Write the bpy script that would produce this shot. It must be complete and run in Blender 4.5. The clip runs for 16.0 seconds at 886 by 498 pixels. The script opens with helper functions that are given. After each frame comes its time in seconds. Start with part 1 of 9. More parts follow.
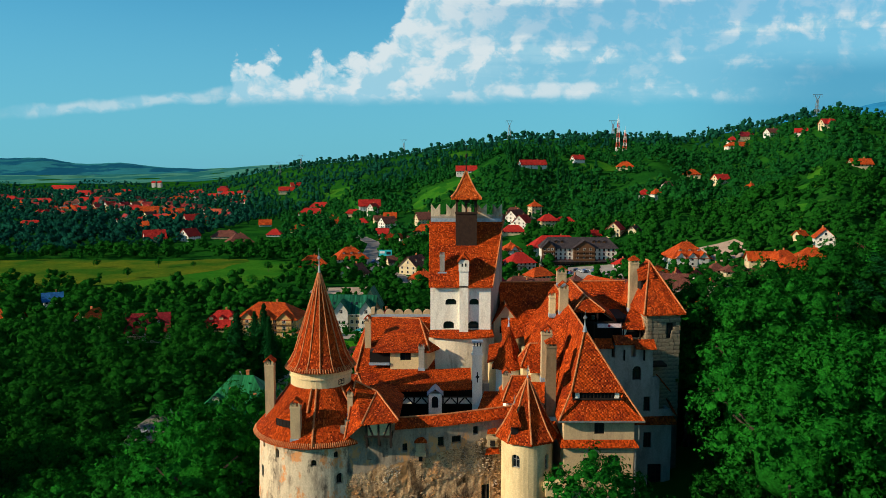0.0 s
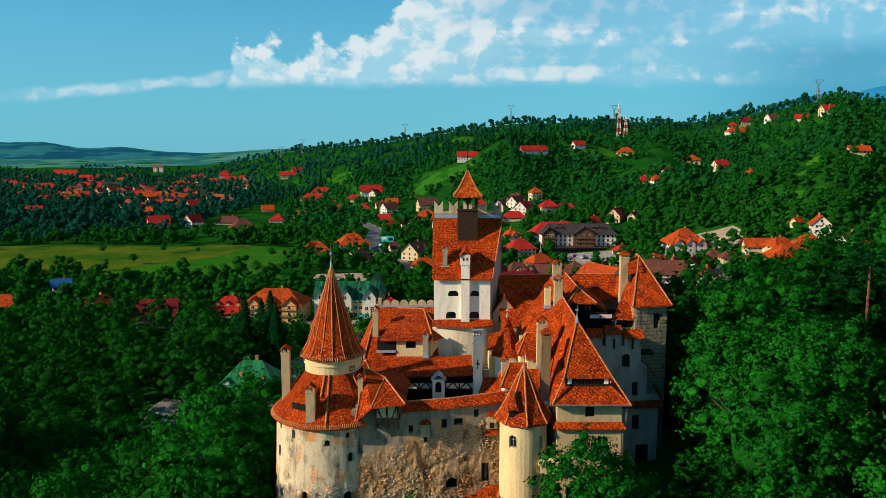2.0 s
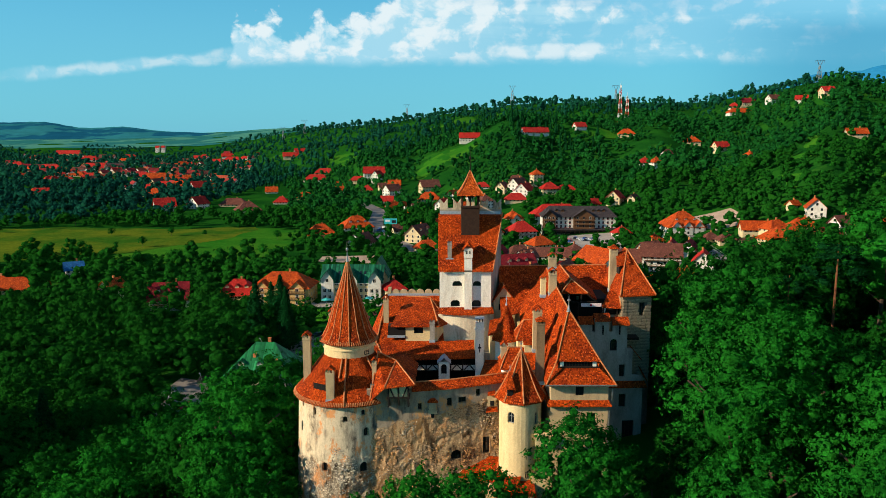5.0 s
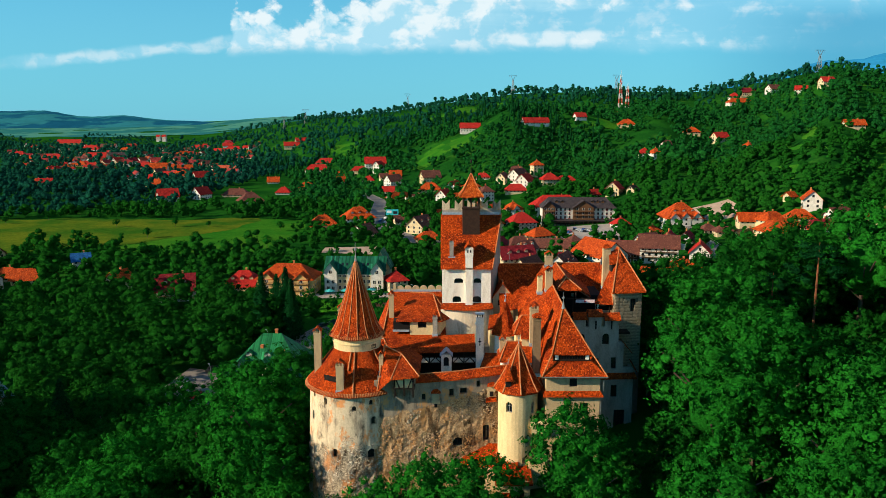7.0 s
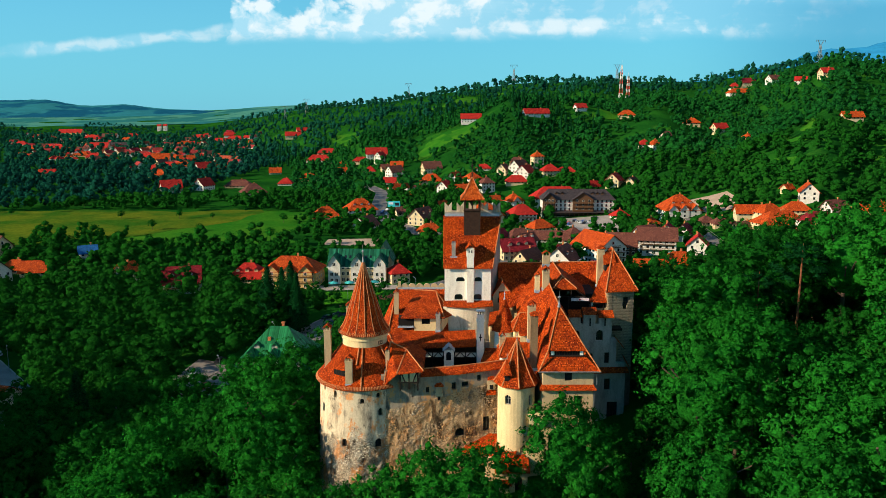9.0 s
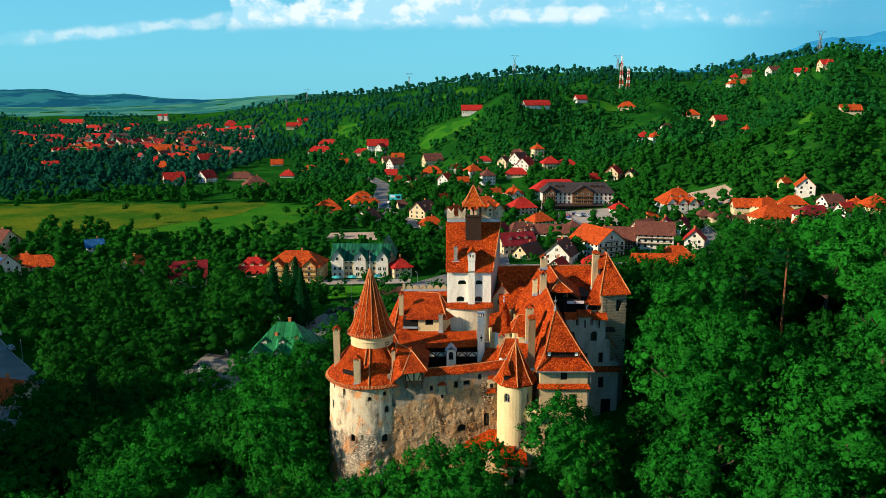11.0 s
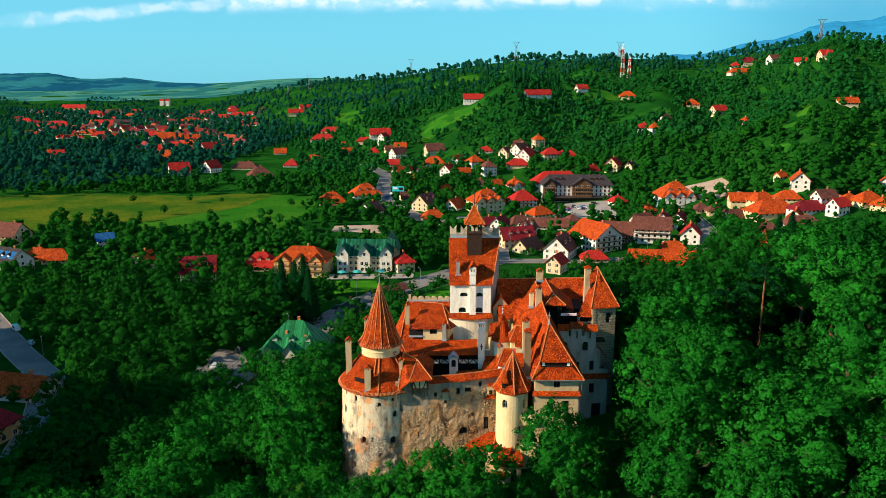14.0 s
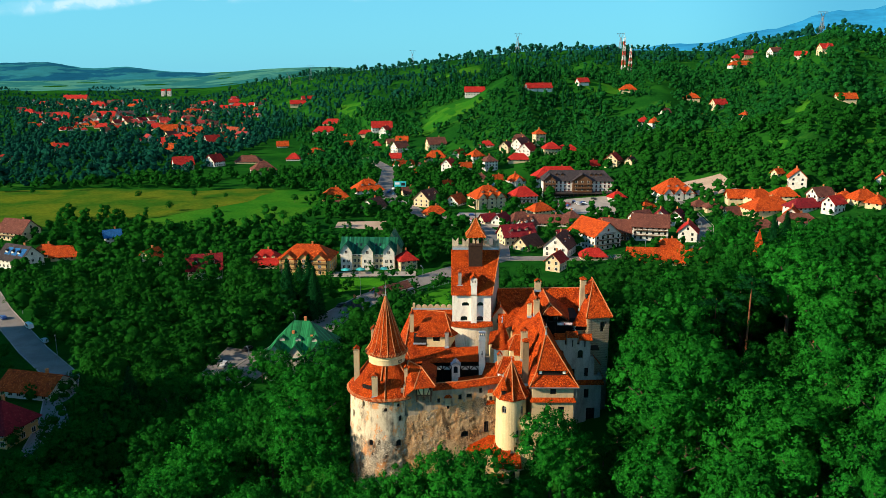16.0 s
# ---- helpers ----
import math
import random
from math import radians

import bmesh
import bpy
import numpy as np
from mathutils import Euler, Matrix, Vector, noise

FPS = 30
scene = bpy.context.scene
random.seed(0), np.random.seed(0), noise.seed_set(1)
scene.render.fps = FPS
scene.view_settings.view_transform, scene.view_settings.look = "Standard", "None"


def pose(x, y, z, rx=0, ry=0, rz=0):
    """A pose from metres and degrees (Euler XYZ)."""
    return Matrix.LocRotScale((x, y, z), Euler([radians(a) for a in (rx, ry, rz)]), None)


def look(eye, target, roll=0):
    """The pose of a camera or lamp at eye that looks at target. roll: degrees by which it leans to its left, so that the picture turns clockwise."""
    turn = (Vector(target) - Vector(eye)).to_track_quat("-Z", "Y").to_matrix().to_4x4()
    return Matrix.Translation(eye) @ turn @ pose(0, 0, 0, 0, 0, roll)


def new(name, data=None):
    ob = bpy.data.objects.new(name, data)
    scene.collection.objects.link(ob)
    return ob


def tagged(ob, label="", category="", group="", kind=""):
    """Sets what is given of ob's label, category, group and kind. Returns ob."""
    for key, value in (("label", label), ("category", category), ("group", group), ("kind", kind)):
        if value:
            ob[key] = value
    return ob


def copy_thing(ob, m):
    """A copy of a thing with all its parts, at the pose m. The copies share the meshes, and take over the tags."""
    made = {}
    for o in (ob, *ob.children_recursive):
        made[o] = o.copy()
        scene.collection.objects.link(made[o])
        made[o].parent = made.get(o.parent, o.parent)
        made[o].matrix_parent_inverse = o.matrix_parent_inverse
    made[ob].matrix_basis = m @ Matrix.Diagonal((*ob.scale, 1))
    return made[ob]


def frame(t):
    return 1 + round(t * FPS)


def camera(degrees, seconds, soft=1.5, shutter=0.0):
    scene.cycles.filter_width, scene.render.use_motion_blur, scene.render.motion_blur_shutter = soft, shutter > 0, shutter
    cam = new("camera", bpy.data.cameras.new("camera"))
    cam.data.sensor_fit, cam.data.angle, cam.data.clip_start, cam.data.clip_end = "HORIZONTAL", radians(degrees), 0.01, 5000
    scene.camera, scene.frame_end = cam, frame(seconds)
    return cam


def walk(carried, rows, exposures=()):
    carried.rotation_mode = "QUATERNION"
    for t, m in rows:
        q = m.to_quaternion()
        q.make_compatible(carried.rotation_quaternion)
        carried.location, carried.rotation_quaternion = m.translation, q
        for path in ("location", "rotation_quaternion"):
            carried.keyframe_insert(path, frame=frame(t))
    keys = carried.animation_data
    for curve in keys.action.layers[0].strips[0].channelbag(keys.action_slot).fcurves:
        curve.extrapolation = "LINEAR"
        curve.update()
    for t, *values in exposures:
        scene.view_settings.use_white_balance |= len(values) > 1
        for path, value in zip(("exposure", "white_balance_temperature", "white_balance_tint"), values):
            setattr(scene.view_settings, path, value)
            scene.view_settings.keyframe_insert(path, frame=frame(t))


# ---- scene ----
cam = camera(60.5, 16.0, soft=0.7)
METRES, EYE, TILT, LEAN, TURN = 55.0, 66.0, -6.0, 0.0, 0.0
ROWS = [
    (0.0, 0.0, 0.0, 0.0, 0.0, 0.0, -0.0),
    (0.5, -0.001, -0.0286, 0.0064, 0.02, -0.3, -0.01),
    (1.0, -0.0019, -0.0567, 0.0132, 0.04, -0.6, -0.01),
    (1.5, -0.003, -0.085, 0.0198, 0.06, -0.89, -0.01),
    (2.0, -0.0041, -0.1133, 0.0263, 0.08, -1.2, -0.02),
    (2.5, -0.0051, -0.1422, 0.0328, 0.11, -1.49, -0.02),
    (3.0, -0.006, -0.1708, 0.0394, 0.13, -1.78, -0.02),
    (3.5, -0.0074, -0.1988, 0.0462, 0.15, -2.06, -0.02),
    (4.0, -0.009, -0.2265, 0.0532, 0.17, -2.31, 0.01),
    (6.5, -0.0148, -0.3645, 0.094, 0.25, -3.42, 0.07),
    (7.0, -0.0158, -0.3916, 0.1028, 0.26, -3.64, 0.06),
    (7.5, -0.017, -0.4184, 0.1117, 0.28, -3.86, 0.06),
    (8.0, -0.0182, -0.4452, 0.1208, 0.29, -4.07, 0.07),
    (8.5, -0.0192, -0.4719, 0.1312, 0.3, -4.28, 0.07),
    (9.0, -0.0202, -0.4987, 0.1433, 0.32, -4.49, 0.08),
    (11.5, -0.0267, -0.6346, 0.2168, 0.37, -5.54, 0.1),
    (12.0, -0.0274, -0.6625, 0.2352, 0.39, -5.75, 0.09),
    (12.5, -0.0279, -0.6908, 0.2552, 0.41, -5.95, 0.08),
    (13.0, -0.0286, -0.7191, 0.2758, 0.43, -6.16, 0.06),
    (13.5, -0.0295, -0.7478, 0.2968, 0.45, -6.36, 0.04),
    (14.0, -0.0305, -0.7763, 0.3186, 0.47, -6.57, 0.05),
    (14.5, -0.0313, -0.8056, 0.3413, 0.5, -6.78, 0.05),
    (15.0, -0.0323, -0.8351, 0.3644, 0.52, -6.98, 0.04),
    (15.5, -0.0334, -0.8646, 0.388, 0.54, -7.19, 0.03),
    (16.0, -0.0347, -0.8945, 0.412, 0.56, -7.41, 0.03),
]
walk(cam, [(t, pose(0, 0, EYE, TILT, LEAN, TURN) @ pose(METRES * x, METRES * y, METRES * z, 90 + pitch, roll, yaw)) for t, x, y, z, yaw, pitch, roll in ROWS],
     exposures=((0.0, 0.36), (4.0, 0.52), (9.0, 0.68), (16.0, 0.88)))

# ---- world, sun and exposure ----
SUN_TO = Vector((-1.0, -0.34, 0.48)).normalized()


def nodes_of(tree):
    tree.nodes.clear()

    def n(kind, **kw):
        node = tree.nodes.new(kind)
        for k, v in kw.items():
            if k in node.inputs:
                node.inputs[k].default_value = v
            else:
                setattr(node, k, v)
        return node

    return n, tree.links.new


def build_world():
    w = bpy.data.worlds.new("sky")
    scene.world = w
    w.use_nodes = True
    n, link = nodes_of(w.node_tree)
    out, bg = n("ShaderNodeOutputWorld"), n("ShaderNodeBackground")
    sky = n("ShaderNodeTexSky", sky_type="NISHITA", sun_disc=False, sun_elevation=math.asin(SUN_TO.z),
            sun_rotation=math.atan2(SUN_TO.x, SUN_TO.y), air_density=1.0, dust_density=0.4, ozone_density=2.0)
    tint = n("ShaderNodeMix", data_type="RGBA", blend_type="MULTIPLY")
    tint.inputs[0].default_value = 1.0
    tint.inputs[7].default_value = SKY_TINT
    link(sky.outputs[0], tint.inputs[6])
    tc, sep = n("ShaderNodeTexCoord"), n("ShaderNodeSeparateXYZ")
    link(tc.outputs["Generated"], sep.inputs[0])
    # bright haze low over the horizon, all round
    low = n("ShaderNodeMapRange", interpolation_type="SMOOTHERSTEP")
    low.inputs[1].default_value, low.inputs[2].default_value, low.inputs[3].default_value, low.inputs[4].default_value = -0.02, 0.42, 0.78, 0.0
    link(sep.outputs[2], low.inputs[0])
    haze = n("ShaderNodeMix", data_type="RGBA")
    haze.inputs[7].default_value = HAZE
    link(low.outputs[0], haze.inputs[0])
    link(tint.outputs[2], haze.inputs[6])
    # clouds

    def m(op, a, b=None, clamp=False):
        node = n("ShaderNodeMath", operation=op, use_clamp=clamp)
        for i, v in enumerate((a, b)):
            if v is None:
                continue
            if isinstance(v, (int, float)):
                node.inputs[i].default_value = v
            else:
                link(v, node.inputs[i])
        return node.outputs[0]

    def ramp(v, lo, hi):
        node = n("ShaderNodeMapRange", interpolation_type="SMOOTHSTEP")
        node.inputs[1].default_value, node.inputs[2].default_value = lo, hi
        link(v, node.inputs[0])
        return node.outputs[0]

    x, y, z = sep.outputs[0], m("MAXIMUM", m("ABSOLUTE", sep.outputs[1]), 0.25), sep.outputs[2]
    px, pz = m("DIVIDE", x, y), m("DIVIDE", z, y)

    def field(dx, dz, sx, sz, detail, seed, rough=0.55):
        cv = n("ShaderNodeCombineXYZ")
        link(m("MULTIPLY", m("ADD", px, dx), sx), cv.inputs[0])
        link(m("MULTIPLY", m("ADD", pz, dz), sz), cv.inputs[1])
        cv.inputs[2].default_value = seed
        ns = n("ShaderNodeTexNoise", Scale=1.0, Detail=detail, Roughness=rough, Distortion=0.15)
        link(cv.outputs[0], ns.inputs["Vector"])
        return ns.outputs[0]

    def puff(dx, dz, scale, squash, detail, seed):
        """Rounded heads of cloud, high in the middle of each."""
        cv = n("ShaderNodeCombineXYZ")
        link(m("ADD", m("ADD", px, dx), m("MULTIPLY", m("SUBTRACT", wob_x, 0.5), 0.05)), cv.inputs[0])
        link(m("MULTIPLY", m("ADD", m("ADD", pz, dz), m("MULTIPLY", m("SUBTRACT", wob_z, 0.5), 0.035)), squash), cv.inputs[1])
        cv.inputs[2].default_value = seed
        vo = n("ShaderNodeTexVoronoi", feature="SMOOTH_F1", Scale=scale, Detail=detail, Roughness=0.55, Smoothness=0.35)
        link(cv.outputs[0], vo.inputs["Vector"])
        return m("SUBTRACT", 0.55, vo.outputs["Distance"])

    def less(v):
        return m("SUBTRACT", 1.0, v)

    wob_x, wob_z = field(0, 0, 14.0, 20.0, 4.0, 2.2), field(0, 0, 14.0, 20.0, 4.0, 6.1)
    streak = field(0, 0, 2.6, 26.0, 6.0, 8.2)
    billow, lit = puff(0, 0, 24.0, 1.2, 4.0, 0.3), puff(-0.012, 0.015, 24.0, 1.2, 4.0, 0.3)
    # towers over a level foot, growing into a high bank towards the east
    tops = m("ADD", m("MULTIPLY", ramp(px, -0.286, -0.264), 0.052), 0.086)
    tops = m("SUBTRACT", tops, m("MULTIPLY", m("MULTIPLY", ramp(px, -0.215, -0.195), less(ramp(px, -0.185, -0.165))), 0.022))
    tops = m("ADD", tops, m("MULTIPLY", ramp(px, -0.095, 0.01), 0.16))
    # unseen upper bank, added so the sky fills the shaded eastern faces
    tops = m("ADD", tops, m("MULTIPLY", ramp(px, 0.0, 0.6), 1.6))
    rise = m("ADD", m("SUBTRACT", tops, pz), m("MULTIPLY", m("ADD", billow, 0.62), 0.055))
    foot = ramp(m("ADD", pz, m("MULTIPLY", m("SUBTRACT", wob_x, 0.5), 0.02)), 0.080, 0.098)
    east = ramp(px, -0.06, 0.16)
    holes = m("MULTIPLY", less(ramp(m("ADD", streak, m("MULTIPLY", billow, 0.16)), 0.36, 0.56)), m("MULTIPLY", east, 0.6))
    bank = m("MULTIPLY", m("MULTIPLY", ramp(rise, 0.0, 0.020), foot), less(holes))
    clear = m("MULTIPLY", ramp(px, 0.26, 0.52), less(ramp(pz, 0.120, 0.165)))
    bank = m("MULTIPLY", m("MULTIPLY", bank, less(m("MULTIPLY", clear, 0.85))), ramp(px, -0.305, -0.268))

    def band(slope, level, half, x0, x1, x2, x3, share):
        d = m("ABSOLUTE", m("SUBTRACT", m("ADD", pz, m("MULTIPLY", m("SUBTRACT", wob_z, 0.5), 0.022)), m("ADD", m("MULTIPLY", px, slope), level)))
        return m("MULTIPLY", m("MULTIPLY", less(ramp(d, half * 0.25, half)), m("MULTIPLY", ramp(px, x0, x1), less(ramp(px, x2, x3)))), share)

    thin = m("MULTIPLY", band(0.088, 0.1215, 0.011, -0.60, -0.50, -0.28, -0.22, 0.55), ramp(streak, 0.25, 0.55))
    shelf = band(0.0, 0.104, 0.013, 0.04, 0.075, 0.19, 0.25, 0.85)
    shelf = m("MAXIMUM", shelf, band(0.0, 0.097, 0.009, -0.02, 0.0, 0.03, 0.06, 0.8))
    mask = m("MAXIMUM", m("MAXIMUM", bank, shelf), thin)
    shade = ramp(m("ADD", m("ADD", m("MULTIPLY", m("SUBTRACT", billow, lit), 1.1), m("MULTIPLY", shelf, 0.35)), m("ADD", m("MULTIPLY", m("SUBTRACT", pz, 0.10), 2.2), m("SUBTRACT", m("MULTIPLY", m("SUBTRACT", streak, 0.5), 0.9), m("MULTIPLY", ramp(px, -0.12, 0.30), 0.22)))), -0.28, 0.42)
    deep = n("ShaderNodeMix", data_type="RGBA")
    deep.inputs[7].default_value = CLOUD_DEEP
    link(m("MULTIPLY", clear, 0.55), deep.inputs[0])
    link(haze.outputs[2], deep.inputs[6])
    ccol = n("ShaderNodeMix", data_type="RGBA")
    ccol.inputs[6].default_value, ccol.inputs[7].default_value = CLOUD_LOW, CLOUD_HIGH
    link(shade, ccol.inputs[0])
    mix = n("ShaderNodeMix", data_type="RGBA")
    link(mask, mix.inputs[0])
    link(deep.outputs[2], mix.inputs[6])
    link(ccol.outputs[2], mix.inputs[7])
    link(mix.outputs[2], bg.inputs[0])
    bg.inputs[1].default_value = 0.0360
    link(bg.outputs[0], out.inputs[0])


HAZE = (3.8, 10.8, 14.2, 1)
SKY_TINT = (0.28, 2.0, 2.68, 1)
CLOUD_LOW, CLOUD_HIGH, CLOUD_DEEP = (7.0, 13.2, 16.2, 1), (14.6, 16.8, 17.6, 1), (0.7, 5.2, 9.4, 1)
build_world()
sun = new("sun", bpy.data.lights.new("sun", "SUN"))
sun.data.energy, sun.data.angle, sun.data.color = 5.0, radians(0.6), (1.0, 0.84, 0.60)
sun.matrix_world = look(SUN_TO * 300, (0, 0, 0))


# ---- materials ----
def material(name, base, rough=0.85, second=None, scale=1.0, fine=12.0, bump=0.3, metal=0.0, amount=0.5, stretch=(1, 1, 1), third=None, bump_dist=0.05, spread=(0.35, 0.65)):
    """A surface with a broad and a fine variation of colour, and relief."""
    mt = bpy.data.materials.new(name)
    mt.use_nodes = True
    n, link = nodes_of(mt.node_tree)
    out, bs = n("ShaderNodeOutputMaterial"), n("ShaderNodeBsdfPrincipled")
    link(bs.outputs[0], out.inputs[0])
    tc, mp = n("ShaderNodeTexCoord"), n("ShaderNodeMapping", Scale=stretch)
    link(tc.outputs["Object"], mp.inputs[0])
    a = n("ShaderNodeTexNoise", Scale=scale, Detail=5.0, Roughness=0.6)
    b = n("ShaderNodeTexNoise", Scale=fine, Detail=4.0, Roughness=0.65)
    link(mp.outputs[0], a.inputs["Vector"])
    link(mp.outputs[0], b.inputs["Vector"])
    second = second or tuple(c * 0.7 for c in base)
    ra = n("ShaderNodeMapRange", interpolation_type="SMOOTHSTEP")
    ra.inputs[1].default_value, ra.inputs[2].default_value = spread
    link(a.outputs[0], ra.inputs[0])
    m1 = n("ShaderNodeMix", data_type="RGBA")
    m1.inputs[6].default_value, m1.inputs[7].default_value = (*base, 1), (*second, 1)
    link(ra.outputs[0], m1.inputs[0])
    m2 = n("ShaderNodeMix", data_type="RGBA", blend_type="MULTIPLY")
    m2.inputs[0].default_value = amount
    rb = n("ShaderNodeMapRange")
    rb.inputs[1].default_value, rb.inputs[2].default_value, rb.inputs[3].default_value, rb.inputs[4].default_value = 0.3, 0.7, 0.45, 1.25
    link(b.outputs[0], rb.inputs[0])
    link(m1.outputs[2], m2.inputs[6])
    link(rb.outputs[0], m2.inputs[7])
    last = m2.outputs[2]
    if third:
        c = n("ShaderNodeTexNoise", Scale=scale * 2.7, Detail=6.0, Roughness=0.7)
        link(mp.outputs[0], c.inputs["Vector"])
        rc = n("ShaderNodeMapRange", interpolation_type="SMOOTHSTEP")
        rc.inputs[1].default_value, rc.inputs[2].default_value = 0.56, 0.66
        link(c.outputs[0], rc.inputs[0])
        m3 = n("ShaderNodeMix", data_type="RGBA")
        m3.inputs[7].default_value = (*third, 1)
        link(rc.outputs[0], m3.inputs[0])
        link(last, m3.inputs[6])
        last = m3.outputs[2]
    link(last, bs.inputs["Base Color"])
    bs.inputs["Roughness"].default_value, bs.inputs["Metallic"].default_value = rough, metal
    bs.inputs["Specular IOR Level"].default_value = 0.25
    if bump:
        bp = n("ShaderNodeBump", Strength=bump, Distance=bump_dist)
        link(b.outputs[0], bp.inputs["Height"])
        link(bp.outputs[0], bs.inputs["Normal"])
    return mt


def tile_material(name, base, dark, pale, row=0.21, col=0.16, rough=0.8, bump=0.75, vary=(0.38, 1.3)):
    """Clay tiles laid in rows, from the surface's own metre-wide map: barrel relief, a lip to each row, each tile its own tone."""
    mt = bpy.data.materials.new(name)
    mt.use_nodes = True
    n, link = nodes_of(mt.node_tree)
    out, bs = n("ShaderNodeOutputMaterial"), n("ShaderNodeBsdfPrincipled", Roughness=rough)
    bs.inputs["Specular IOR Level"].default_value = 0.06
    link(bs.outputs[0], out.inputs[0])
    uv = n("ShaderNodeUVMap")
    mp = n("ShaderNodeMapping", Scale=(1 / col, 1 / row, 1))
    link(uv.outputs[0], mp.inputs[0])
    fl, fr = n("ShaderNodeVectorMath", operation="FLOOR"), n("ShaderNodeVectorMath", operation="FRACTION")
    row_of, half, shifted = n("ShaderNodeSeparateXYZ"), n("ShaderNodeMath", operation="FLOOR"), n("ShaderNodeCombineXYZ")
    link(mp.outputs[0], row_of.inputs[0])
    link(row_of.outputs[1], half.inputs[0])
    bond = n("ShaderNodeMath", operation="MULTIPLY_ADD")
    bond.inputs[1].default_value = 0.5
    link(half.outputs[0], bond.inputs[0])
    link(row_of.outputs[0], bond.inputs[2])
    link(bond.outputs[0], shifted.inputs[0])
    link(row_of.outputs[1], shifted.inputs[1])
    link(shifted.outputs[0], fl.inputs[0])
    link(shifted.outputs[0], fr.inputs[0])
    wn = n("ShaderNodeTexWhiteNoise", noise_dimensions="2D")
    link(fl.outputs[0], wn.inputs["Vector"])
    tc = n("ShaderNodeTexCoord")
    patch = n("ShaderNodeTexNoise", Scale=0.45, Detail=6.0, Roughness=0.65)
    link(tc.outputs["Object"], patch.inputs["Vector"])
    r1 = n("ShaderNodeMapRange", interpolation_type="SMOOTHSTEP")
    r1.inputs[1].default_value, r1.inputs[2].default_value = 0.40, 0.68
    link(patch.outputs[0], r1.inputs[0])
    m1 = n("ShaderNodeMix", data_type="RGBA")
    m1.inputs[6].default_value, m1.inputs[7].default_value = (*base, 1), (*dark, 1)
    link(r1.outputs[0], m1.inputs[0])
    r2 = n("ShaderNodeMapRange")
    r2.inputs[1].default_value, r2.inputs[2].default_value = 0.86, 1.0
    link(wn.outputs["Value"], r2.inputs[0])
    m2 = n("ShaderNodeMix", data_type="RGBA")
    m2.inputs[7].default_value = (*pale, 1)
    link(r2.outputs[0], m2.inputs[0])
    link(m1.outputs[2], m2.inputs[6])
    r3 = n("ShaderNodeMapRange")
    r3.inputs[3].default_value, r3.inputs[4].default_value = vary
    link(wn.outputs["Value"], r3.inputs[0])
    m3 = n("ShaderNodeMix", data_type="RGBA", blend_type="MULTIPLY")
    m3.inputs[0].default_value = 1.0
    link(m2.outputs[2], m3.inputs[6])
    link(r3.outputs[0], m3.inputs[7])
    link(m3.outputs[2], bs.inputs["Base Color"])
    sp = n("ShaderNodeSeparateXYZ")
    link(fr.outputs[0], sp.inputs[0])
    s1 = n("ShaderNodeMath", operation="MULTIPLY")
    s1.inputs[1].default_value = math.pi
    link(sp.outputs[0], s1.inputs[0])
    s2 = n("ShaderNodeMath", operation="SINE")
    link(s1.outputs[0], s2.inputs[0])
    s3 = n("ShaderNodeMath", operation="SUBTRACT")
    s4 = n("ShaderNodeMath", operation="MULTIPLY")
    s4.inputs[1].default_value = 1.5
    link(sp.outputs[1], s4.inputs[0])
    link(s2.outputs[0], s3.inputs[0])
    link(s4.outputs[0], s3.inputs[1])
    bp = n("ShaderNodeBump", Strength=bump, Distance=0.07)
    link(s3.outputs[0], bp.inputs["Height"])
    link(bp.outputs[0], bs.inputs["Normal"])
    return mt


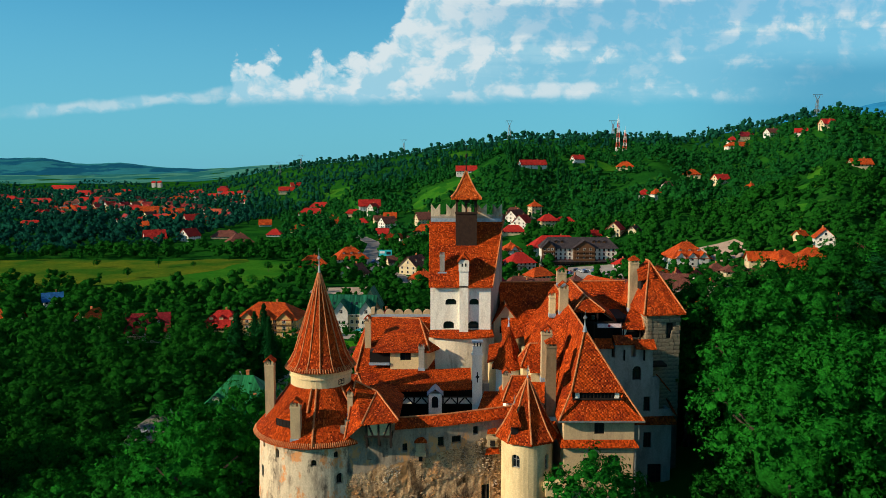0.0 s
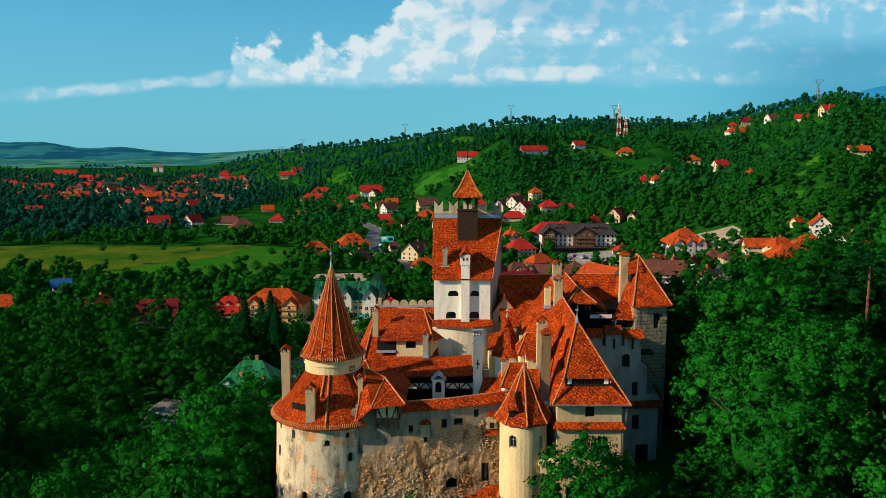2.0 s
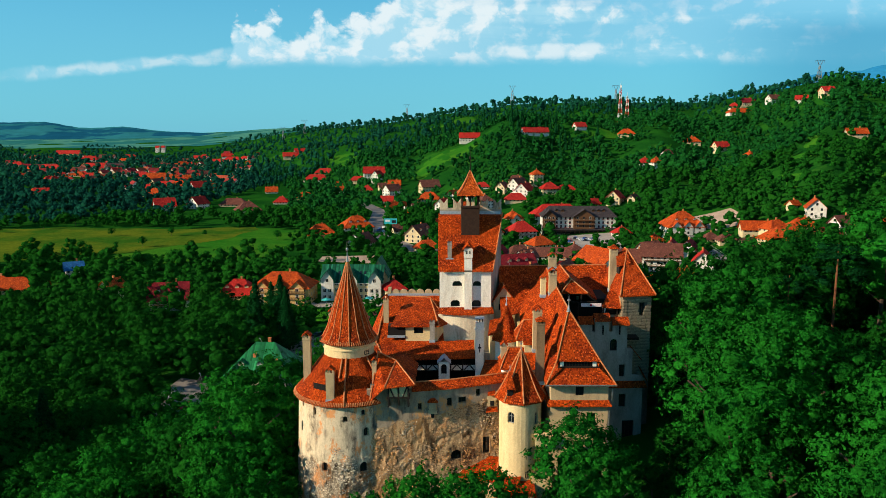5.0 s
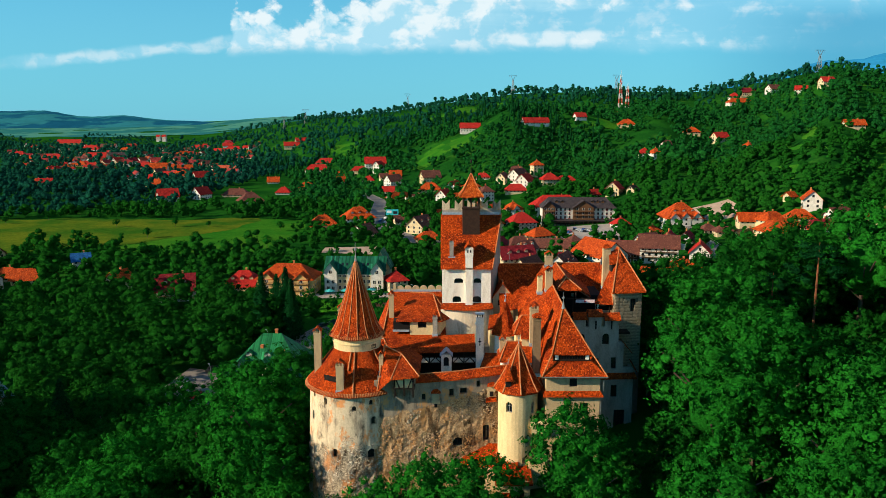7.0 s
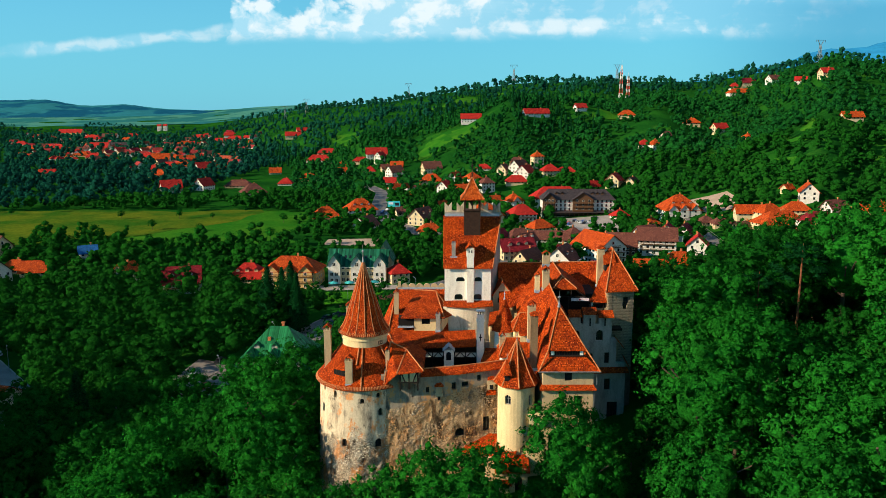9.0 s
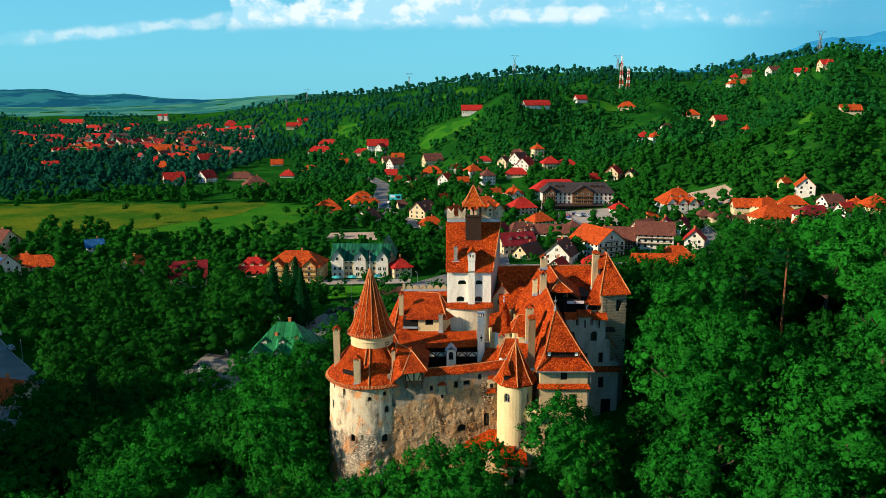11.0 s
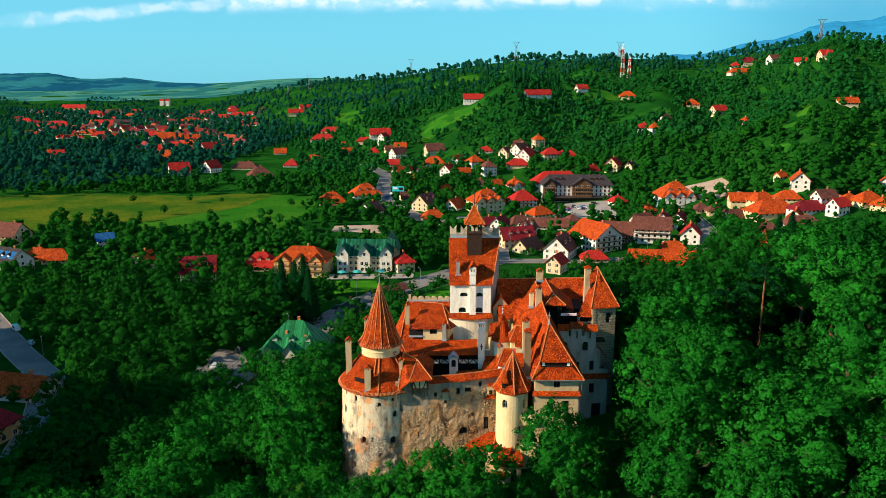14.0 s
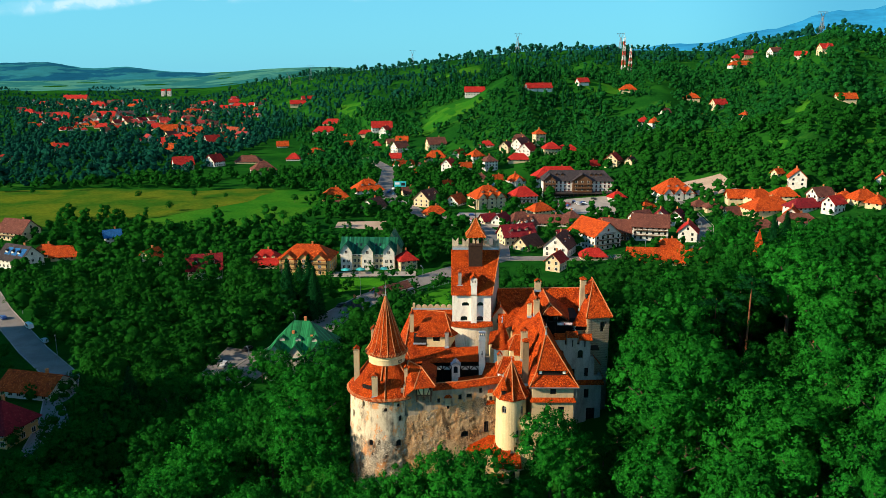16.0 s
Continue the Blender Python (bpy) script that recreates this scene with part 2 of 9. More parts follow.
def plaster_material(name, base, dirty, rubble=None, top=0.0, bottom=0.0, rust=None, slope=0.0):
    """Old lime plaster with run-down stains; below a ragged line it has fallen off and shows rubble stone."""
    mt = bpy.data.materials.new(name)
    mt.use_nodes = True
    n, link = nodes_of(mt.node_tree)
    out, bs = n("ShaderNodeOutputMaterial"), n("ShaderNodeBsdfPrincipled", Roughness=0.92)
    bs.inputs["Specular IOR Level"].default_value = 0.15
    link(bs.outputs[0], out.inputs[0])
    tc = n("ShaderNodeTexCoord")
    mp = n("ShaderNodeMapping", Scale=(1.0, 1.0, 0.28))
    link(tc.outputs["Object"], mp.inputs[0])
    runs = n("ShaderNodeTexNoise", Scale=0.9, Detail=7.0, Roughness=0.68)
    link(mp.outputs[0], runs.inputs["Vector"])
    r = n("ShaderNodeMapRange", interpolation_type="SMOOTHSTEP")
    r.inputs[1].default_value, r.inputs[2].default_value = 0.44, 0.70
    link(runs.outputs[0], r.inputs[0])
    m1 = n("ShaderNodeMix", data_type="RGBA")
    m1.inputs[6].default_value, m1.inputs[7].default_value = (*base, 1), (*dirty, 1)
    link(r.outputs[0], m1.inputs[0])
    fine = n("ShaderNodeTexNoise", Scale=6.0, Detail=6.0, Roughness=0.7)
    link(tc.outputs["Object"], fine.inputs["Vector"])
    rf = n("ShaderNodeMapRange")
    rf.inputs[1].default_value, rf.inputs[2].default_value, rf.inputs[3].default_value, rf.inputs[4].default_value = 0.3, 0.7, 0.78, 1.12
    link(fine.outputs[0], rf.inputs[0])
    m2 = n("ShaderNodeMix", data_type="RGBA", blend_type="MULTIPLY")
    m2.inputs[0].default_value = 1.0
    link(m1.outputs[2], m2.inputs[6])
    link(rf.outputs[0], m2.inputs[7])
    last, height = m2.outputs[2], fine.outputs[0]
    if rust:
        for sc, seed, lo, hi, col in ((0.55, 4.0, 0.53, 0.60, rust), (0.8, 9.0, 0.55, 0.68, tuple(c * 0.35 for c in dirty))):
            mv = n("ShaderNodeMapping", Location=(seed, seed, seed), Scale=(1, 1, 0.55))
            link(tc.outputs["Object"], mv.inputs[0])
            ru = n("ShaderNodeTexNoise", Scale=sc, Detail=8.0, Roughness=0.72)
            link(mv.outputs[0], ru.inputs["Vector"])
            rr = n("ShaderNodeMapRange", interpolation_type="SMOOTHSTEP")
            rr.inputs[1].default_value, rr.inputs[2].default_value, rr.inputs[4].default_value = lo, hi, 0.85
            link(ru.outputs[0], rr.inputs[0])
            mr = n("ShaderNodeMix", data_type="RGBA")
            mr.inputs[7].default_value = (*col, 1)
            link(rr.outputs[0], mr.inputs[0])
            link(last, mr.inputs[6])
            last = mr.outputs[2]
    bp = n("ShaderNodeBump", Strength=0.35, Distance=0.05)
    if rubble:
        sep = n("ShaderNodeSeparateXYZ")
        link(tc.outputs["Object"], sep.inputs[0])
        hz = n("ShaderNodeMapRange")
        hz.inputs[1].default_value, hz.inputs[2].default_value, hz.inputs[3].default_value, hz.inputs[4].default_value = bottom, top, 0.75, -0.55
        hz.clamp = False
        tilt = n("ShaderNodeMath", operation="MULTIPLY_ADD")
        tilt.inputs[1].default_value = -slope
        link(sep.outputs[0], tilt.inputs[0])
        link(sep.outputs[2], tilt.inputs[2])
        link(tilt.outputs[0], hz.inputs[0])
        edge = n("ShaderNodeTexNoise", Scale=0.33, Detail=8.0, Roughness=0.68, Distortion=0.6)
        link(tc.outputs["Object"], edge.inputs["Vector"])
        ad = n("ShaderNodeMath", operation="ADD")
        link(edge.outputs[0], ad.inputs[0])
        link(hz.outputs[0], ad.inputs[1])
        bare = n("ShaderNodeMapRange", interpolation_type="SMOOTHSTEP")
        bare.inputs[1].default_value, bare.inputs[2].default_value = 0.52, 0.60
        link(ad.outputs[0], bare.inputs[0])
        warp = n("ShaderNodeTexNoise", Scale=1.4, Detail=3.0)
        link(tc.outputs["Object"], warp.inputs["Vector"])
        wv = n("ShaderNodeVectorMath", operation="MULTIPLY_ADD")
        wv.inputs[1].default_value = (0.5, 0.5, 0.5)
        link(warp.outputs["Color"], wv.inputs[0])
        link(tc.outputs["Object"], wv.inputs[2])
        vo = n("ShaderNodeTexVoronoi", Scale=6.0, Randomness=1.0)
        link(wv.outputs[0], vo.inputs["Vector"])
        ve = n("ShaderNodeTexVoronoi", feature="DISTANCE_TO_EDGE", Scale=6.0)
        link(wv.outputs[0], ve.inputs["Vector"])
        joint = n("ShaderNodeMapRange", interpolation_type="SMOOTHSTEP")
        joint.inputs[1].default_value, joint.inputs[2].default_value = 0.0, 0.10
        link(ve.outputs[0], joint.inputs[0])
        hs = n("ShaderNodeSeparateColor")
        link(vo.outputs["Color"], hs.inputs[0])
        st = n("ShaderNodeMix", data_type="RGBA")
        st.inputs[6].default_value, st.inputs[7].default_value = (*rubble[0], 1), (*rubble[1], 1)
        link(hs.outputs[0], st.inputs[0])
        st2 = n("ShaderNodeMix", data_type="RGBA")
        st2.inputs[6].default_value = (*rubble[2], 1)
        link(joint.outputs[0], st2.inputs[0])
        link(st.outputs[2], st2.inputs[7])
        # rusty and sooty patches
        pa = n("ShaderNodeTexNoise", Scale=0.8, Detail=8.0, Roughness=0.7)
        link(mp.outputs[0], pa.inputs["Vector"])
        pr = n("ShaderNodeMapRange", interpolation_type="SMOOTHSTEP")
        pr.inputs[1].default_value, pr.inputs[2].default_value = 0.47, 0.62
        link(pa.outputs[0], pr.inputs[0])
        st3 = n("ShaderNodeMix", data_type="RGBA", blend_type="MULTIPLY")
        st3.inputs[7].default_value = (0.22, 0.20, 0.19, 1)
        link(pr.outputs[0], st3.inputs[0])
        link(st2.outputs[2], st3.inputs[6])
        ox = n("ShaderNodeTexNoise", Scale=0.37, Detail=7.0, Roughness=0.7, Distortion=0.4)
        link(mp.outputs[0], ox.inputs["Vector"])
        orr = n("ShaderNodeMapRange", interpolation_type="SMOOTHSTEP")
        orr.inputs[1].default_value, orr.inputs[2].default_value, orr.inputs[4].default_value = 0.50, 0.62, 0.8
        link(ox.outputs[0], orr.inputs[0])
        st4 = n("ShaderNodeMix", data_type="RGBA")
        st4.inputs[7].default_value = (*(rust or rubble[1]), 1)
        link(orr.outputs[0], st4.inputs[0])
        link(st3.outputs[2], st4.inputs[6])
        mm = n("ShaderNodeMix", data_type="RGBA")
        link(bare.outputs[0], mm.inputs[0])
        link(last, mm.inputs[6])
        link(st4.outputs[2], mm.inputs[7])
        last = mm.outputs[2]
        hm = n("ShaderNodeMix", data_type="FLOAT")
        link(bare.outputs[0], hm.inputs[0])
        hm.inputs[2].default_value = 1.0
        link(joint.outputs[0], hm.inputs[3])
        ha = n("ShaderNodeMath", operation="MULTIPLY_ADD")
        ha.inputs[1].default_value = 0.3
        link(fine.outputs[0], ha.inputs[0])
        link(hm.outputs[0], ha.inputs[2])
        height = ha.outputs[0]
        bp.inputs["Strength"].default_value, bp.inputs["Distance"].default_value = 0.8, 0.16
    link(last, bs.inputs["Base Color"])
    link(height, bp.inputs["Height"])
    link(bp.outputs[0], bs.inputs["Normal"])
    return mt


def leaf_material(name, light, dark, pale=None, lobes=0.0, grain=1.6):
    """Leaves: each tree and each sprig its own green, some light passes through."""
    mt = bpy.data.materials.new(name)
    mt.use_nodes = True
    n, link = nodes_of(mt.node_tree)
    out = n("ShaderNodeOutputMaterial")
    geo, oi = n("ShaderNodeNewGeometry"), n("ShaderNodeObjectInfo")
    tc = n("ShaderNodeTexCoord")
    m1 = n("ShaderNodeMix", data_type="RGBA")
    m1.inputs[6].default_value, m1.inputs[7].default_value = (*dark, 1), (*light, 1)
    link(geo.outputs["Random Per Island"], m1.inputs[0])
    ns = n("ShaderNodeTexNoise", Scale=0.09, Detail=3.0, Roughness=0.7)
    link(geo.outputs["Position"], ns.inputs["Vector"])
    ad = n("ShaderNodeMath", operation="ADD")
    link(ns.outputs[0], ad.inputs[0])
    ml = n("ShaderNodeMath", operation="MULTIPLY")
    ml.inputs[1].default_value = 0.35
    link(oi.outputs["Random"], ml.inputs[0])
    link(ml.outputs[0], ad.inputs[1])
    r = n("ShaderNodeMapRange")
    r.inputs[1].default_value, r.inputs[2].default_value = 0.40, 0.95
    link(ad.outputs[0], r.inputs[0])
    m2 = n("ShaderNodeMix", data_type="RGBA")
    m2.inputs[7].default_value = (*(pale or light), 1)
    rr = n("ShaderNodeMath", operation="MULTIPLY")
    rr.inputs[1].default_value = 0.6
    link(r.outputs[0], rr.inputs[0])
    link(rr.outputs[0], m2.inputs[0])
    link(m1.outputs[2], m2.inputs[6])
    # tufts of leaves: relief and tone at the scale of twigs
    tuft = n("ShaderNodeTexNoise", Scale=grain, Detail=5.0, Roughness=0.75)
    link(geo.outputs["Position"], tuft.inputs["Vector"])
    rt = n("ShaderNodeMapRange")
    rt.inputs[1].default_value, rt.inputs[2].default_value, rt.inputs[3].default_value, rt.inputs[4].default_value = 0.32, 0.68, 0.35, 1.6
    link(tuft.outputs[0], rt.inputs[0])
    m3 = n("ShaderNodeMix", data_type="RGBA", blend_type="MULTIPLY")
    m3.inputs[0].default_value = 1.0
    link(m2.outputs[2], m3.inputs[6])
    link(rt.outputs[0], m3.inputs[7])
    m2 = m3
    df, tr, mx = n("ShaderNodeBsdfDiffuse"), n("ShaderNodeBsdfTranslucent"), n("ShaderNodeMixShader")
    mx.inputs[0].default_value = 0.12
    link(m2.outputs[2], df.inputs[0])
    link(m2.outputs[2], tr.inputs[0])
    bp = n("ShaderNodeBump", Strength=0.9, Distance=0.9 / grain)
    link(tuft.outputs[0], bp.inputs["Height"])
    link(bp.outputs[0], df.inputs["Normal"])
    link(df.outputs[0], mx.inputs[1])
    link(tr.outputs[0], mx.inputs[2])
    last = mx.outputs[0]
    if lobes:
        # each sprig is cut into small leaves with gaps between them
        vo, gap = n("ShaderNodeTexVoronoi", Scale=lobes), n("ShaderNodeMath", operation="GREATER_THAN")
        gap.inputs[1].default_value = 0.57
        link(geo.outputs["Position"], vo.inputs["Vector"])
        link(vo.outputs["Distance"], gap.inputs[0])
        clear, mt2 = n("ShaderNodeBsdfTransparent"), n("ShaderNodeMixShader")
        link(gap.outputs[0], mt2.inputs[0])
        link(last, mt2.inputs[1])
        link(clear.outputs[0], mt2.inputs[2])
        last = mt2.outputs[0]
    link(last, out.inputs[0])
    return mt


def glass_material():
    mt = bpy.data.materials.new("window_glass")
    mt.use_nodes = True
    bs = mt.node_tree.nodes["Principled BSDF"]
    bs.inputs["Base Color"].default_value = (0.012, 0.016, 0.02, 1)
    bs.inputs["Roughness"].default_value = 0.08
    return mt


TILE = tile_material("clay_tile", (0.46, 0.056, 0.005), (0.25, 0.027, 0.005), (0.52, 0.095, 0.018), 0.17, 0.135)
TILE_FRESH = tile_material("fresh_clay_tile", (0.52, 0.085, 0.010), (0.36, 0.05, 0.009), (0.6, 0.16, 0.04))
RIDGE = material("ridge_tile", (0.56, 0.22, 0.085), 0.9, (0.42, 0.12, 0.035), 2.5, 9, 0.5)
PLASTER_OLD = plaster_material("old_plaster", (0.62, 0.50, 0.34), (0.20, 0.155, 0.11), ((0.66, 0.53, 0.37), (0.30, 0.23, 0.16), (0.15, 0.12, 0.09)), 34.5, 26.5, (0.62, 0.24, 0.07))
PLASTER_WALL = plaster_material("weathered_plaster", (0.32, 0.255, 0.18), (0.13, 0.105, 0.08), ((0.72, 0.48, 0.25), (0.40, 0.24, 0.12), (0.48, 0.32, 0.18)), 39.4, 34.4, (0.55, 0.26, 0.09), 0.21)
BRICK_BROWN = plaster_material("brown_brickwork", (0.24, 0.15, 0.08), (0.13, 0.08, 0.045))
PLASTER_TAN = plaster_material("tan_plaster", (0.50, 0.36, 0.20), (0.33, 0.235, 0.14))
PLASTER_CREAM = plaster_material("cream_plaster", (0.68, 0.52, 0.28), (0.52, 0.385, 0.20))
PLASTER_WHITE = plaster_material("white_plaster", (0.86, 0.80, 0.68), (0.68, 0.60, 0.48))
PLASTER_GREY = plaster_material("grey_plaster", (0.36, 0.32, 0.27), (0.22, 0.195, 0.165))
TIMBER = material("dark_timber", (0.014, 0.008, 0.005), 0.8, (0.026, 0.014, 0.008), 2.0, 25, 0.4, stretch=(1, 1, 0.2))
STONE = material("ashlar_stone", (0.36, 0.28, 0.18), 0.95, (0.22, 0.17, 0.11), 1.2, 9, 0.7)
MORTAR = material("mortar", (0.14, 0.11, 0.08), 0.95, None, 2, 12, 0.4)
LEAD = material("lead_flashing", (0.42, 0.48, 0.55), 0.5, (0.30, 0.36, 0.42), 3, 15, 0.2, metal=0.3)
METAL = material("grey_metal", (0.45, 0.45, 0.45), 0.4, None, 3, 12, 0.1, metal=0.7)
# near-black colour standing in for the shade inside openings and galleries
DARK = material("interior_shade", (0.012, 0.010, 0.009), 0.95, None, 2, 10, 0.2)
GLASS = glass_material()
BARK = material("bark", (0.10, 0.07, 0.05), 0.95, (0.05, 0.035, 0.025), 3, 20, 0.6, stretch=(1, 1, 0.3))
GREEN = ((0.0114, 0.1470, 0.0125), (0.0040, 0.0570, 0.0066), (0.0210, 0.1940, 0.0142))
DEEP = ((0.0069, 0.0817, 0.0077), (0.0034, 0.0430, 0.0060), (0.0120, 0.1032, 0.0086))
LEAF, LEAF_SOLID = leaf_material("broad_leaves", *GREEN, 3.6, 2.6), leaf_material("broad_leaves_massed", *GREEN, grain=2.6)
LEAF_DEEP, DEEP_SOLID = leaf_material("deep_leaves", *DEEP, 3.6, 2.6), leaf_material("deep_leaves_massed", *DEEP, grain=2.6)
DIM = ((0.0055, 0.0600, 0.0068), (0.0024, 0.0280, 0.0055), (0.0130, 0.0970, 0.0074))
LEAF_WOOD, WOOD_SOLID = leaf_material("valley_leaves", *DIM, 2.6, 2.0), leaf_material("valley_leaves_massed", *DIM, grain=2.0)
LEAF_TOWN = leaf_material("garden_leaves", (0.0056, 0.0620, 0.0069), (0.0027, 0.0330, 0.0060), (0.0130, 0.1000, 0.0077), grain=1.1)
LEAF_DARK = leaf_material("wood_leaves", (0.0075, 0.0800, 0.0140), (0.0036, 0.0440, 0.0105), (0.0165, 0.1300, 0.0150), grain=0.7)
# blue mixed into the green stands in for haze over far woods
LEAF_FAR = leaf_material("haze_tinted_leaves", (0.0054, 0.056, 0.036), (0.0033, 0.037, 0.028), (0.010, 0.082, 0.040), grain=0.5)
NEEDLE, NEEDLE_CUT = (leaf_material(nm_, (0.0052, 0.0533, 0.0120), (0.0026, 0.0258, 0.0077), None, cut_, 2.0) for nm_, cut_ in (("needles", 0.0), ("thin_needles", 4.5)))


# ---- mesh helpers ----
def set_uv(bm):
    uv = bm.loops.layers.uv.verify()
    up = Vector((0, 0, 1))
    for f in bm.faces:
        nn = f.normal
        u = up.cross(nn) if abs(nn.z) < 0.985 else Vector((1, 0, 0))
        u.normalize()
        v = nn.cross(u)
        for lp in f.loops:
            lp[uv].uv = (lp.vert.co.dot(u), lp.vert.co.dot(v))


def mesh_of(name, bm, mat, smooth=False):
    bm.normal_update()
    if not bm.loops.layers.uv:
        set_uv(bm)
    me = bpy.data.meshes.new(name)
    bm.to_mesh(me)
    bm.free()
    me.materials.append(mat)
    if smooth:
        me.polygons.foreach_set("use_smooth", [True] * len(me.polygons))
    return me


def part(name, bm, mat, parent, label="", smooth=False):
    """Links a bmesh, or a ready mesh, as one mesh object under a thing or a part."""
    me = mesh_of(name, bm, mat, smooth) if isinstance(bm, bmesh.types.BMesh) else bm
    ob = new(name, me)
    if parent is not None:
        ob.parent = parent
    if label:
        ob["label"] = label
    return ob


def thing(name, label, category, m=None, group="", kind=""):
    ob = new(name)
    ob.empty_display_size = 0.5
    if m is not None:
        ob.matrix_basis = m
    return tagged(ob, label, category, group, kind)


def add_faces(bm, verts, faces):
    vs = [bm.verts.new(v) for v in verts]
    for f in faces:
        try:
            bm.faces.new([vs[i] for i in f])
        except ValueError:
            pass
    return vs


def add_box(bm, x0, x1, y0, y1, z0, z1, taper=0.0, m=None):
    t = taper
    vs = [(x0, y0, z0), (x1, y0, z0), (x1, y1, z0), (x0, y1, z0), (x0 + t, y0 + t, z1), (x1 - t, y0 + t, z1), (x1 - t, y1 - t, z1), (x0 + t, y1 - t, z1)]
    if m is not None:
        vs = [m @ Vector(v) for v in vs]
    add_faces(bm, vs, [(0, 3, 2, 1), (4, 5, 6, 7), (0, 1, 5, 4), (1, 2, 6, 5), (2, 3, 7, 6), (3, 0, 4, 7)])
    return bm


def add_beam(bm, a, b, w=0.15, d=0.12):
    a, b = Vector(a), Vector(b)
    q = (b - a).to_track_quat("Z", "Y").to_matrix().to_4x4()
    add_box(bm, -w / 2, w / 2, -d / 2, d / 2, 0, (b - a).length, 0, Matrix.Translation(a) @ q)
    return bm


def add_slabs(bm, polys, thick=0.22):
    """Roof planes: each polygon a slab with an edge of its own."""
    for p in polys:
        p = [Vector(v) for v in p]
        nn = (p[1] - p[0]).cross(p[2] - p[0])
        if nn.z < 0:
            p.reverse()
        k = len(p)
        low = [v - Vector((0, 0, thick)) for v in p]
        add_faces(bm, p + low, [tuple(range(k)), tuple(range(2 * k - 1, k - 1, -1))] + [(i, i + k, (i + 1) % k + k, (i + 1) % k) for i in range(k)])
    bmesh.ops.remove_doubles(bm, verts=bm.verts[:], dist=0.002)
    return bm


def add_ridge(bm, a, b, r=0.15, step=0.42):
    """A row of half-round ridge tiles from a to b, each lapping over the last."""
    a, b = Vector(a), Vector(b)
    run = b - a
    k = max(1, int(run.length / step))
    q = run.to_track_quat("Z", "Y").to_matrix()
    for i in range(k):
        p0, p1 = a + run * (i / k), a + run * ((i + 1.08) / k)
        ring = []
        for p, rr in ((p0, r), (p1, r * 0.82)):
            for j in range(6):
                th = 2 * math.pi * j / 6
                ring.append(p + q @ Vector((rr * math.cos(th), rr * math.sin(th), 0)))
        add_faces(bm, ring, [(j, (j + 1) % 6, (j + 1) % 6 + 6, j + 6) for j in range(6)] + [tuple(range(5, -1, -1))])
    return bm


def add_lathe(bm, cx, cy, profile, n=32, a0=0.0, a1=2 * math.pi, uv=True):
    """Turns a profile of (radius, z) about an upright axis, mapped in metres."""
    lay = bm.loops.layers.uv.verify()
    full = abs(a1 - a0 - 2 * math.pi) < 1e-6
    cols = n if full else n + 1
    ring = [[bm.verts.new((cx + r * math.cos(a0 + (a1 - a0) * i / n), cy + r * math.sin(a0 + (a1 - a0) * i / n), z)) for i in range(cols)] for r, z in profile]
    rmax = max(r for r, z in profile)
    lengths = [0.0]
    for (r0, z0), (r1, z1) in zip(profile, profile[1:]):
        lengths.append(lengths[-1] + math.hypot(r1 - r0, z1 - z0))
    for k in range(len(profile) - 1):
        for i in range(n):
            j = (i + 1) % cols if full else i + 1
            f = bm.faces.new((ring[k][i], ring[k][j], ring[k + 1][j], ring[k + 1][i]))
            us = [rmax * (a1 - a0) * q / n for q in (i, i + 1, i + 1, i)]
            for lp, u, v in zip(f.loops, us, (lengths[k], lengths[k], lengths[k + 1], lengths[k + 1])):
                lp[lay].uv = (u, v)
    return bm


def curved_wall(bm, f, u0, u1, v0, v1, openings, thick, du=1.0, dv=2.0, ends=False):
    """A wall on the surface f(u, v, depth), with openings (u0, u1, v0, v1) cut right through it."""
    us = {round(u0 + (u1 - u0) * i / max(1, round((u1 - u0) / du)), 4) for i in range(max(1, round((u1 - u0) / du)) + 1)}
    vs = {round(v0 + (v1 - v0) * i / max(1, round((v1 - v0) / dv)), 4) for i in range(max(1, round((v1 - v0) / dv)) + 1)}
    for o in openings:
        us |= {round(o[0], 4), round(o[1], 4)}
        vs |= {round(o[2], 4), round(o[3], 4)}
    us, vs = sorted(us), sorted(vs)
    pts = {}

    def p(i, j, d):
        if (i, j, d) not in pts:
            pts[i, j, d] = bm.verts.new(f(us[i], vs[j], thick if d else 0.0))
        return pts[i, j, d]

    def hole(i, j):
        if not (0 <= i < len(us) - 1 and 0 <= j < len(vs) - 1):
            return True
        cu, cv = (us[i] + us[i + 1]) / 2, (vs[j] + vs[j + 1]) / 2
        return any(o[0] < cu < o[1] and o[2] < cv < o[3] for o in openings)

    for i in range(len(us) - 1):
        for j in range(len(vs) - 1):
            if hole(i, j):
                continue
            bm.faces.new((p(i, j, 0), p(i + 1, j, 0), p(i + 1, j + 1, 0), p(i, j + 1, 0)))
            bm.faces.new((p(i, j + 1, 1), p(i + 1, j + 1, 1), p(i + 1, j, 1), p(i, j, 1)))
            for ii, jj, (a, b) in ((i - 1, j, ((i, j), (i, j + 1))), (i + 1, j, ((i + 1, j + 1), (i + 1, j))), (i, j - 1, ((i + 1, j), (i, j))), (i, j + 1, ((i, j + 1), (i + 1, j + 1)))):
                if hole(ii, jj) and (ends or 0 <= ii < len(us) - 1):
                    bm.faces.new((p(*b, 0), p(*a, 0), p(*a, 1), p(*b, 1)))
    return bm


def flat_surface(ax, ay, bx, by):
    """The surface of an upright wall from a to b, seen with a on its left; depth goes inwards."""
    L = math.hypot(bx - ax, by - ay)
    ux, uy = (bx - ax) / L, (by - ay) / L
    return (lambda u, v, d: Vector((ax + ux * u - uy * d, ay + uy * u + ux * d, v))), L


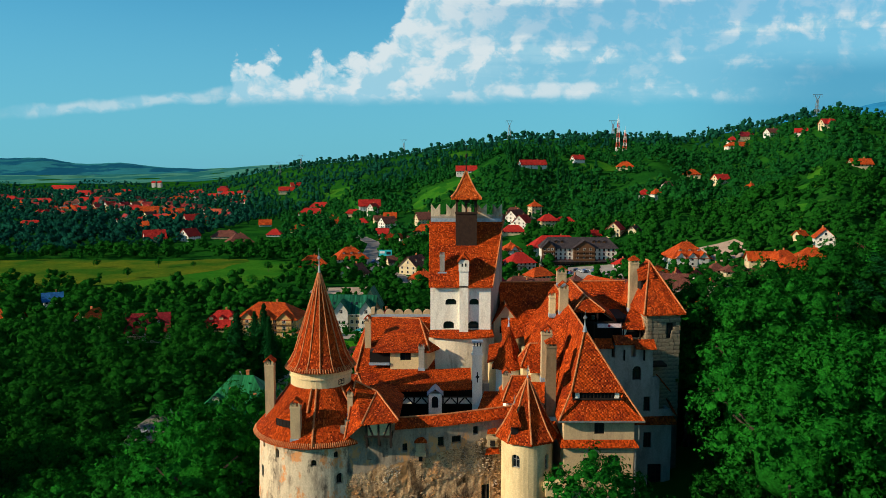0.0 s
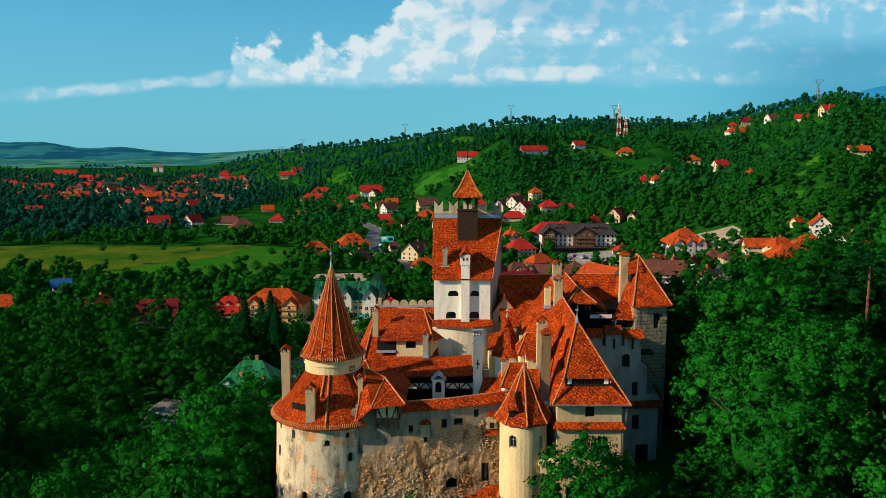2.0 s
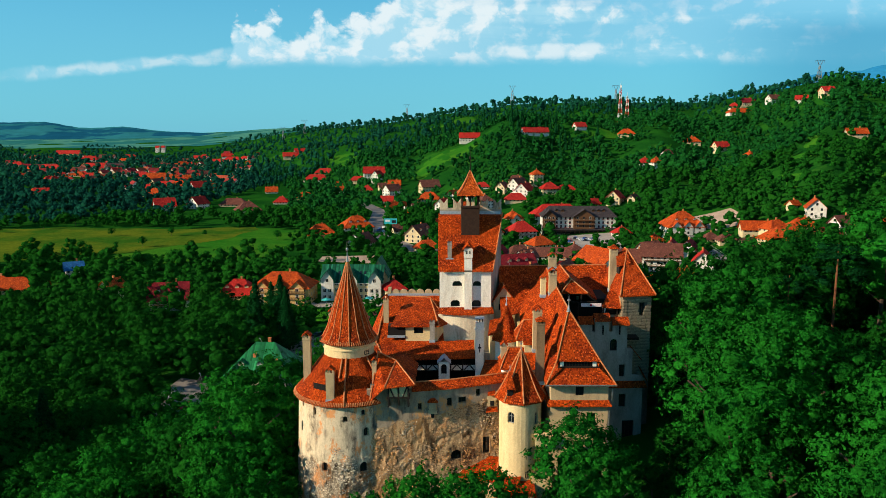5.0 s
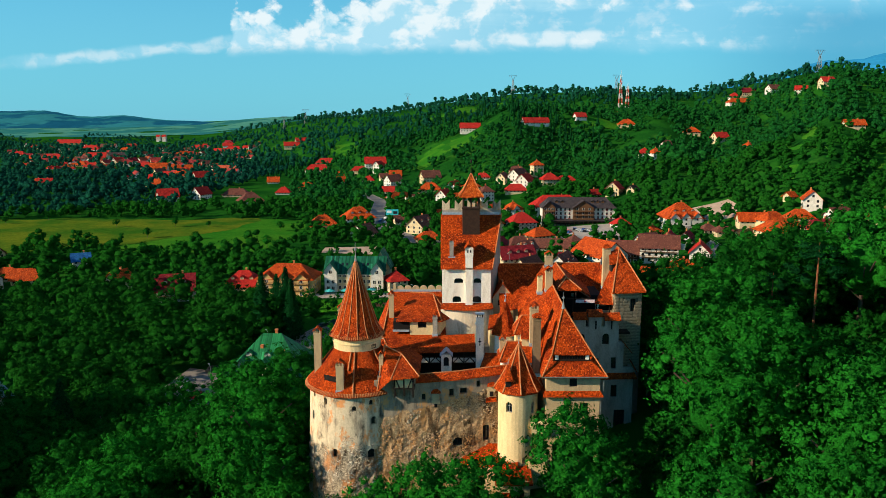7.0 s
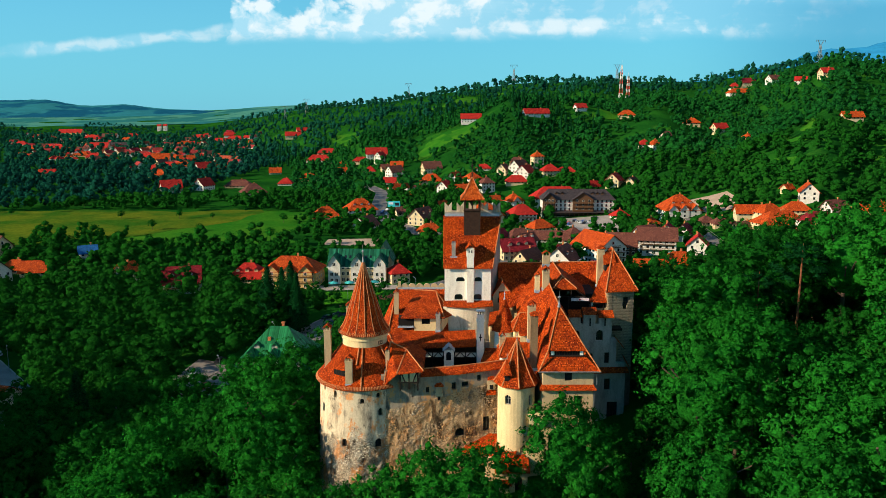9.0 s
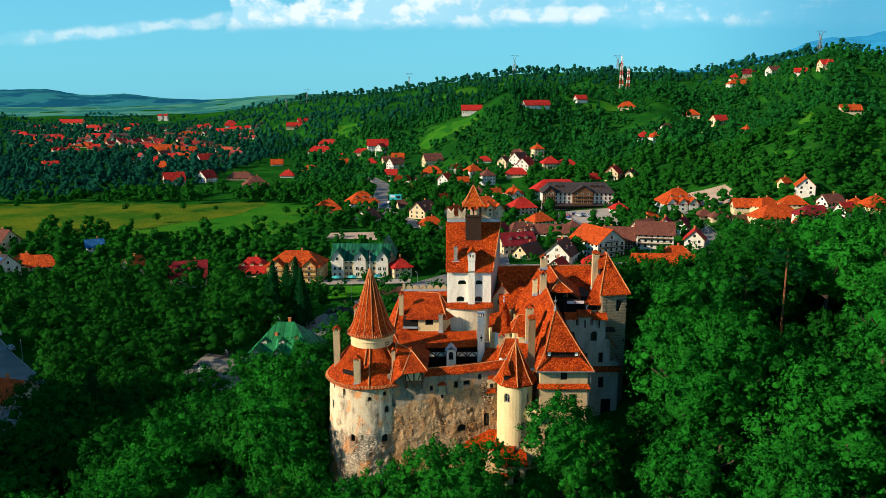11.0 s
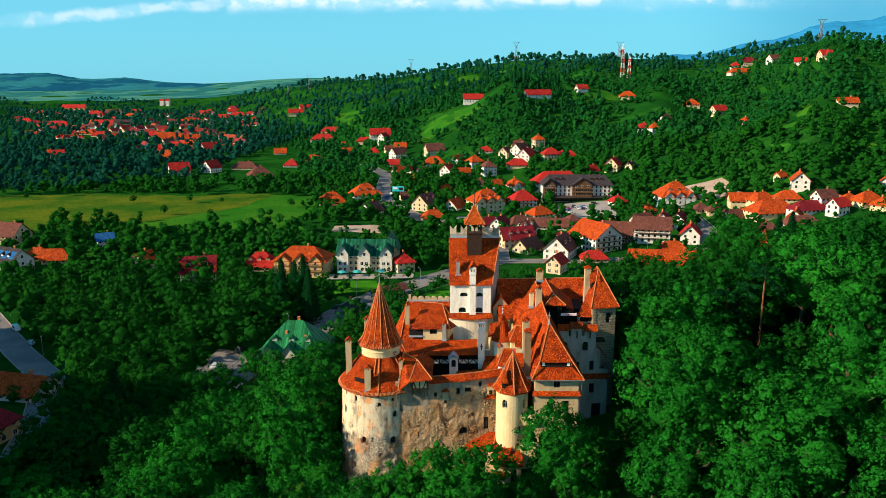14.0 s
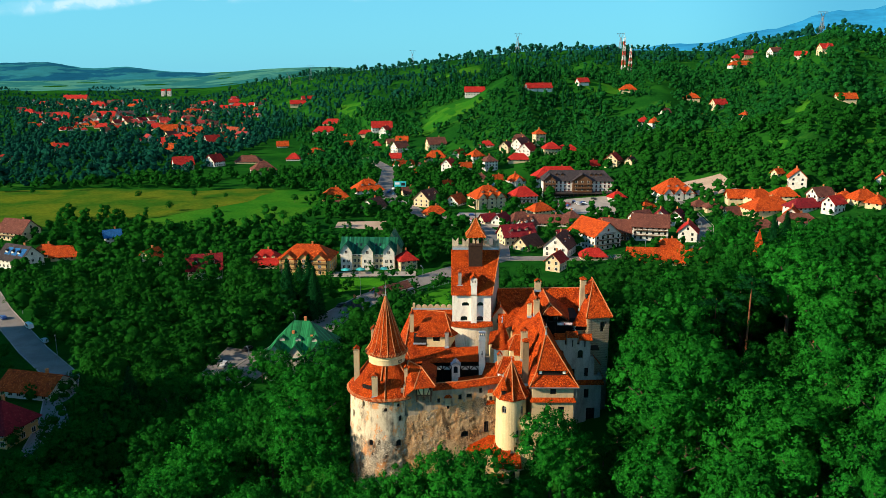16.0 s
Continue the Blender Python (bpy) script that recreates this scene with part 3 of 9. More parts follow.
def round_surface(cx, cy, radius, batter=0.0, z_ref=0.0):
    """u runs as arc length from the west, passing the south."""
    def f(u, v, d):
        r = radius + batter * max(0.0, z_ref - v) - d
        a = math.pi + u / radius
        return Vector((cx + r * math.cos(a), cy + r * math.sin(a), v))
    return f


def add_window(parent, f, o, depth=0.22, arch=False, bars=1, mat=None, name="window"):
    """A window in the opening o of the wall surface f: dark pane, frame and bars; an arch fills the upper corners."""
    u0, u1, v0, v1 = o
    bm = bmesh.new()
    w = min(0.09, (u1 - u0) * 0.14)
    for a, b, c, d in [(u0, u0 + w, v0, v1), (u1 - w, u1, v0, v1), (u0 + w, u1 - w, v0, v0 + w), (u0 + w, u1 - w, v1 - w, v1)] + [(u0 + (u1 - u0) * k / (bars + 1) - w / 3, u0 + (u1 - u0) * k / (bars + 1) + w / 3, v0 + w, v1 - w) for k in range(1, bars + 1)] + ([(u0 + w, u1 - w, v0 + (v1 - v0) * 0.6, v0 + (v1 - v0) * 0.6 + w * 0.6)] if bars else []):
        pts = [f(x, y, depth) for x, y in ((a, c), (b, c), (b, d), (a, d))] + [f(x, y, depth + 0.08) for x, y in ((a, c), (b, c), (b, d), (a, d))]
        add_faces(bm, pts, [(0, 1, 2, 3), (7, 6, 5, 4), (0, 4, 5, 1), (1, 5, 6, 2), (2, 6, 7, 3), (3, 7, 4, 0)])
    win = part(name, bm, mat or TIMBER, parent)
    bm = bmesh.new()
    pts = [f(x, y, depth + 0.06) for x, y in ((u0, v0), (u1, v0), (u1, v1), (u0, v1))]
    add_faces(bm, pts, [(0, 1, 2, 3)])
    part("pane", bm, GLASS, win)
    return win


def arch_filler(bm, f, o, depth=0.0):
    """Masonry in the upper corners of an arched opening."""
    u0, u1, v0, v1 = o
    r = (u1 - u0) / 2
    c, k = (u0 + u1) / 2, 6
    for s in (-1, 1):
        arc = [(c + s * r * math.cos(math.pi / 2 * i / k), v1 - r + r * math.sin(math.pi / 2 * i / k)) for i in range(k + 1)]
        corner = (c + s * r, v1)
        for (a, b), (a2, b2) in zip(arc, arc[1:]):
            tri = [f(*corner, depth - 0.003), f(a, b, depth - 0.003), f(a2, b2, depth - 0.003)]
            if s > 0:
                tri.reverse()
            add_faces(bm, tri, [(0, 1, 2)])
            q = [f(a, b, depth), f(a2, b2, depth), f(a2, b2, depth + 0.3), f(a, b, depth + 0.3)]
            add_faces(bm, q, [(0, 1, 2, 3)])
    return bm


# ---- the land ----
def smooth(v, a, b):
    t = np.clip((v - a) / (b - a), 0, 1)
    return t * t * (3 - 2 * t)


# the ridge by bearing (degrees east of north): foot, crest distance, crest height
BEARING = [-60, -24, -18, -12, -6, 0, 5, 13, 19, 24, 27, 30, 40, 70]
FOOT = [3000, 2600, 1900, 1450, 760, 560, 570, 510, 450, 420, 400, 390, 380, 380]
CREST = [3600, 3200, 2400, 2000, 1850, 1700, 1500, 1480, 1400, 1260, 1200, 1200, 1200, 1200]
RISE = [4, 2, 10, 68, 88, 110, 125, 124, 123, 135, 143, 134, 140, 140]


def ground(x, y):
    """The height of the ground, for numbers or arrays."""
    x, y = np.asarray(x, float), np.asarray(y, float)
    z = 0.03 * np.clip(x, -220, 0) * (1 - smooth(y, 260, 520)) + 0.8
    # the land climbs gently east of the town
    z = z + 0.075 * np.clip(x - 70, 0, 260) * (1 - smooth(y, 500, 700))
    # the castle rock and the wooded spur beside it
    d = np.sqrt(((x - 2) / 1.25) ** 2 + ((y - 87) / 0.8) ** 2)
    z = z + 21.5 * (1 - smooth(d, 14, 60))
    z = z + 30.7 * np.exp(-(((x - 109.1) / 73.6) ** 2 + ((y - 33.1) / 76.5) ** 2))
    z = z + 28.5 * np.exp(-(((x - 74.5) / 35.2) ** 2 + ((y - 86.7) / 90.0) ** 2))
    # unseen hill added in the west; shades the valley floor beside the castle at evening
    z = z + np.interp(y, (-240, -120, -30, 20, 60, 86, 130, 178, 200), (0, 128, 136, 150, 140, 108, 95, 95, 0)) * np.exp(-((x + 320) / 60) ** 2)
    # hills to the north and east
    r, b = np.hypot(x, y), np.degrees(np.arctan2(x, np.maximum(y, 1e-3)))
    foot, crest, rise = np.interp(b, BEARING, FOOT), np.interp(b, BEARING, CREST), np.interp(b, BEARING, RISE)
    f = np.clip((r - foot) / (crest - foot), 0, 1)
    hill = rise * (0.75 * f + 0.25 * np.sin(f * math.pi / 2)) - rise * 0.45 * smooth(r, crest * 1.02, crest * 1.7)
    swell = np.sin(x / 71 + y / 113) * np.cos(y / 87 - x / 151) * 6 + np.sin(x / 37 - y / 52) * 2.2
    z = z + np.where(y > 0, hill + swell * np.clip(f * 3, 0, 1) * (1 - 0.7 * smooth(f, 0.8, 1)), 0)
    # folds that run down the slope
    fold = np.sin(np.radians(b) * 31 + 0.8 * np.sin(r / 170)) * 6.5 + np.sin(np.radians(b) * 67 + 1.7 + 1.1 * np.sin(r / 130)) * 2.6
    z = z + np.where(y > 0, fold * smooth(f, 0.03, 0.25) * (1 - smooth(f, 0.62, 0.95)) * smooth(b, -14, -4), 0)
    # a wooded spur that stands out from the hillside, with a meadow on its western flank
    ax, ay, bx, by = -52.0, 770.0, 136.0, 905.0
    L = math.hypot(bx - ax, by - ay)
    s = ((x - ax) * (bx - ax) + (y - ay) * (by - ay)) / L / L
    p = ((x - ax) * (by - ay) - (y - ay) * (bx - ax)) / L
    top = 33 * np.clip((s + 0.15) / 1.1, 0, 1) ** 1.35 * (1 - smooth(s, 0.98, 1.42))
    z = z + top * np.where(p > 0, np.exp(-(p / 62) ** 2), np.exp(-(p / 105) ** 2))
    # a low spur to the north-west, and the plain that runs up to the far horizon
    z = z + 40 * np.exp(-((b + 38) / 7.5) ** 2) * smooth(r, 1500, 2300) * (1 - smooth(r, 2600, 3600))
    z = z + 57 * smooth(r, 2700, 5100) * (1 - smooth(b, -9, -3))
    return z


def ground_material():
    """Grass, rough pasture and bare soil."""
    mt = bpy.data.materials.new("meadow_ground")
    mt.use_nodes = True
    n, link = nodes_of(mt.node_tree)
    out, bs = n("ShaderNodeOutputMaterial"), n("ShaderNodeBsdfPrincipled", Roughness=0.95)
    bs.inputs["Specular IOR Level"].default_value = 0.0
    link(bs.outputs[0], out.inputs[0])
    tc = n("ShaderNodeTexCoord")
    cols = [(0.005, 0.045, 0.006), (0.014, 0.092, 0.008), (0.034, 0.115, 0.012)]
    last = None
    for sc, lo, hi, a in ((0.011, 0.42, 0.60, cols[1]), (0.035, 0.56, 0.70, cols[2]), (0.5, 0.45, 0.75, (0.012, 0.085, 0.008))):
        ns = n("ShaderNodeTexNoise", Scale=sc, Detail=7.0, Roughness=0.65)
        link(tc.outputs["Object"], ns.inputs["Vector"])
        r = n("ShaderNodeMapRange", interpolation_type="SMOOTHSTEP")
        r.inputs[1].default_value, r.inputs[2].default_value, r.inputs[4].default_value = lo, hi, 0.8
        link(ns.outputs[0], r.inputs[0])
        mx = n("ShaderNodeMix", data_type="RGBA")
        mx.inputs[6].default_value, mx.inputs[7].default_value = (*cols[0], 1), (*a, 1)
        if last:
            link(last, mx.inputs[6])
        link(r.outputs[0], mx.inputs[0])
        last = mx.outputs[2]
    link(last, bs.inputs["Base Color"])
    bp = n("ShaderNodeBump", Strength=0.5, Distance=0.4)
    link(ns.outputs[0], bp.inputs["Height"])
    link(bp.outputs[0], bs.inputs["Normal"])
    return mt


GRASS = ground_material()
HAY = material("dry_meadow", (0.096, 0.124, 0.010), 0.95, (0.026, 0.088, 0.008), 0.03, 0.4, 0.5, bump_dist=0.3, spread=(0.36, 0.66))
LAWN = material("lawn", (0.045, 0.20, 0.010), 0.95, (0.03, 0.14, 0.008), 0.08, 1.5, 0.3)
ASPHALT = material("asphalt", (0.20, 0.175, 0.16), 0.9, (0.14, 0.125, 0.115), 0.12, 4, 0.2)
PASTURE = material("rough_pasture", (0.018, 0.115, 0.009), 0.95, (0.04, 0.14, 0.010), 0.03, 0.6, 0.5, bump_dist=0.3)
for turf in (HAY, LAWN, PASTURE):
    next(q for q in turf.node_tree.nodes if q.type == "BSDF_PRINCIPLED").inputs["Specular IOR Level"].default_value = 0.0
GRAVEL = material("pale_gravel", (0.42, 0.30, 0.22), 0.95, (0.34, 0.24, 0.17), 0.1, 4, 0.3)
PAVING = material("paving", (0.34, 0.29, 0.25), 0.9, (0.26, 0.22, 0.19), 0.2, 5, 0.2)


def grid_mesh(name, xs, ys, zs, mat):
    """A sheet over a grid of points."""
    rows, cols = xs.shape
    me = bpy.data.meshes.new(name)
    i = np.arange(rows * cols).reshape(rows, cols)
    quads = np.stack([i[:-1, :-1], i[:-1, 1:], i[1:, 1:], i[1:, :-1]], -1).reshape(-1, 4)
    me.from_pydata(np.stack([xs, ys, zs], -1).reshape(-1, 3).tolist(), [], quads.tolist())
    me.materials.append(mat)
    me.polygons.foreach_set("use_smooth", [True] * len(me.polygons))
    return me


def build_ground():
    radii = np.concatenate([[0.5], np.geomspace(6, 4950, 190)])
    angle = np.radians(np.concatenate([np.arange(-180, -45, 5.0), np.arange(-45, 45, 0.5), np.arange(45, 181, 5.0)]))
    rr, aa = np.meshgrid(radii, angle, indexing="ij")
    xs, ys = rr * np.sin(aa), rr * np.cos(aa)
    me = grid_mesh("ground", xs, ys, ground(xs, ys), GRASS)
    me.flip_normals()
    tagged(new("ground", me), "rolling green pasture, valley floor and wooded hills", "ground", kind="structure")


build_ground()


def sheet(name, corners, mat, label, category, lift=0.12, step=6.0, wave=0.0):
    """A piece of surfaced ground inside a four-cornered outline, laid on the land."""
    c = [Vector((*p, 0)) for p in corners]
    k = max(3, int(max((c[1] - c[0]).length, (c[2] - c[1]).length, (c[3] - c[2]).length) / step))
    u, v = np.meshgrid(np.linspace(0, 1, k), np.linspace(0, 1, k), indexing="ij")
    P = [np.array(p) for p in corners]
    xy = [(1 - u) * (1 - v) * P[0][i] + u * (1 - v) * P[1][i] + u * v * P[2][i] + (1 - u) * v * P[3][i] for i in (0, 1)]
    if wave:
        a, b = xy[0] / 23, xy[1] / 19
        xy = [xy[0] + wave * (np.sin(b) + 0.5 * np.sin(2.3 * b + a)), xy[1] + wave * (np.sin(a + 1) + 0.5 * np.sin(2.7 * a - b))]
    me = grid_mesh(name, xy[0], xy[1], ground(*xy) + lift, mat)
    if me.polygons[0].normal.z < 0:
        me.flip_normals()
    PLAIN.append(np.array(corners, float))
    return tagged(new(name, me), label, category, kind="structure")


def road(name, pts, width, mat=None, label="grey asphalt village street with worn edges", lift=0.22):
    """A street along a line of points, with a kerb step at each side."""
    P = [Vector((*p, 0)) for p in pts]
    fine = []
    for a, b in zip(P, P[1:]):
        k = max(1, int((b - a).length / 5))
        fine += [a.lerp(b, i / k) for i in range(k)]
    fine.append(P[-1])
    bm = bmesh.new()
    rows, bm2 = [], bmesh.new()
    for i, p in enumerate(fine):
        t = (fine[min(i + 1, len(fine) - 1)] - fine[max(i - 1, 0)]).normalized()
        s = Vector((t.y, -t.x, 0))
        zc = float(ground(p.x, p.y)) + lift
        rows.append([bm.verts.new((p.x + s.x * o * width / 2, p.y + s.y * o * width / 2, zc)) for o in (-1, 0, 1)])
        ROADS.append((p.x, p.y, width / 2 + 1.5))
    for a, b in zip(rows, rows[1:]):
        for j in (0, 1):
            bm.faces.new((a[j], a[j + 1], b[j + 1], b[j]))
    bmesh.ops.recalc_face_normals(bm, faces=bm.faces[:])
    if bm.faces[:][0].normal.z < 0:
        bmesh.ops.reverse_faces(bm, faces=bm.faces[:])
    ob = tagged(new(name, mesh_of(name, bm, mat or ASPHALT)), label, "road", kind="structure")
    for side in (0, 2):
        kb = bmesh.new()
        for a, b in zip(rows_xyz(fine, width, side, lift), rows_xyz(fine, width, side, lift)[1:]):
            add_beam(kb, a, b, 0.3, 0.3)
        tagged(part("kerb", kb, PAVING, ob))
    return ob


def rows_xyz(fine, width, side, lift):
    out = []
    for i, p in enumerate(fine):
        t = (fine[min(i + 1, len(fine) - 1)] - fine[max(i - 1, 0)]).normalized()
        s = Vector((t.y, -t.x, 0)) * (side - 1)
        out.append(Vector((p.x + s.x * width / 2, p.y + s.y * width / 2, float(ground(p.x, p.y)) + lift)))
    return out


PLAIN, ROADS, PLOTS = [], [], []   # kept clear of trees


# ---- streets and open ground ----
sheet("meadow", [(-420, 540), (-140, 545), (-155, 462), (-305, 385)], HAY, "wide yellow-green hay meadow on the valley floor", "meadow", 0.22, 6.0, 6.0)
sheet("pasture", [(-175, 548), (-98, 530), (-92, 400), (-200, 405)], PASTURE, "bright green pasture beside the hay meadow", "meadow", 0.15, 6.0, 5.0)
for corners in ([(-46, 849), (-18, 940), (-2, 824), (-26, 808)],
                [(-18, 940), (38, 919), (35, 881), (-2, 824)],
                [(7, 1256), (45, 1330), (55, 1246), (12, 1220)],
                [(72, 1291), (86, 1352), (112, 1350), (109, 1306)],
                [(-50, 1390), (-2, 1264), (-2, 1217), (-42, 1326)],
                [(147, 870), (187, 899), (199, 859), (166, 855)],
                [(431, 810), (556, 968), (508, 881), (428, 797)],
                [(276, 609), (262, 520), (256, 503), (258, 560)],
                [(233, 528), (235, 504), (227, 478), (221, 492)],
                [(299, 521), (320, 538), (288, 478), (279, 475)],
                [(-201, 1321), (-144, 1260), (-128, 1062), (-188, 1240)],
                [(-384, 1632), (-329, 1613), (-303, 1504), (-360, 1567)],
                [(220, 791), (241, 801), (234, 778), (215, 764)],
                [(327, 686), (295, 588), (277, 544), (280, 580)],
                [(242, 710), (251, 689), (222, 618), (213, 625)]):
    sheet("hill_meadow", corners, PASTURE, "sunlit green meadow on the wooded hillside", "meadow", 0.2, 12, 4.0)
sheet("hotel_forecourt", [(-58, 302), (-18, 299), (-18, 291), (-58, 293)], PAVING, "paved forecourt in front of the green-roofed hotel", "forecourt", 0.2)
sheet("verge", [(-56, 290), (-28, 288), (-34, 272), (-50, 268)], LAWN, "mown green verge between hotel and street", "lawn", 0.16)
sheet("castle_lawn", [(-24, 246), (6, 284), (22, 262), (-4, 226)], LAWN, "mown bright green park lawn below the castle", "lawn", 0.14)
road("main_street", [(-74, 160), (-64, 190), (-54, 211), (-46, 236), (-36, 257), (-21, 276), (-1, 298), (22, 322), (24, 370), (14, 405), (-20, 440), (-46, 500), (-54, 546), (-60, 666), (-90, 760)], 12.0)
road("west_street", [(-225, 300), (-191, 255), (-150, 206), (-126, 180), (-113, 150), (-106, 125)], 9.0)
road("east_street", [(22, 322), (80, 322), (112, 318), (128, 332), (143, 377), (150, 440), (140, 470)], 8.0)
sheet("square", [(64, 444), (104, 426), (112, 494), (72, 494)], PAVING, "paved village square with parked cars", "square", 0.2)
sheet("coach_park", [(152, 482), (186, 482), (184, 440), (162, 440)], GRAVEL, "pale gravel parking ground", "parking", 0.2)
sheet("gravel_yard", [(-72, 402), (-42, 394), (-42, 420), (-72, 418)], GRAVEL, "pale pink gravel yard between the trees", "yard", 0.2)
sheet("north_square", [(-4, 404), (30, 398), (34, 444), (4, 446)], PAVING, "paved forecourt with parked cars", "square", 0.2)
sheet("villa_drive", [(-84, 165), (-68, 165), (-64, 196), (-80, 204)], ASPHALT, "shaded asphalt drive beside the villa", "drive", 0.2)

W_WHITE = material("white_render", (0.66, 0.62, 0.55), 0.85, (0.54, 0.50, 0.43), 0.5, 6, 0.1)
W_CREAM = material("cream_render", (0.60, 0.48, 0.28), 0.85, (0.50, 0.38, 0.22), 0.5, 6, 0.1)
W_TAN = material("ochre_render", (0.62, 0.38, 0.14), 0.85, (0.52, 0.30, 0.11), 0.5, 6, 0.1)
W_GREY = material("grey_render", (0.50, 0.46, 0.40), 0.85, (0.40, 0.36, 0.31), 0.5, 6, 0.1)
R_ORANGE = tile_material("orange_roof", (0.47, 0.064, 0.009), (0.28, 0.036, 0.008), (0.55, 0.11, 0.025), 0.36, 0.28, vary=(0.6, 1.2))
R_RED = tile_material("red_roof", (0.40, 0.022, 0.016), (0.28, 0.016, 0.012), (0.45, 0.05, 0.03), 0.4, 0.3, vary=(0.8, 1.1))
R_BROWN = tile_material("brown_roof", (0.145, 0.050, 0.036), (0.10, 0.035, 0.026), (0.19, 0.08, 0.05), 0.4, 0.3, vary=(0.8, 1.1))
R_MAROON = tile_material("maroon_roof", (0.20, 0.014, 0.020), (0.13, 0.010, 0.014), (0.24, 0.03, 0.03), 0.4, 0.3, vary=(0.8, 1.1))
R_DARK = tile_material("slate_roof", (0.050, 0.040, 0.042), (0.035, 0.028, 0.030), (0.08, 0.06, 0.06), 0.4, 0.3, vary=(0.8, 1.1))
R_GREEN = tile_material("green_metal_roof", (0.014, 0.11, 0.058), (0.010, 0.08, 0.042), (0.02, 0.14, 0.075), 6.0, 0.55, 0.45, 0.5)
R_JADE = tile_material("jade_metal_roof", (0.018, 0.175, 0.060), (0.013, 0.125, 0.045), (0.026, 0.21, 0.075), 6.0, 0.55, 0.45, 0.5)
R_BLUE = tile_material("blue_roof", (0.02, 0.12, 0.30), (0.015, 0.08, 0.22), (0.03, 0.15, 0.33), 0.4, 0.3, vary=(0.8, 1.1))
WOOD = material("brown_wood", (0.13, 0.06, 0.025), 0.8, (0.08, 0.035, 0.015), 2, 14, 0.3, stretch=(1, 1, 4))
WALLS = {"w": (W_WHITE, "white"), "c": (W_CREAM, "cream"), "t": (W_TAN, "ochre"), "g": (W_GREY, "grey"), "b": (WOOD, "brown wooden")}
ROOFS = {"o": (R_ORANGE, "orange tiled"), "r": (R_RED, "red"), "b": (R_BROWN, "brown"), "m": (R_MAROON, "maroon"), "d": (R_DARK, "dark slate"), "g": (R_GREEN, "green metal"), "l": (R_BLUE, "blue"), "j": (R_JADE, "pale green metal")}


def window_mesh():
    bm = bmesh.new()
    for a in ((-0.6, -0.5, -0.7, 0.7), (0.5, 0.6, -0.7, 0.7), (-0.5, 0.5, -0.7, -0.6), (-0.5, 0.5, 0.6, 0.7), (-0.04, 0.04, -0.6, 0.6)):
        add_box(bm, a[0], a[1], -0.06, 0.02, a[2], a[3])
    return mesh_of("window", bm, W_WHITE)


def pane_mesh():
    bm = bmesh.new()
    add_box(bm, -0.5, 0.5, -0.03, 0.0, -0.6, 0.6)
    return mesh_of("pane", bm, GLASS)


WINDOW, PANE = window_mesh(), pane_mesh()


def far_window_mesh():
    """Frame and pane in one, for houses far across the valley."""
    bm = bmesh.new()
    add_box(bm, -0.6, 0.6, -0.03, 0.02, -0.7, 0.7)
    k = len(bm.faces)
    add_box(bm, -0.5, 0.5, -0.04, 0.0, -0.6, 0.6)
    bm.faces.ensure_lookup_table()
    for f in bm.faces[k:]:
        f.material_index = 1
    me = mesh_of("window", bm, W_WHITE)
    me.materials.append(GLASS)
    return me


FAR_WINDOW = far_window_mesh()


def house_window(parent, m, far):
    win = part("window", FAR_WINDOW if far else WINDOW, None, parent)
    win.matrix_basis = m @ Matrix.Diagonal((1.2, 1.0, 1.18, 1.0))
    if not far:
        part("pane", PANE, None, win)


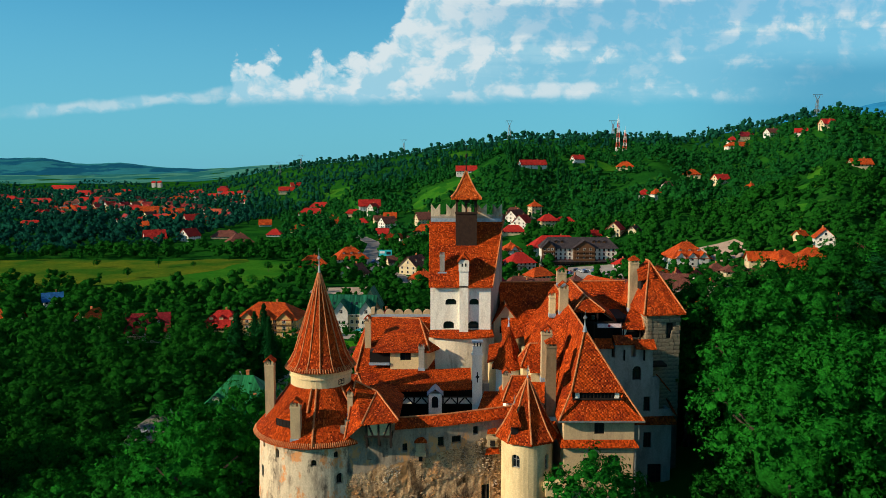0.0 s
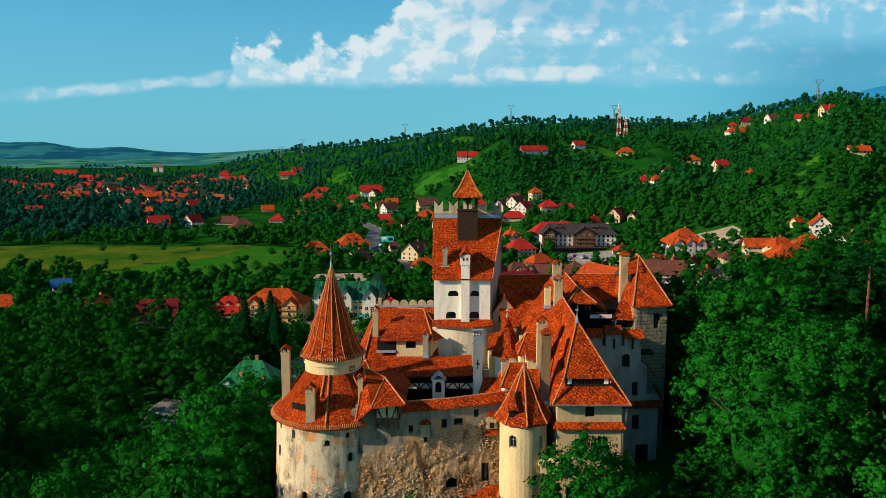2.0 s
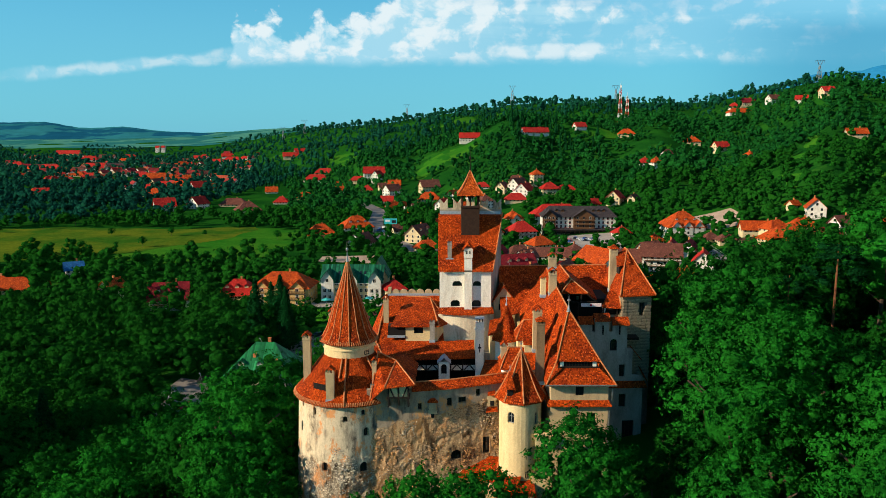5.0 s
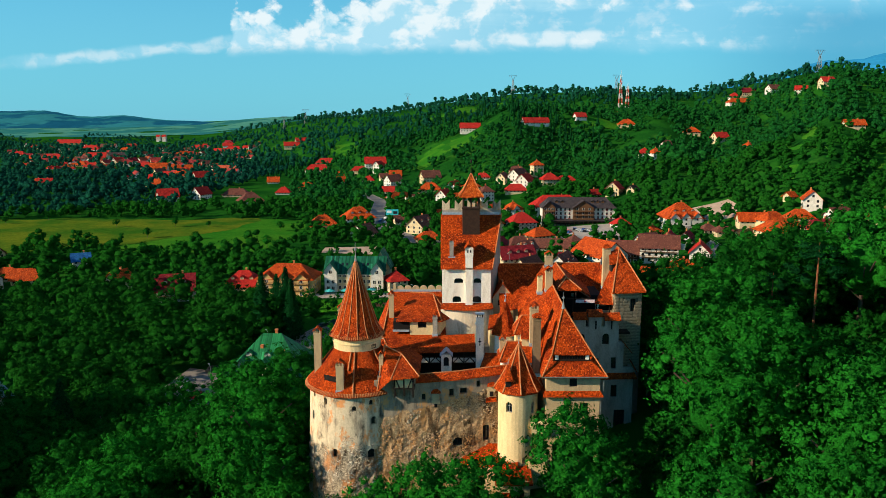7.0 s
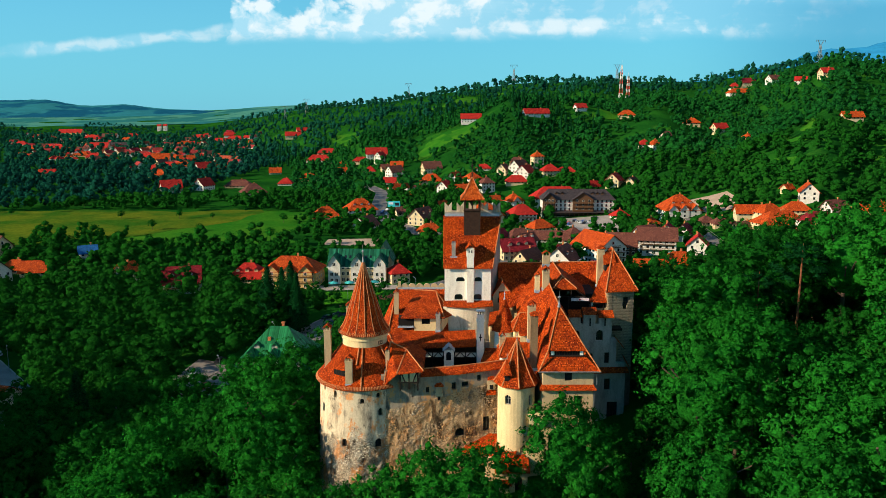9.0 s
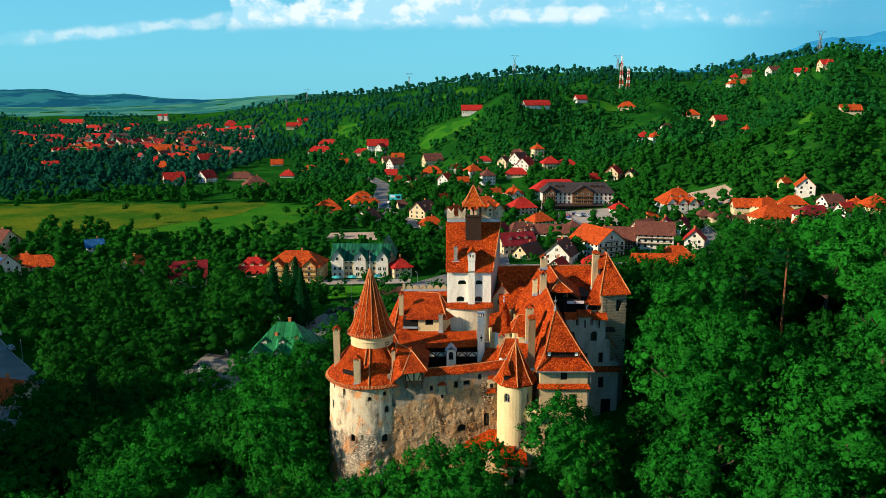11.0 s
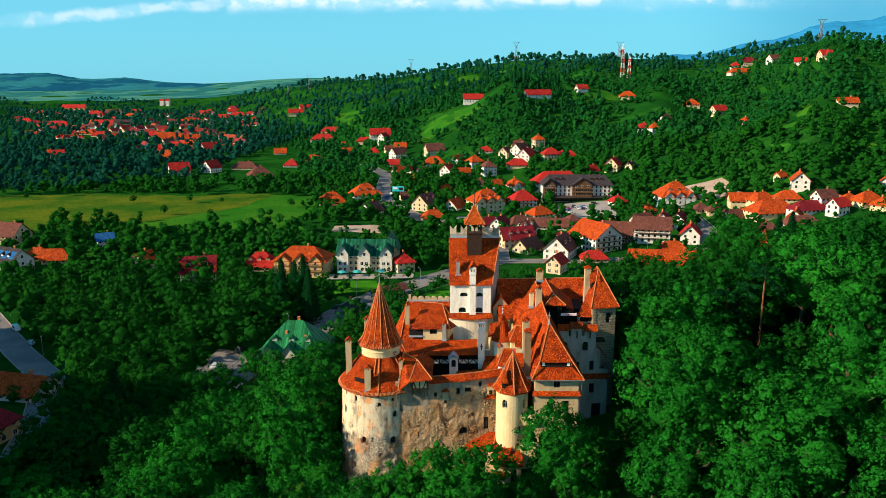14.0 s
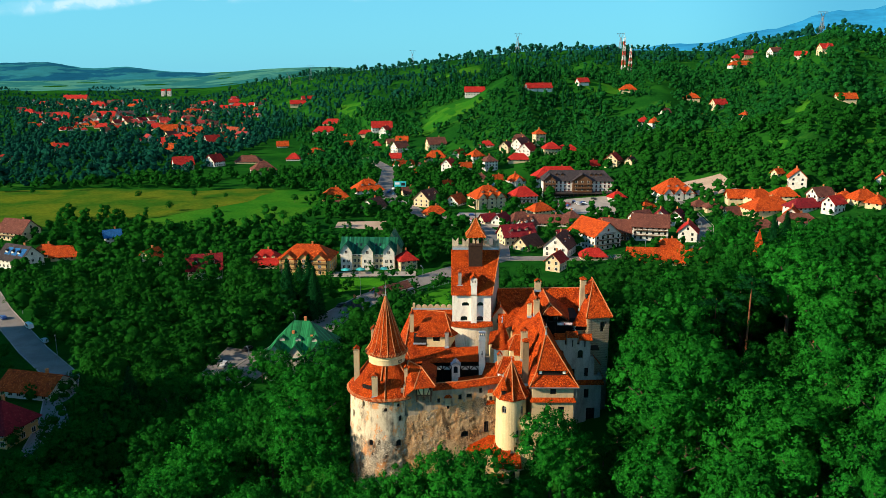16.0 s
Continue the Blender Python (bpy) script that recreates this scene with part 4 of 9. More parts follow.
def house(x, y, rot, w, d, floors=2, roof="o", wall="w", kind="gable", pitch=0.95, extras="", sink=0.0, group="houses of the village"):
    """A village house: body, roof with eaves, chimney, windows; extras: B balcony, D dormers, C cross gable, F half-timber, A arcade, P solar panels."""
    z = float(ground(x, y)) - 0.3 - sink
    wm, wname = WALLS[wall]
    rm, rname = ROOFS[roof]
    PLOTS.append((x, y, max(w, d) * 0.56 + 0.6))
    shape = {"gable": "gabled", "hip": "hipped", "pyramid": "pyramid-roofed"}[kind]
    h = thing("house", f"{wname} {'single-storey' if floors == 1 else 'village'} house with a {rname} {shape} roof", "house", pose(x, y, z, 0, 0, rot), group)
    far = y > 340
    pitch *= 1.0 if kind == "gable" else 0.85
    H, o = floors * 2.7 + 0.4, 0.9
    hw, hd = w / 2, d / 2
    rh = hd * pitch
    bm = add_box(bmesh.new(), -hw, hw, -hd, hd, -2.5, H)
    if kind == "gable":
        for s in (-1, 1):
            add_faces(bm, [(s * hw, -hd, H), (s * hw, hd, H), (s * hw, 0, H + rh)], [(0, 1, 2) if s > 0 else (0, 2, 1)])
    body = part("wall", bm, wm, h)
    e = H - o * pitch
    L = hw + (o if kind == "gable" else o)
    D = hd + o
    if kind == "gable":
        polys = [[(-L, -D, e), (L, -D, e), (L, 0, H + rh), (-L, 0, H + rh)], [(L, D, e), (-L, D, e), (-L, 0, H + rh), (L, 0, H + rh)]]
        ridge = hw
    else:
        k = 0.0 if kind == "pyramid" else max(0.0, hw - hd * 0.9)
        ridge = k
        tip = [(-k, 0, H + rh), (k, 0, H + rh)]
        polys = [[(-L, -D, e), (L, -D, e), tip[1], tip[0]], [(L, D, e), (-L, D, e), tip[0], tip[1]], [(L, -D, e), (L, D, e), tip[1]], [(-L, D, e), (-L, -D, e), tip[0]]]
        if k == 0:
            polys = [[q for i, q in enumerate(p) if q not in p[:i]] for p in polys]
    if "C" in extras:
        g = min(hw * 0.45, 3.0)
        for cx in ((0.0,) if w < 16 else (-hw * 0.62, 0.0, hw * 0.62)):
            top = H + g * pitch * 1.25
            add = [[(cx - g - 0.4, -D - 0.5, e), (cx, -D - 0.5, top), (cx, 0, top), (cx - g - 0.4, 0, e)], [(cx + g + 0.4, -D - 0.5, e), (cx, -D - 0.5, top), (cx, 0, top), (cx + g + 0.4, 0, e)]]
            part("gable_roof", add_slabs(bmesh.new(), add, 0.2), rm, h)
            bb = add_box(bmesh.new(), cx - g, cx + g, -hd - 0.8, -hd + 0.2, -2.0, H)
            add_faces(bb, [(cx - g, -hd - 0.8, H), (cx + g, -hd - 0.8, H), (cx, -hd - 0.8, top - 0.5)], [(0, 1, 2)])
            bay = part("bay", bb, wm, h)
            for q in range(floors):
                house_window(bay, pose(cx, -hd - 0.8, 1.8 + 2.7 * q), far)
    rf = part("roof", add_slabs(bmesh.new(), polys, 0.22), rm, h)
    cb = bmesh.new()
    cx = ridge * 0.4
    add_box(cb, cx - 0.35, cx + 0.35, 0.3, 0.95, H + rh * 0.5, H + rh + 0.9)
    add_box(cb, cx - 0.45, cx + 0.45, 0.2, 1.05, H + rh + 0.9, H + rh + 1.05)
    part("chimney", cb, RIDGE, rf)
    if "D" in extras:
        for cx in np.linspace(-hw * 0.5, hw * 0.5, 2 if w < 16 else 3):
            yy = -hd * 0.55
            zz = H + rh * 0.36
            db = add_box(bmesh.new(), cx - 0.8, cx + 0.8, yy - 0.5, yy + 1.6, zz - 0.3, zz + 1.1)
            dm = part("dormer", db, wm, rf)
            part("dormer_roof", add_slabs(bmesh.new(), [[(cx - 1.1, yy - 0.8, zz + 0.95), (cx, yy - 0.8, zz + 1.9), (cx, yy + 2.2, zz + 1.9), (cx - 1.1, yy + 2.2, zz + 0.95)], [(cx + 1.1, yy - 0.8, zz + 0.95), (cx, yy - 0.8, zz + 1.9), (cx, yy + 2.2, zz + 1.9), (cx + 1.1, yy + 2.2, zz + 0.95)]], 0.15), rm, rf)
    if "P" in extras:
        for i in range(3):
            cx = -hw * 0.6 + i * hw * 0.55
            a, b = -hd * 0.75, -hd * 0.25
            za, zb = e + (D + a) * (H + rh - e) / D + 0.12, e + (D + b) * (H + rh - e) / D + 0.12
            part("solar_panel", add_slabs(bmesh.new(), [[(cx, a, za), (cx + hw * 0.42, a, za), (cx + hw * 0.42, b, zb), (cx, b, zb)]], 0.06), R_BLUE, rf)
    # windows: south front and the two ends
    step = 2.7 if w < 24 else 3.3
    k = max(1, int(w / step))
    for q in range(floors):
        for i in range(k):
            u = (i + 0.5) / k * w - hw
            house_window(body, pose(u, -hd - 0.005, 1.8 + 2.7 * q), far)
        kk = max(1, int(d / 3.4))
        for s in (-1, 1):
            for i in range(kk):
                u = ((i + 0.5) / kk * d - hd)
                house_window(body, pose(s * (hw + 0.005), u, 1.8 + 2.7 * q, 0, 0, 90 * s), far)
    if kind == "gable" and d > 6:
        for s in (-1, 1):
            house_window(body, pose(s * (hw + 0.005), 0, H + rh * 0.35, 0, 0, 90 * s), far)
    if "B" in extras:
        for q in range(1, floors):
            zb = 0.45 + 2.7 * q
            bb = add_box(bmesh.new(), -hw * 0.9, hw * 0.9, -hd - 1.3, -hd, zb - 0.15, zb)
            bal = part("balcony", bb, WOOD, h)
            rb = bmesh.new()
            add_box(rb, -hw * 0.9, hw * 0.9, -hd - 1.32, -hd - 1.24, zb + 0.85, zb + 0.98)
            for i in range(int(w * 0.9 / 0.6) + 1):
                u = -hw * 0.9 + i * 0.6
                add_box(rb, u - 0.04, u + 0.04, -hd - 1.31, -hd - 1.25, zb, zb + 0.9)
            part("railing", rb, WOOD, bal)
    if "E" in extras:
        for q in range(1, floors + 1):
            zb = 0.45 + 2.7 * q
            wide = hd * (0.92 if q < floors else 0.45)
            bal = part("balcony", add_box(bmesh.new(), hw, hw + 1.3, -wide, wide, zb - 0.15, zb), WOOD, h)
            rb = add_box(bmesh.new(), hw + 1.24, hw + 1.32, -wide, wide, zb + 0.85, zb + 0.98)
            for i in range(int(2 * wide / 0.6) + 1):
                add_box(rb, hw + 1.25, hw + 1.31, -wide + i * 0.6 - 0.04, -wide + i * 0.6 + 0.04, zb, zb + 0.9)
            part("railing", rb, WOOD, bal)
    if "F" in extras:
        fb = bmesh.new()
        zt = H - 0.1
        zb = H - 2.7
        for u in np.linspace(-hw, hw, max(3, int(w / 2.2))):
            add_box(fb, u - 0.12, u + 0.12, -hd - 0.06, -hd - 0.002, zb, zt)
        add_box(fb, -hw, hw, -hd - 0.07, -hd - 0.001, zb - 0.15, zb + 0.1)
        for s in (-1, 1):
            for v in np.linspace(-hd, hd, max(3, int(d / 2.2))):
                add_box(fb, s * hw - 0.05, s * hw + 0.05, v - 0.12, v + 0.12, zb, zt)
        part("timber_frame", fb, TIMBER, body)
    if "A" in extras:
        ab = bmesh.new()
        for u in np.linspace(-hw, hw, max(4, int(w / 3))):
            add_box(ab, u - 0.2, u + 0.2, -hd - 3.2, -hd - 2.8, -1, 2.7)
        ar = part("arcade", ab, WOOD, h)
        part("awning", add_slabs(bmesh.new(), [[(-hw, -hd - 3.6, 2.7), (hw, -hd - 3.6, 2.7), (hw, -hd, 4.0), (-hw, -hd, 4.0)]], 0.15), rm, ar)
    return h


def hotel(x, y, rot):
    """The long hotel on the square: white walls, slate roof, a timber gable with balconies and an arcade."""
    z = float(ground(x, y)) - 0.3
    PLOTS.append((x, y, 25))
    h = thing("hotel", "long white hotel with slate roof, timber balconies and arcade", "hotel", pose(x, y, z, 0, 0, rot), "houses of the village")
    hw, hd, H, rh = 25.0, 9.0, 12.3, 6.0
    body = part("wall", add_box(bmesh.new(), -hw, hw, -hd, hd, -2.5, H), W_WHITE, h)
    e, L, D = H - 0.7, hw + 1.0, hd + 1.1
    k = hw - 5.0
    polys = [[(-L, -D, e), (L, -D, e), (k, 0, H + rh), (-k, 0, H + rh)], [(L, D, e), (-L, D, e), (-k, 0, H + rh), (k, 0, H + rh)], [(L, -D, e), (L, D, e), (k, 0, H + rh)], [(-L, D, e), (-L, -D, e), (-k, 0, H + rh)]]
    rf = part("roof", add_slabs(bmesh.new(), polys, 0.25), R_DARK, h)
    for cx in (-15, -11, 10, 13.5, 17):
        dm = part("dormer", add_box(bmesh.new(), cx - 0.9, cx + 0.9, -5.2, -2.6, H + 2.0, H + 3.6), WOOD, rf)
        part("dormer_roof", add_slabs(bmesh.new(), [[(cx - 1.3, -5.6, H + 3.4), (cx, -5.6, H + 4.5), (cx, -1.5, H + 4.5), (cx - 1.3, -1.5, H + 3.4)], [(cx + 1.3, -5.6, H + 3.4), (cx, -5.6, H + 4.5), (cx, -1.5, H + 4.5), (cx + 1.3, -1.5, H + 3.4)]], 0.15), R_DARK, dm)
    # timber bays with gables: the wide one in the middle and one at the west end
    for cx, g, top in ((3.0, 7.0, H + 4.8), (-20.5, 4.2, H + 4.4)):
        bb = add_box(bmesh.new(), cx - g, cx + g, -hd - 2.4, -hd + 0.5, 3.6, H)
        add_faces(bb, [(cx - g, -hd - 2.4, H), (cx + g, -hd - 2.4, H), (cx, -hd - 2.4, top - 0.6)], [(0, 1, 2)])
        bay = part("bay", bb, WOOD, h)
        part("bay_roof", add_slabs(bmesh.new(), [[(cx - g - 0.8, -hd - 3.4, H - 0.6), (cx, -hd - 3.4, top), (cx, -1.5, top), (cx - g - 0.8, -1.5, H - 0.6)], [(cx + g + 0.8, -hd - 3.4, H - 0.6), (cx, -hd - 3.4, top), (cx, -1.5, top), (cx + g + 0.8, -1.5, H - 0.6)]], 0.22), R_DARK, bay)
        for q in range(3):
            zb = 3.9 + 2.7 * q
            part("balcony", add_box(bmesh.new(), cx - g, cx + g, -hd - 3.5, -hd - 2.4, zb - 0.2, zb + 0.95), WOOD, bay)
            for i in range(3):
                house_window(bay, pose(cx + (i - 1) * g * 0.6, -hd - 2.41, zb + 1.75), True)
    for q in range(3):
        for u in (-15.2, -12.2, -9.2, -6.2, 10.5, 13.5, 16.5, 19.5, 22.5):
            house_window(body, pose(u, -hd - 0.005, 5.2 + 2.7 * q), True)
            part("flower_box", add_box(bmesh.new(), u - 0.7, u + 0.7, -hd - 0.35, -hd - 0.02, 4.1 + 2.7 * q, 4.45 + 2.7 * q), R_MAROON, body)
    ar = part("arcade", add_slabs(bmesh.new(), [[(-hw - 0.5, -hd - 4.4, 3.1), (hw + 0.5, -hd - 4.4, 3.1), (hw + 0.5, -hd, 4.1), (-hw - 0.5, -hd, 4.1)]], 0.2), R_DARK, h)
    n = 16
    for i in range(n + 1):
        u = -hw + 2 * hw * i / n
        part("post", add_box(bmesh.new(), u - 0.25, u + 0.25, -hd - 4.2, -hd - 3.7, -1.0, 3.1), TIMBER, ar)
        if i < n:
            bm, w = bmesh.new(), 2 * hw / n
            arc = [(u + w / 2 + w / 2 * math.cos(math.pi * j / 8), 1.5 + 1.4 * math.sin(math.pi * j / 8)) for j in range(9)]
            for (xa, za), (xb, zb) in zip(arc, arc[1:]):
                add_faces(bm, [(xa, -hd - 4.15, za), (xa, -hd - 4.15, 3.15), (xb, -hd - 4.15, 3.15), (xb, -hd - 4.15, zb)], [(0, 1, 2, 3)])
            bmesh.ops.solidify(bm, geom=bm.faces[:], thickness=0.25)
            part("arch", bm, TIMBER, ar)
    part("shopfront", add_box(bmesh.new(), -hw + 0.5, hw - 0.5, -hd - 0.12, -hd - 0.01, 0.0, 3.0), GLASS, body)
    return h


def gabled_inn(x, y, rot):
    """A three-storey inn: ivory walls, green metal roof, three gabled bays in front and a taller wing behind."""
    z = float(ground(x, y)) - 0.3
    PLOTS.append((x, y, 16))
    h = thing("inn", "ivory three-storey inn with a green metal roof and gabled bays", "inn", pose(x, y, z, 0, 0, rot), "houses of the village")
    hw, hd, H, rh = 13.0, 6.5, 8.6, 6.2
    bm = add_box(bmesh.new(), -hw, hw, -hd, hd, -2.5, H)
    for q in (-1, 1):
        add_faces(bm, [(q * hw, -hd, H), (q * hw, hd, H), (q * hw, 0, H + rh)], [(0, 1, 2) if q > 0 else (0, 2, 1)])
    body = part("wall", bm, W_CREAM, h)
    L, D, e = hw + 0.7, hd + 0.8, H - 0.75
    rf = part("roof", add_slabs(bmesh.new(), [[(-L, -D, e), (L, -D, e), (L, 0, H + rh), (-L, 0, H + rh)], [(L, D, e), (-L, D, e), (-L, 0, H + rh), (L, 0, H + rh)]], 0.22), R_GREEN, h)
    part("fascia", add_box(bmesh.new(), -L, L, -D - 0.06, -D - 0.005, e - 0.3, e - 0.02), W_WHITE, rf)
    for cx in (-5.6, -3.6, 3.6, 5.6):
        sk = add_box(bmesh.new(), -0.45, 0.45, -0.7, 0.7, 0.0, 0.1, 0.0, pose(cx, -hd * 0.5, H + rh * 0.5 + 0.02, 43.5))
        part("skylight", sk, GLASS, rf)
    for cx in (-10.2, 0.0, 10.2):
        g, top = 2.7, H + 4.9
        bb = add_box(bmesh.new(), cx - g, cx + g, -hd - 1.6, -hd + 0.3, -1.5, H + 1.0)
        add_faces(bb, [(cx - g, -hd - 1.6, H + 1.0), (cx + g, -hd - 1.6, H + 1.0), (cx, -hd - 1.6, top - 0.25)], [(0, 1, 2)])
        bay = part("bay", bb, W_WHITE, h)
        part("bay_roof", add_slabs(bmesh.new(), [[(cx - g - 0.7, -hd - 2.3, H + 0.2), (cx, -hd - 2.3, top), (cx, -1.2, top), (cx - g - 0.7, -1.2, H + 0.2)], [(cx + g + 0.7, -hd - 2.3, H + 0.2), (cx, -hd - 2.3, top), (cx, -1.2, top), (cx + g + 0.7, -1.2, H + 0.2)]], 0.2), R_GREEN, bay)
        for q in range(3):
            for u in ((-1.1, 1.1) if q < 2 else (0.0,)):
                house_window(bay, pose(cx + u, -hd - 1.605, 1.9 + 2.8 * q + (1.6 if q == 2 else 0)), False)
    for q in range(3):
        for u in (-6.4, -4.2, 4.2, 6.4):
            house_window(body, pose(u, -hd - 0.005, 1.9 + 2.75 * q), False)
    wing = add_box(bmesh.new(), hw - 6.0, hw + 1.5, 1.0, hd + 5.0, -2.5, H + 1.0)
    wx = hw - 2.25
    add_faces(wing, [(hw - 6.0, 1.0, H + 1.0), (hw + 1.5, 1.0, H + 1.0), (wx, 1.0, H + 8.2)], [(0, 1, 2)])
    wg = part("wing", wing, W_CREAM, h)
    part("wing_roof", add_slabs(bmesh.new(), [[(hw - 6.8, 0.3, H + 0.2), (wx, 0.3, H + 8.6), (wx, hd + 5.6, H + 8.6), (hw - 6.8, hd + 5.6, H + 0.2)], [(hw + 2.3, 0.3, H + 0.2), (wx, 0.3, H + 8.6), (wx, hd + 5.6, H + 8.6), (hw + 2.3, hd + 5.6, H + 0.2)]], 0.22), R_GREEN, wg)
    return h


# ---- the village ----
house(-221, 327, -25, 18.1, 12.7, 2, "d", "w", "gable", extras="DP")
house(-253, 384, -20, 18.8, 13.1, 2, "b", "c", "gable", extras="B")
house(-202, 341, 10, 18.2, 9.1, 1, "o", "c", "gable")
house(-192, 369, 30, 8.2, 6.6, 2, "l", "w", "gable")
house(-152, 322, 70, 9.6, 7.7, 2, "o", "c", "gable")
house(-118, 300, 15, 15.3, 12.2, 2, "m", "w", "gable", extras="BD")
house(-93, 318, 0, 17.0, 13.6, 1, "r", "c", "hip", extras="D")
house(-70, 306, -5, 24.3, 15.0, 3, "o", "t", "hip", 0.8, extras="CB")
gabled_inn(-41, 312, -3)
house(-23, 306, 20, 8.3, 8.3, 2, "r", "c", "pyramid")
house(-86, 499, 15, 19.0, 15.2, 1, "o", "t", "hip")
house(-64, 518, 20, 21.1, 16.9, 2, "o", "w", "hip", extras="D")
house(-54, 460, 60, 13.9, 11.1, 1, "b", "w", "gable")
house(-18, 475, 60, 15.7, 12.5, 2, "b", "c", "gable", extras="D")
house(-12, 436, 20, 14.1, 9.9, 1, "o", "c", "hip")
house(2, 477, 60, 12.9, 10.3, 1, "o", "w", "gable")
house(23, 468, 20, 21.3, 17.1, 3, "o", "c", "hip", extras="DC")
house(49, 546, 20, 12.0, 12.0, 3, "o", "w", "pyramid", extras="C")
house(48, 473, 15, 16.6, 13.3, 3, "r", "w", "hip", extras="B")
house(55, 432, 30, 14.2, 9.9, 2, "o", "c", "hip")
house(83, 558, 5, 37.6, 18.8, 2, "r", "w", "hip")
hotel(91, 512, -2)
house(29, 410, 60, 10.7, 8.6, 1, "m", "w", "gable")
house(41, 414, 20, 14.8, 10.3, 1, "b", "g", "hip")
house(57, 406, -8, 23.7, 8.3, 1, "b", "g", "gable")
house(73, 415, 20, 11.2, 11.2, 1, "b", "g", "pyramid")
house(34, 358, 20, 18.0, 10.8, 2, "m", "c", "gable", extras="D")
house(39, 345, 50, 13.7, 9.6, 1, "b", "c", "gable")
house(54, 332, 65, 15.7, 12.6, 2, "b", "w", "gable", extras="D")
house(75, 350, -62, 22.0, 17.0, 3, "o", "w", "gable", 0.75, extras="E")
house(92, 361, -10, 19.7, 11.8, 2, "b", "b", "gable", extras="F")
house(106, 357, -12, 18.6, 11.2, 3, "b", "w", "gable", extras="BF")
house(48, 301, 60, 8.7, 7.0, 2, "r", "c", "gable")
house(69, 322, 0, 12.3, 7.4, 1, "r", "c", "hip")
house(100, 304, -6, 35.0, 10.5, 1, "o", "c", "gable")
house(129, 386, 60, 10.1, 8.1, 2, "m", "w", "gable", extras="F")
house(124, 348, 70, 11.9, 9.5, 2, "r", "w", "gable")
house(146, 455, 5, 22.7, 20.4, 2, "o", "w", "hip", extras="CD")
house(179, 417, -5, 21.3, 8.5, 1, "o", "c", "gable")
house(165, 395, 20, 13.3, 8.0, 1, "b", "c", "gable")
house(182, 389, 10, 25.3, 15.2, 1, "o", "c", "hip")
house(208, 441, 30, 6.3, 5.0, 1, "o", "c", "gable")
house(209, 415, 70, 14.2, 9.9, 2, "o", "w", "gable")
house(208, 382, 20, 11.9, 8.3, 2, "b", "w", "gable")
house(227, 373, 10, 14.0, 11.2, 1, "o", "c", "hip")
house(230, 363, 40, 10.4, 8.3, 1, "o", "c", "hip")
house(247, 391, 60, 7.8, 6.2, 2, "o", "w", "gable")
house(197, 377, 15, 19.6, 9.8, 1, "m", "w", "hip")
house(187, 368, 60, 12.8, 9.0, 1, "o", "w", "gable")
house(186, 359, 0, 18.7, 9.4, 1, "b", "g", "hip")
house(-17, 737, 20, 18.2, 12.8, 2, "b", "c", "gable")
house(-16, 685, 0, 20.2, 14.1, 1, "o", "c", "hip")
house(-3, 621, 60, 11.0, 9.9, 2, "r", "w", "gable")
house(6, 664, 60, 12.5, 10.0, 1, "o", "w", "gable")
house(21, 644, 30, 12.7, 11.5, 2, "o", "w", "hip")
house(32, 615, 20, 10.9, 10.9, 3, "b", "w", "pyramid")
house(11, 617, 20, 9.8, 7.8, 1, "o", "w", "gable")
house(50, 666, 60, 10.0, 9.0, 2, "b", "c", "gable")
house(64, 665, 50, 15.7, 12.5, 2, "b", "w", "gable")
house(68, 647, 60, 15.1, 12.1, 2, "r", "w", "gable")
house(59, 633, 0, 18.8, 11.3, 1, "r", "c", "hip")
house(90, 651, 10, 14.9, 11.9, 2, "r", "c", "hip")
house(105, 656, 10, 18.3, 11.0, 1, "r", "c", "hip")
house(82, 679, 15, 9.6, 9.6, 4, "o", "c", "pyramid")
house(65, 693, 0, 14.7, 8.8, 1, "b", "c", "hip")
house(33, 693, 0, 13.3, 8.0, 1, "r", "w", "hip")
house(131, 575, 60, 11.8, 10.6, 2, "r", "c", "gable", extras="B")
house(143, 566, 50, 7.9, 6.3, 1, "b", "c", "gable")
house(183, 692, 0, 11.0, 8.8, 2, "r", "w", "hip")
house(186, 664, 20, 9.7, 8.7, 2, "o", "w", "hip")
house(211, 722, 30, 9.4, 7.5, 1, "b", "g", "gable")
house(268, 829, 0, 19.5, 11.7, 1, "o", "c", "hip")
house(286, 786, 20, 15.4, 10.8, 2, "r", "c", "gable")
house(265, 757, 10, 10.0, 8.0, 1, "o", "c", "hip")
house(273, 675, 40, 7.2, 6.5, 2, "o", "c", "hip")
house(400, 1039, 5, 32.8, 13.1, 1, "o", "w", "hip")
house(411, 1089, 0, 14.2, 11.4, 1, "r", "w", "hip")
house(423, 1073, 0, 17.6, 12.3, 2, "m", "c", "gable")
house(442, 1032, 20, 17.2, 12.0, 2, "b", "w", "gable")
house(403, 864, -20, 12.6, 8.8, 1, "r", "w", "gable")
house(405, 810, 10, 14.0, 9.8, 2, "r", "c", "gable", extras="C")
house(312, 572, 0, 15.2, 7.6, 1, "o", "c", "gable")
house(206, 865, -5, 18.3, 12.8, 1, "o", "c", "hip")
house(101, 864, 18, 30.8, 10.8, 1, "r", "w", "gable")
house(29, 947, 0, 25.0, 12.5, 2, "r", "w", "gable")
house(154, 875, 20, 13.1, 9.2, 1, "r", "w", "gable")
house(-86, 890, 10, 24.2, 14.5, 2, "r", "w", "gable")
house(-78, 846, 60, 10.4, 9.4, 3, "r", "w", "gable")
house(-181, 1046, 4, 34.1, 17.1, 2, "r", "w", "hip")
house(-188, 1168, 0, 31.3, 15.7, 1, "r", "c", "hip")
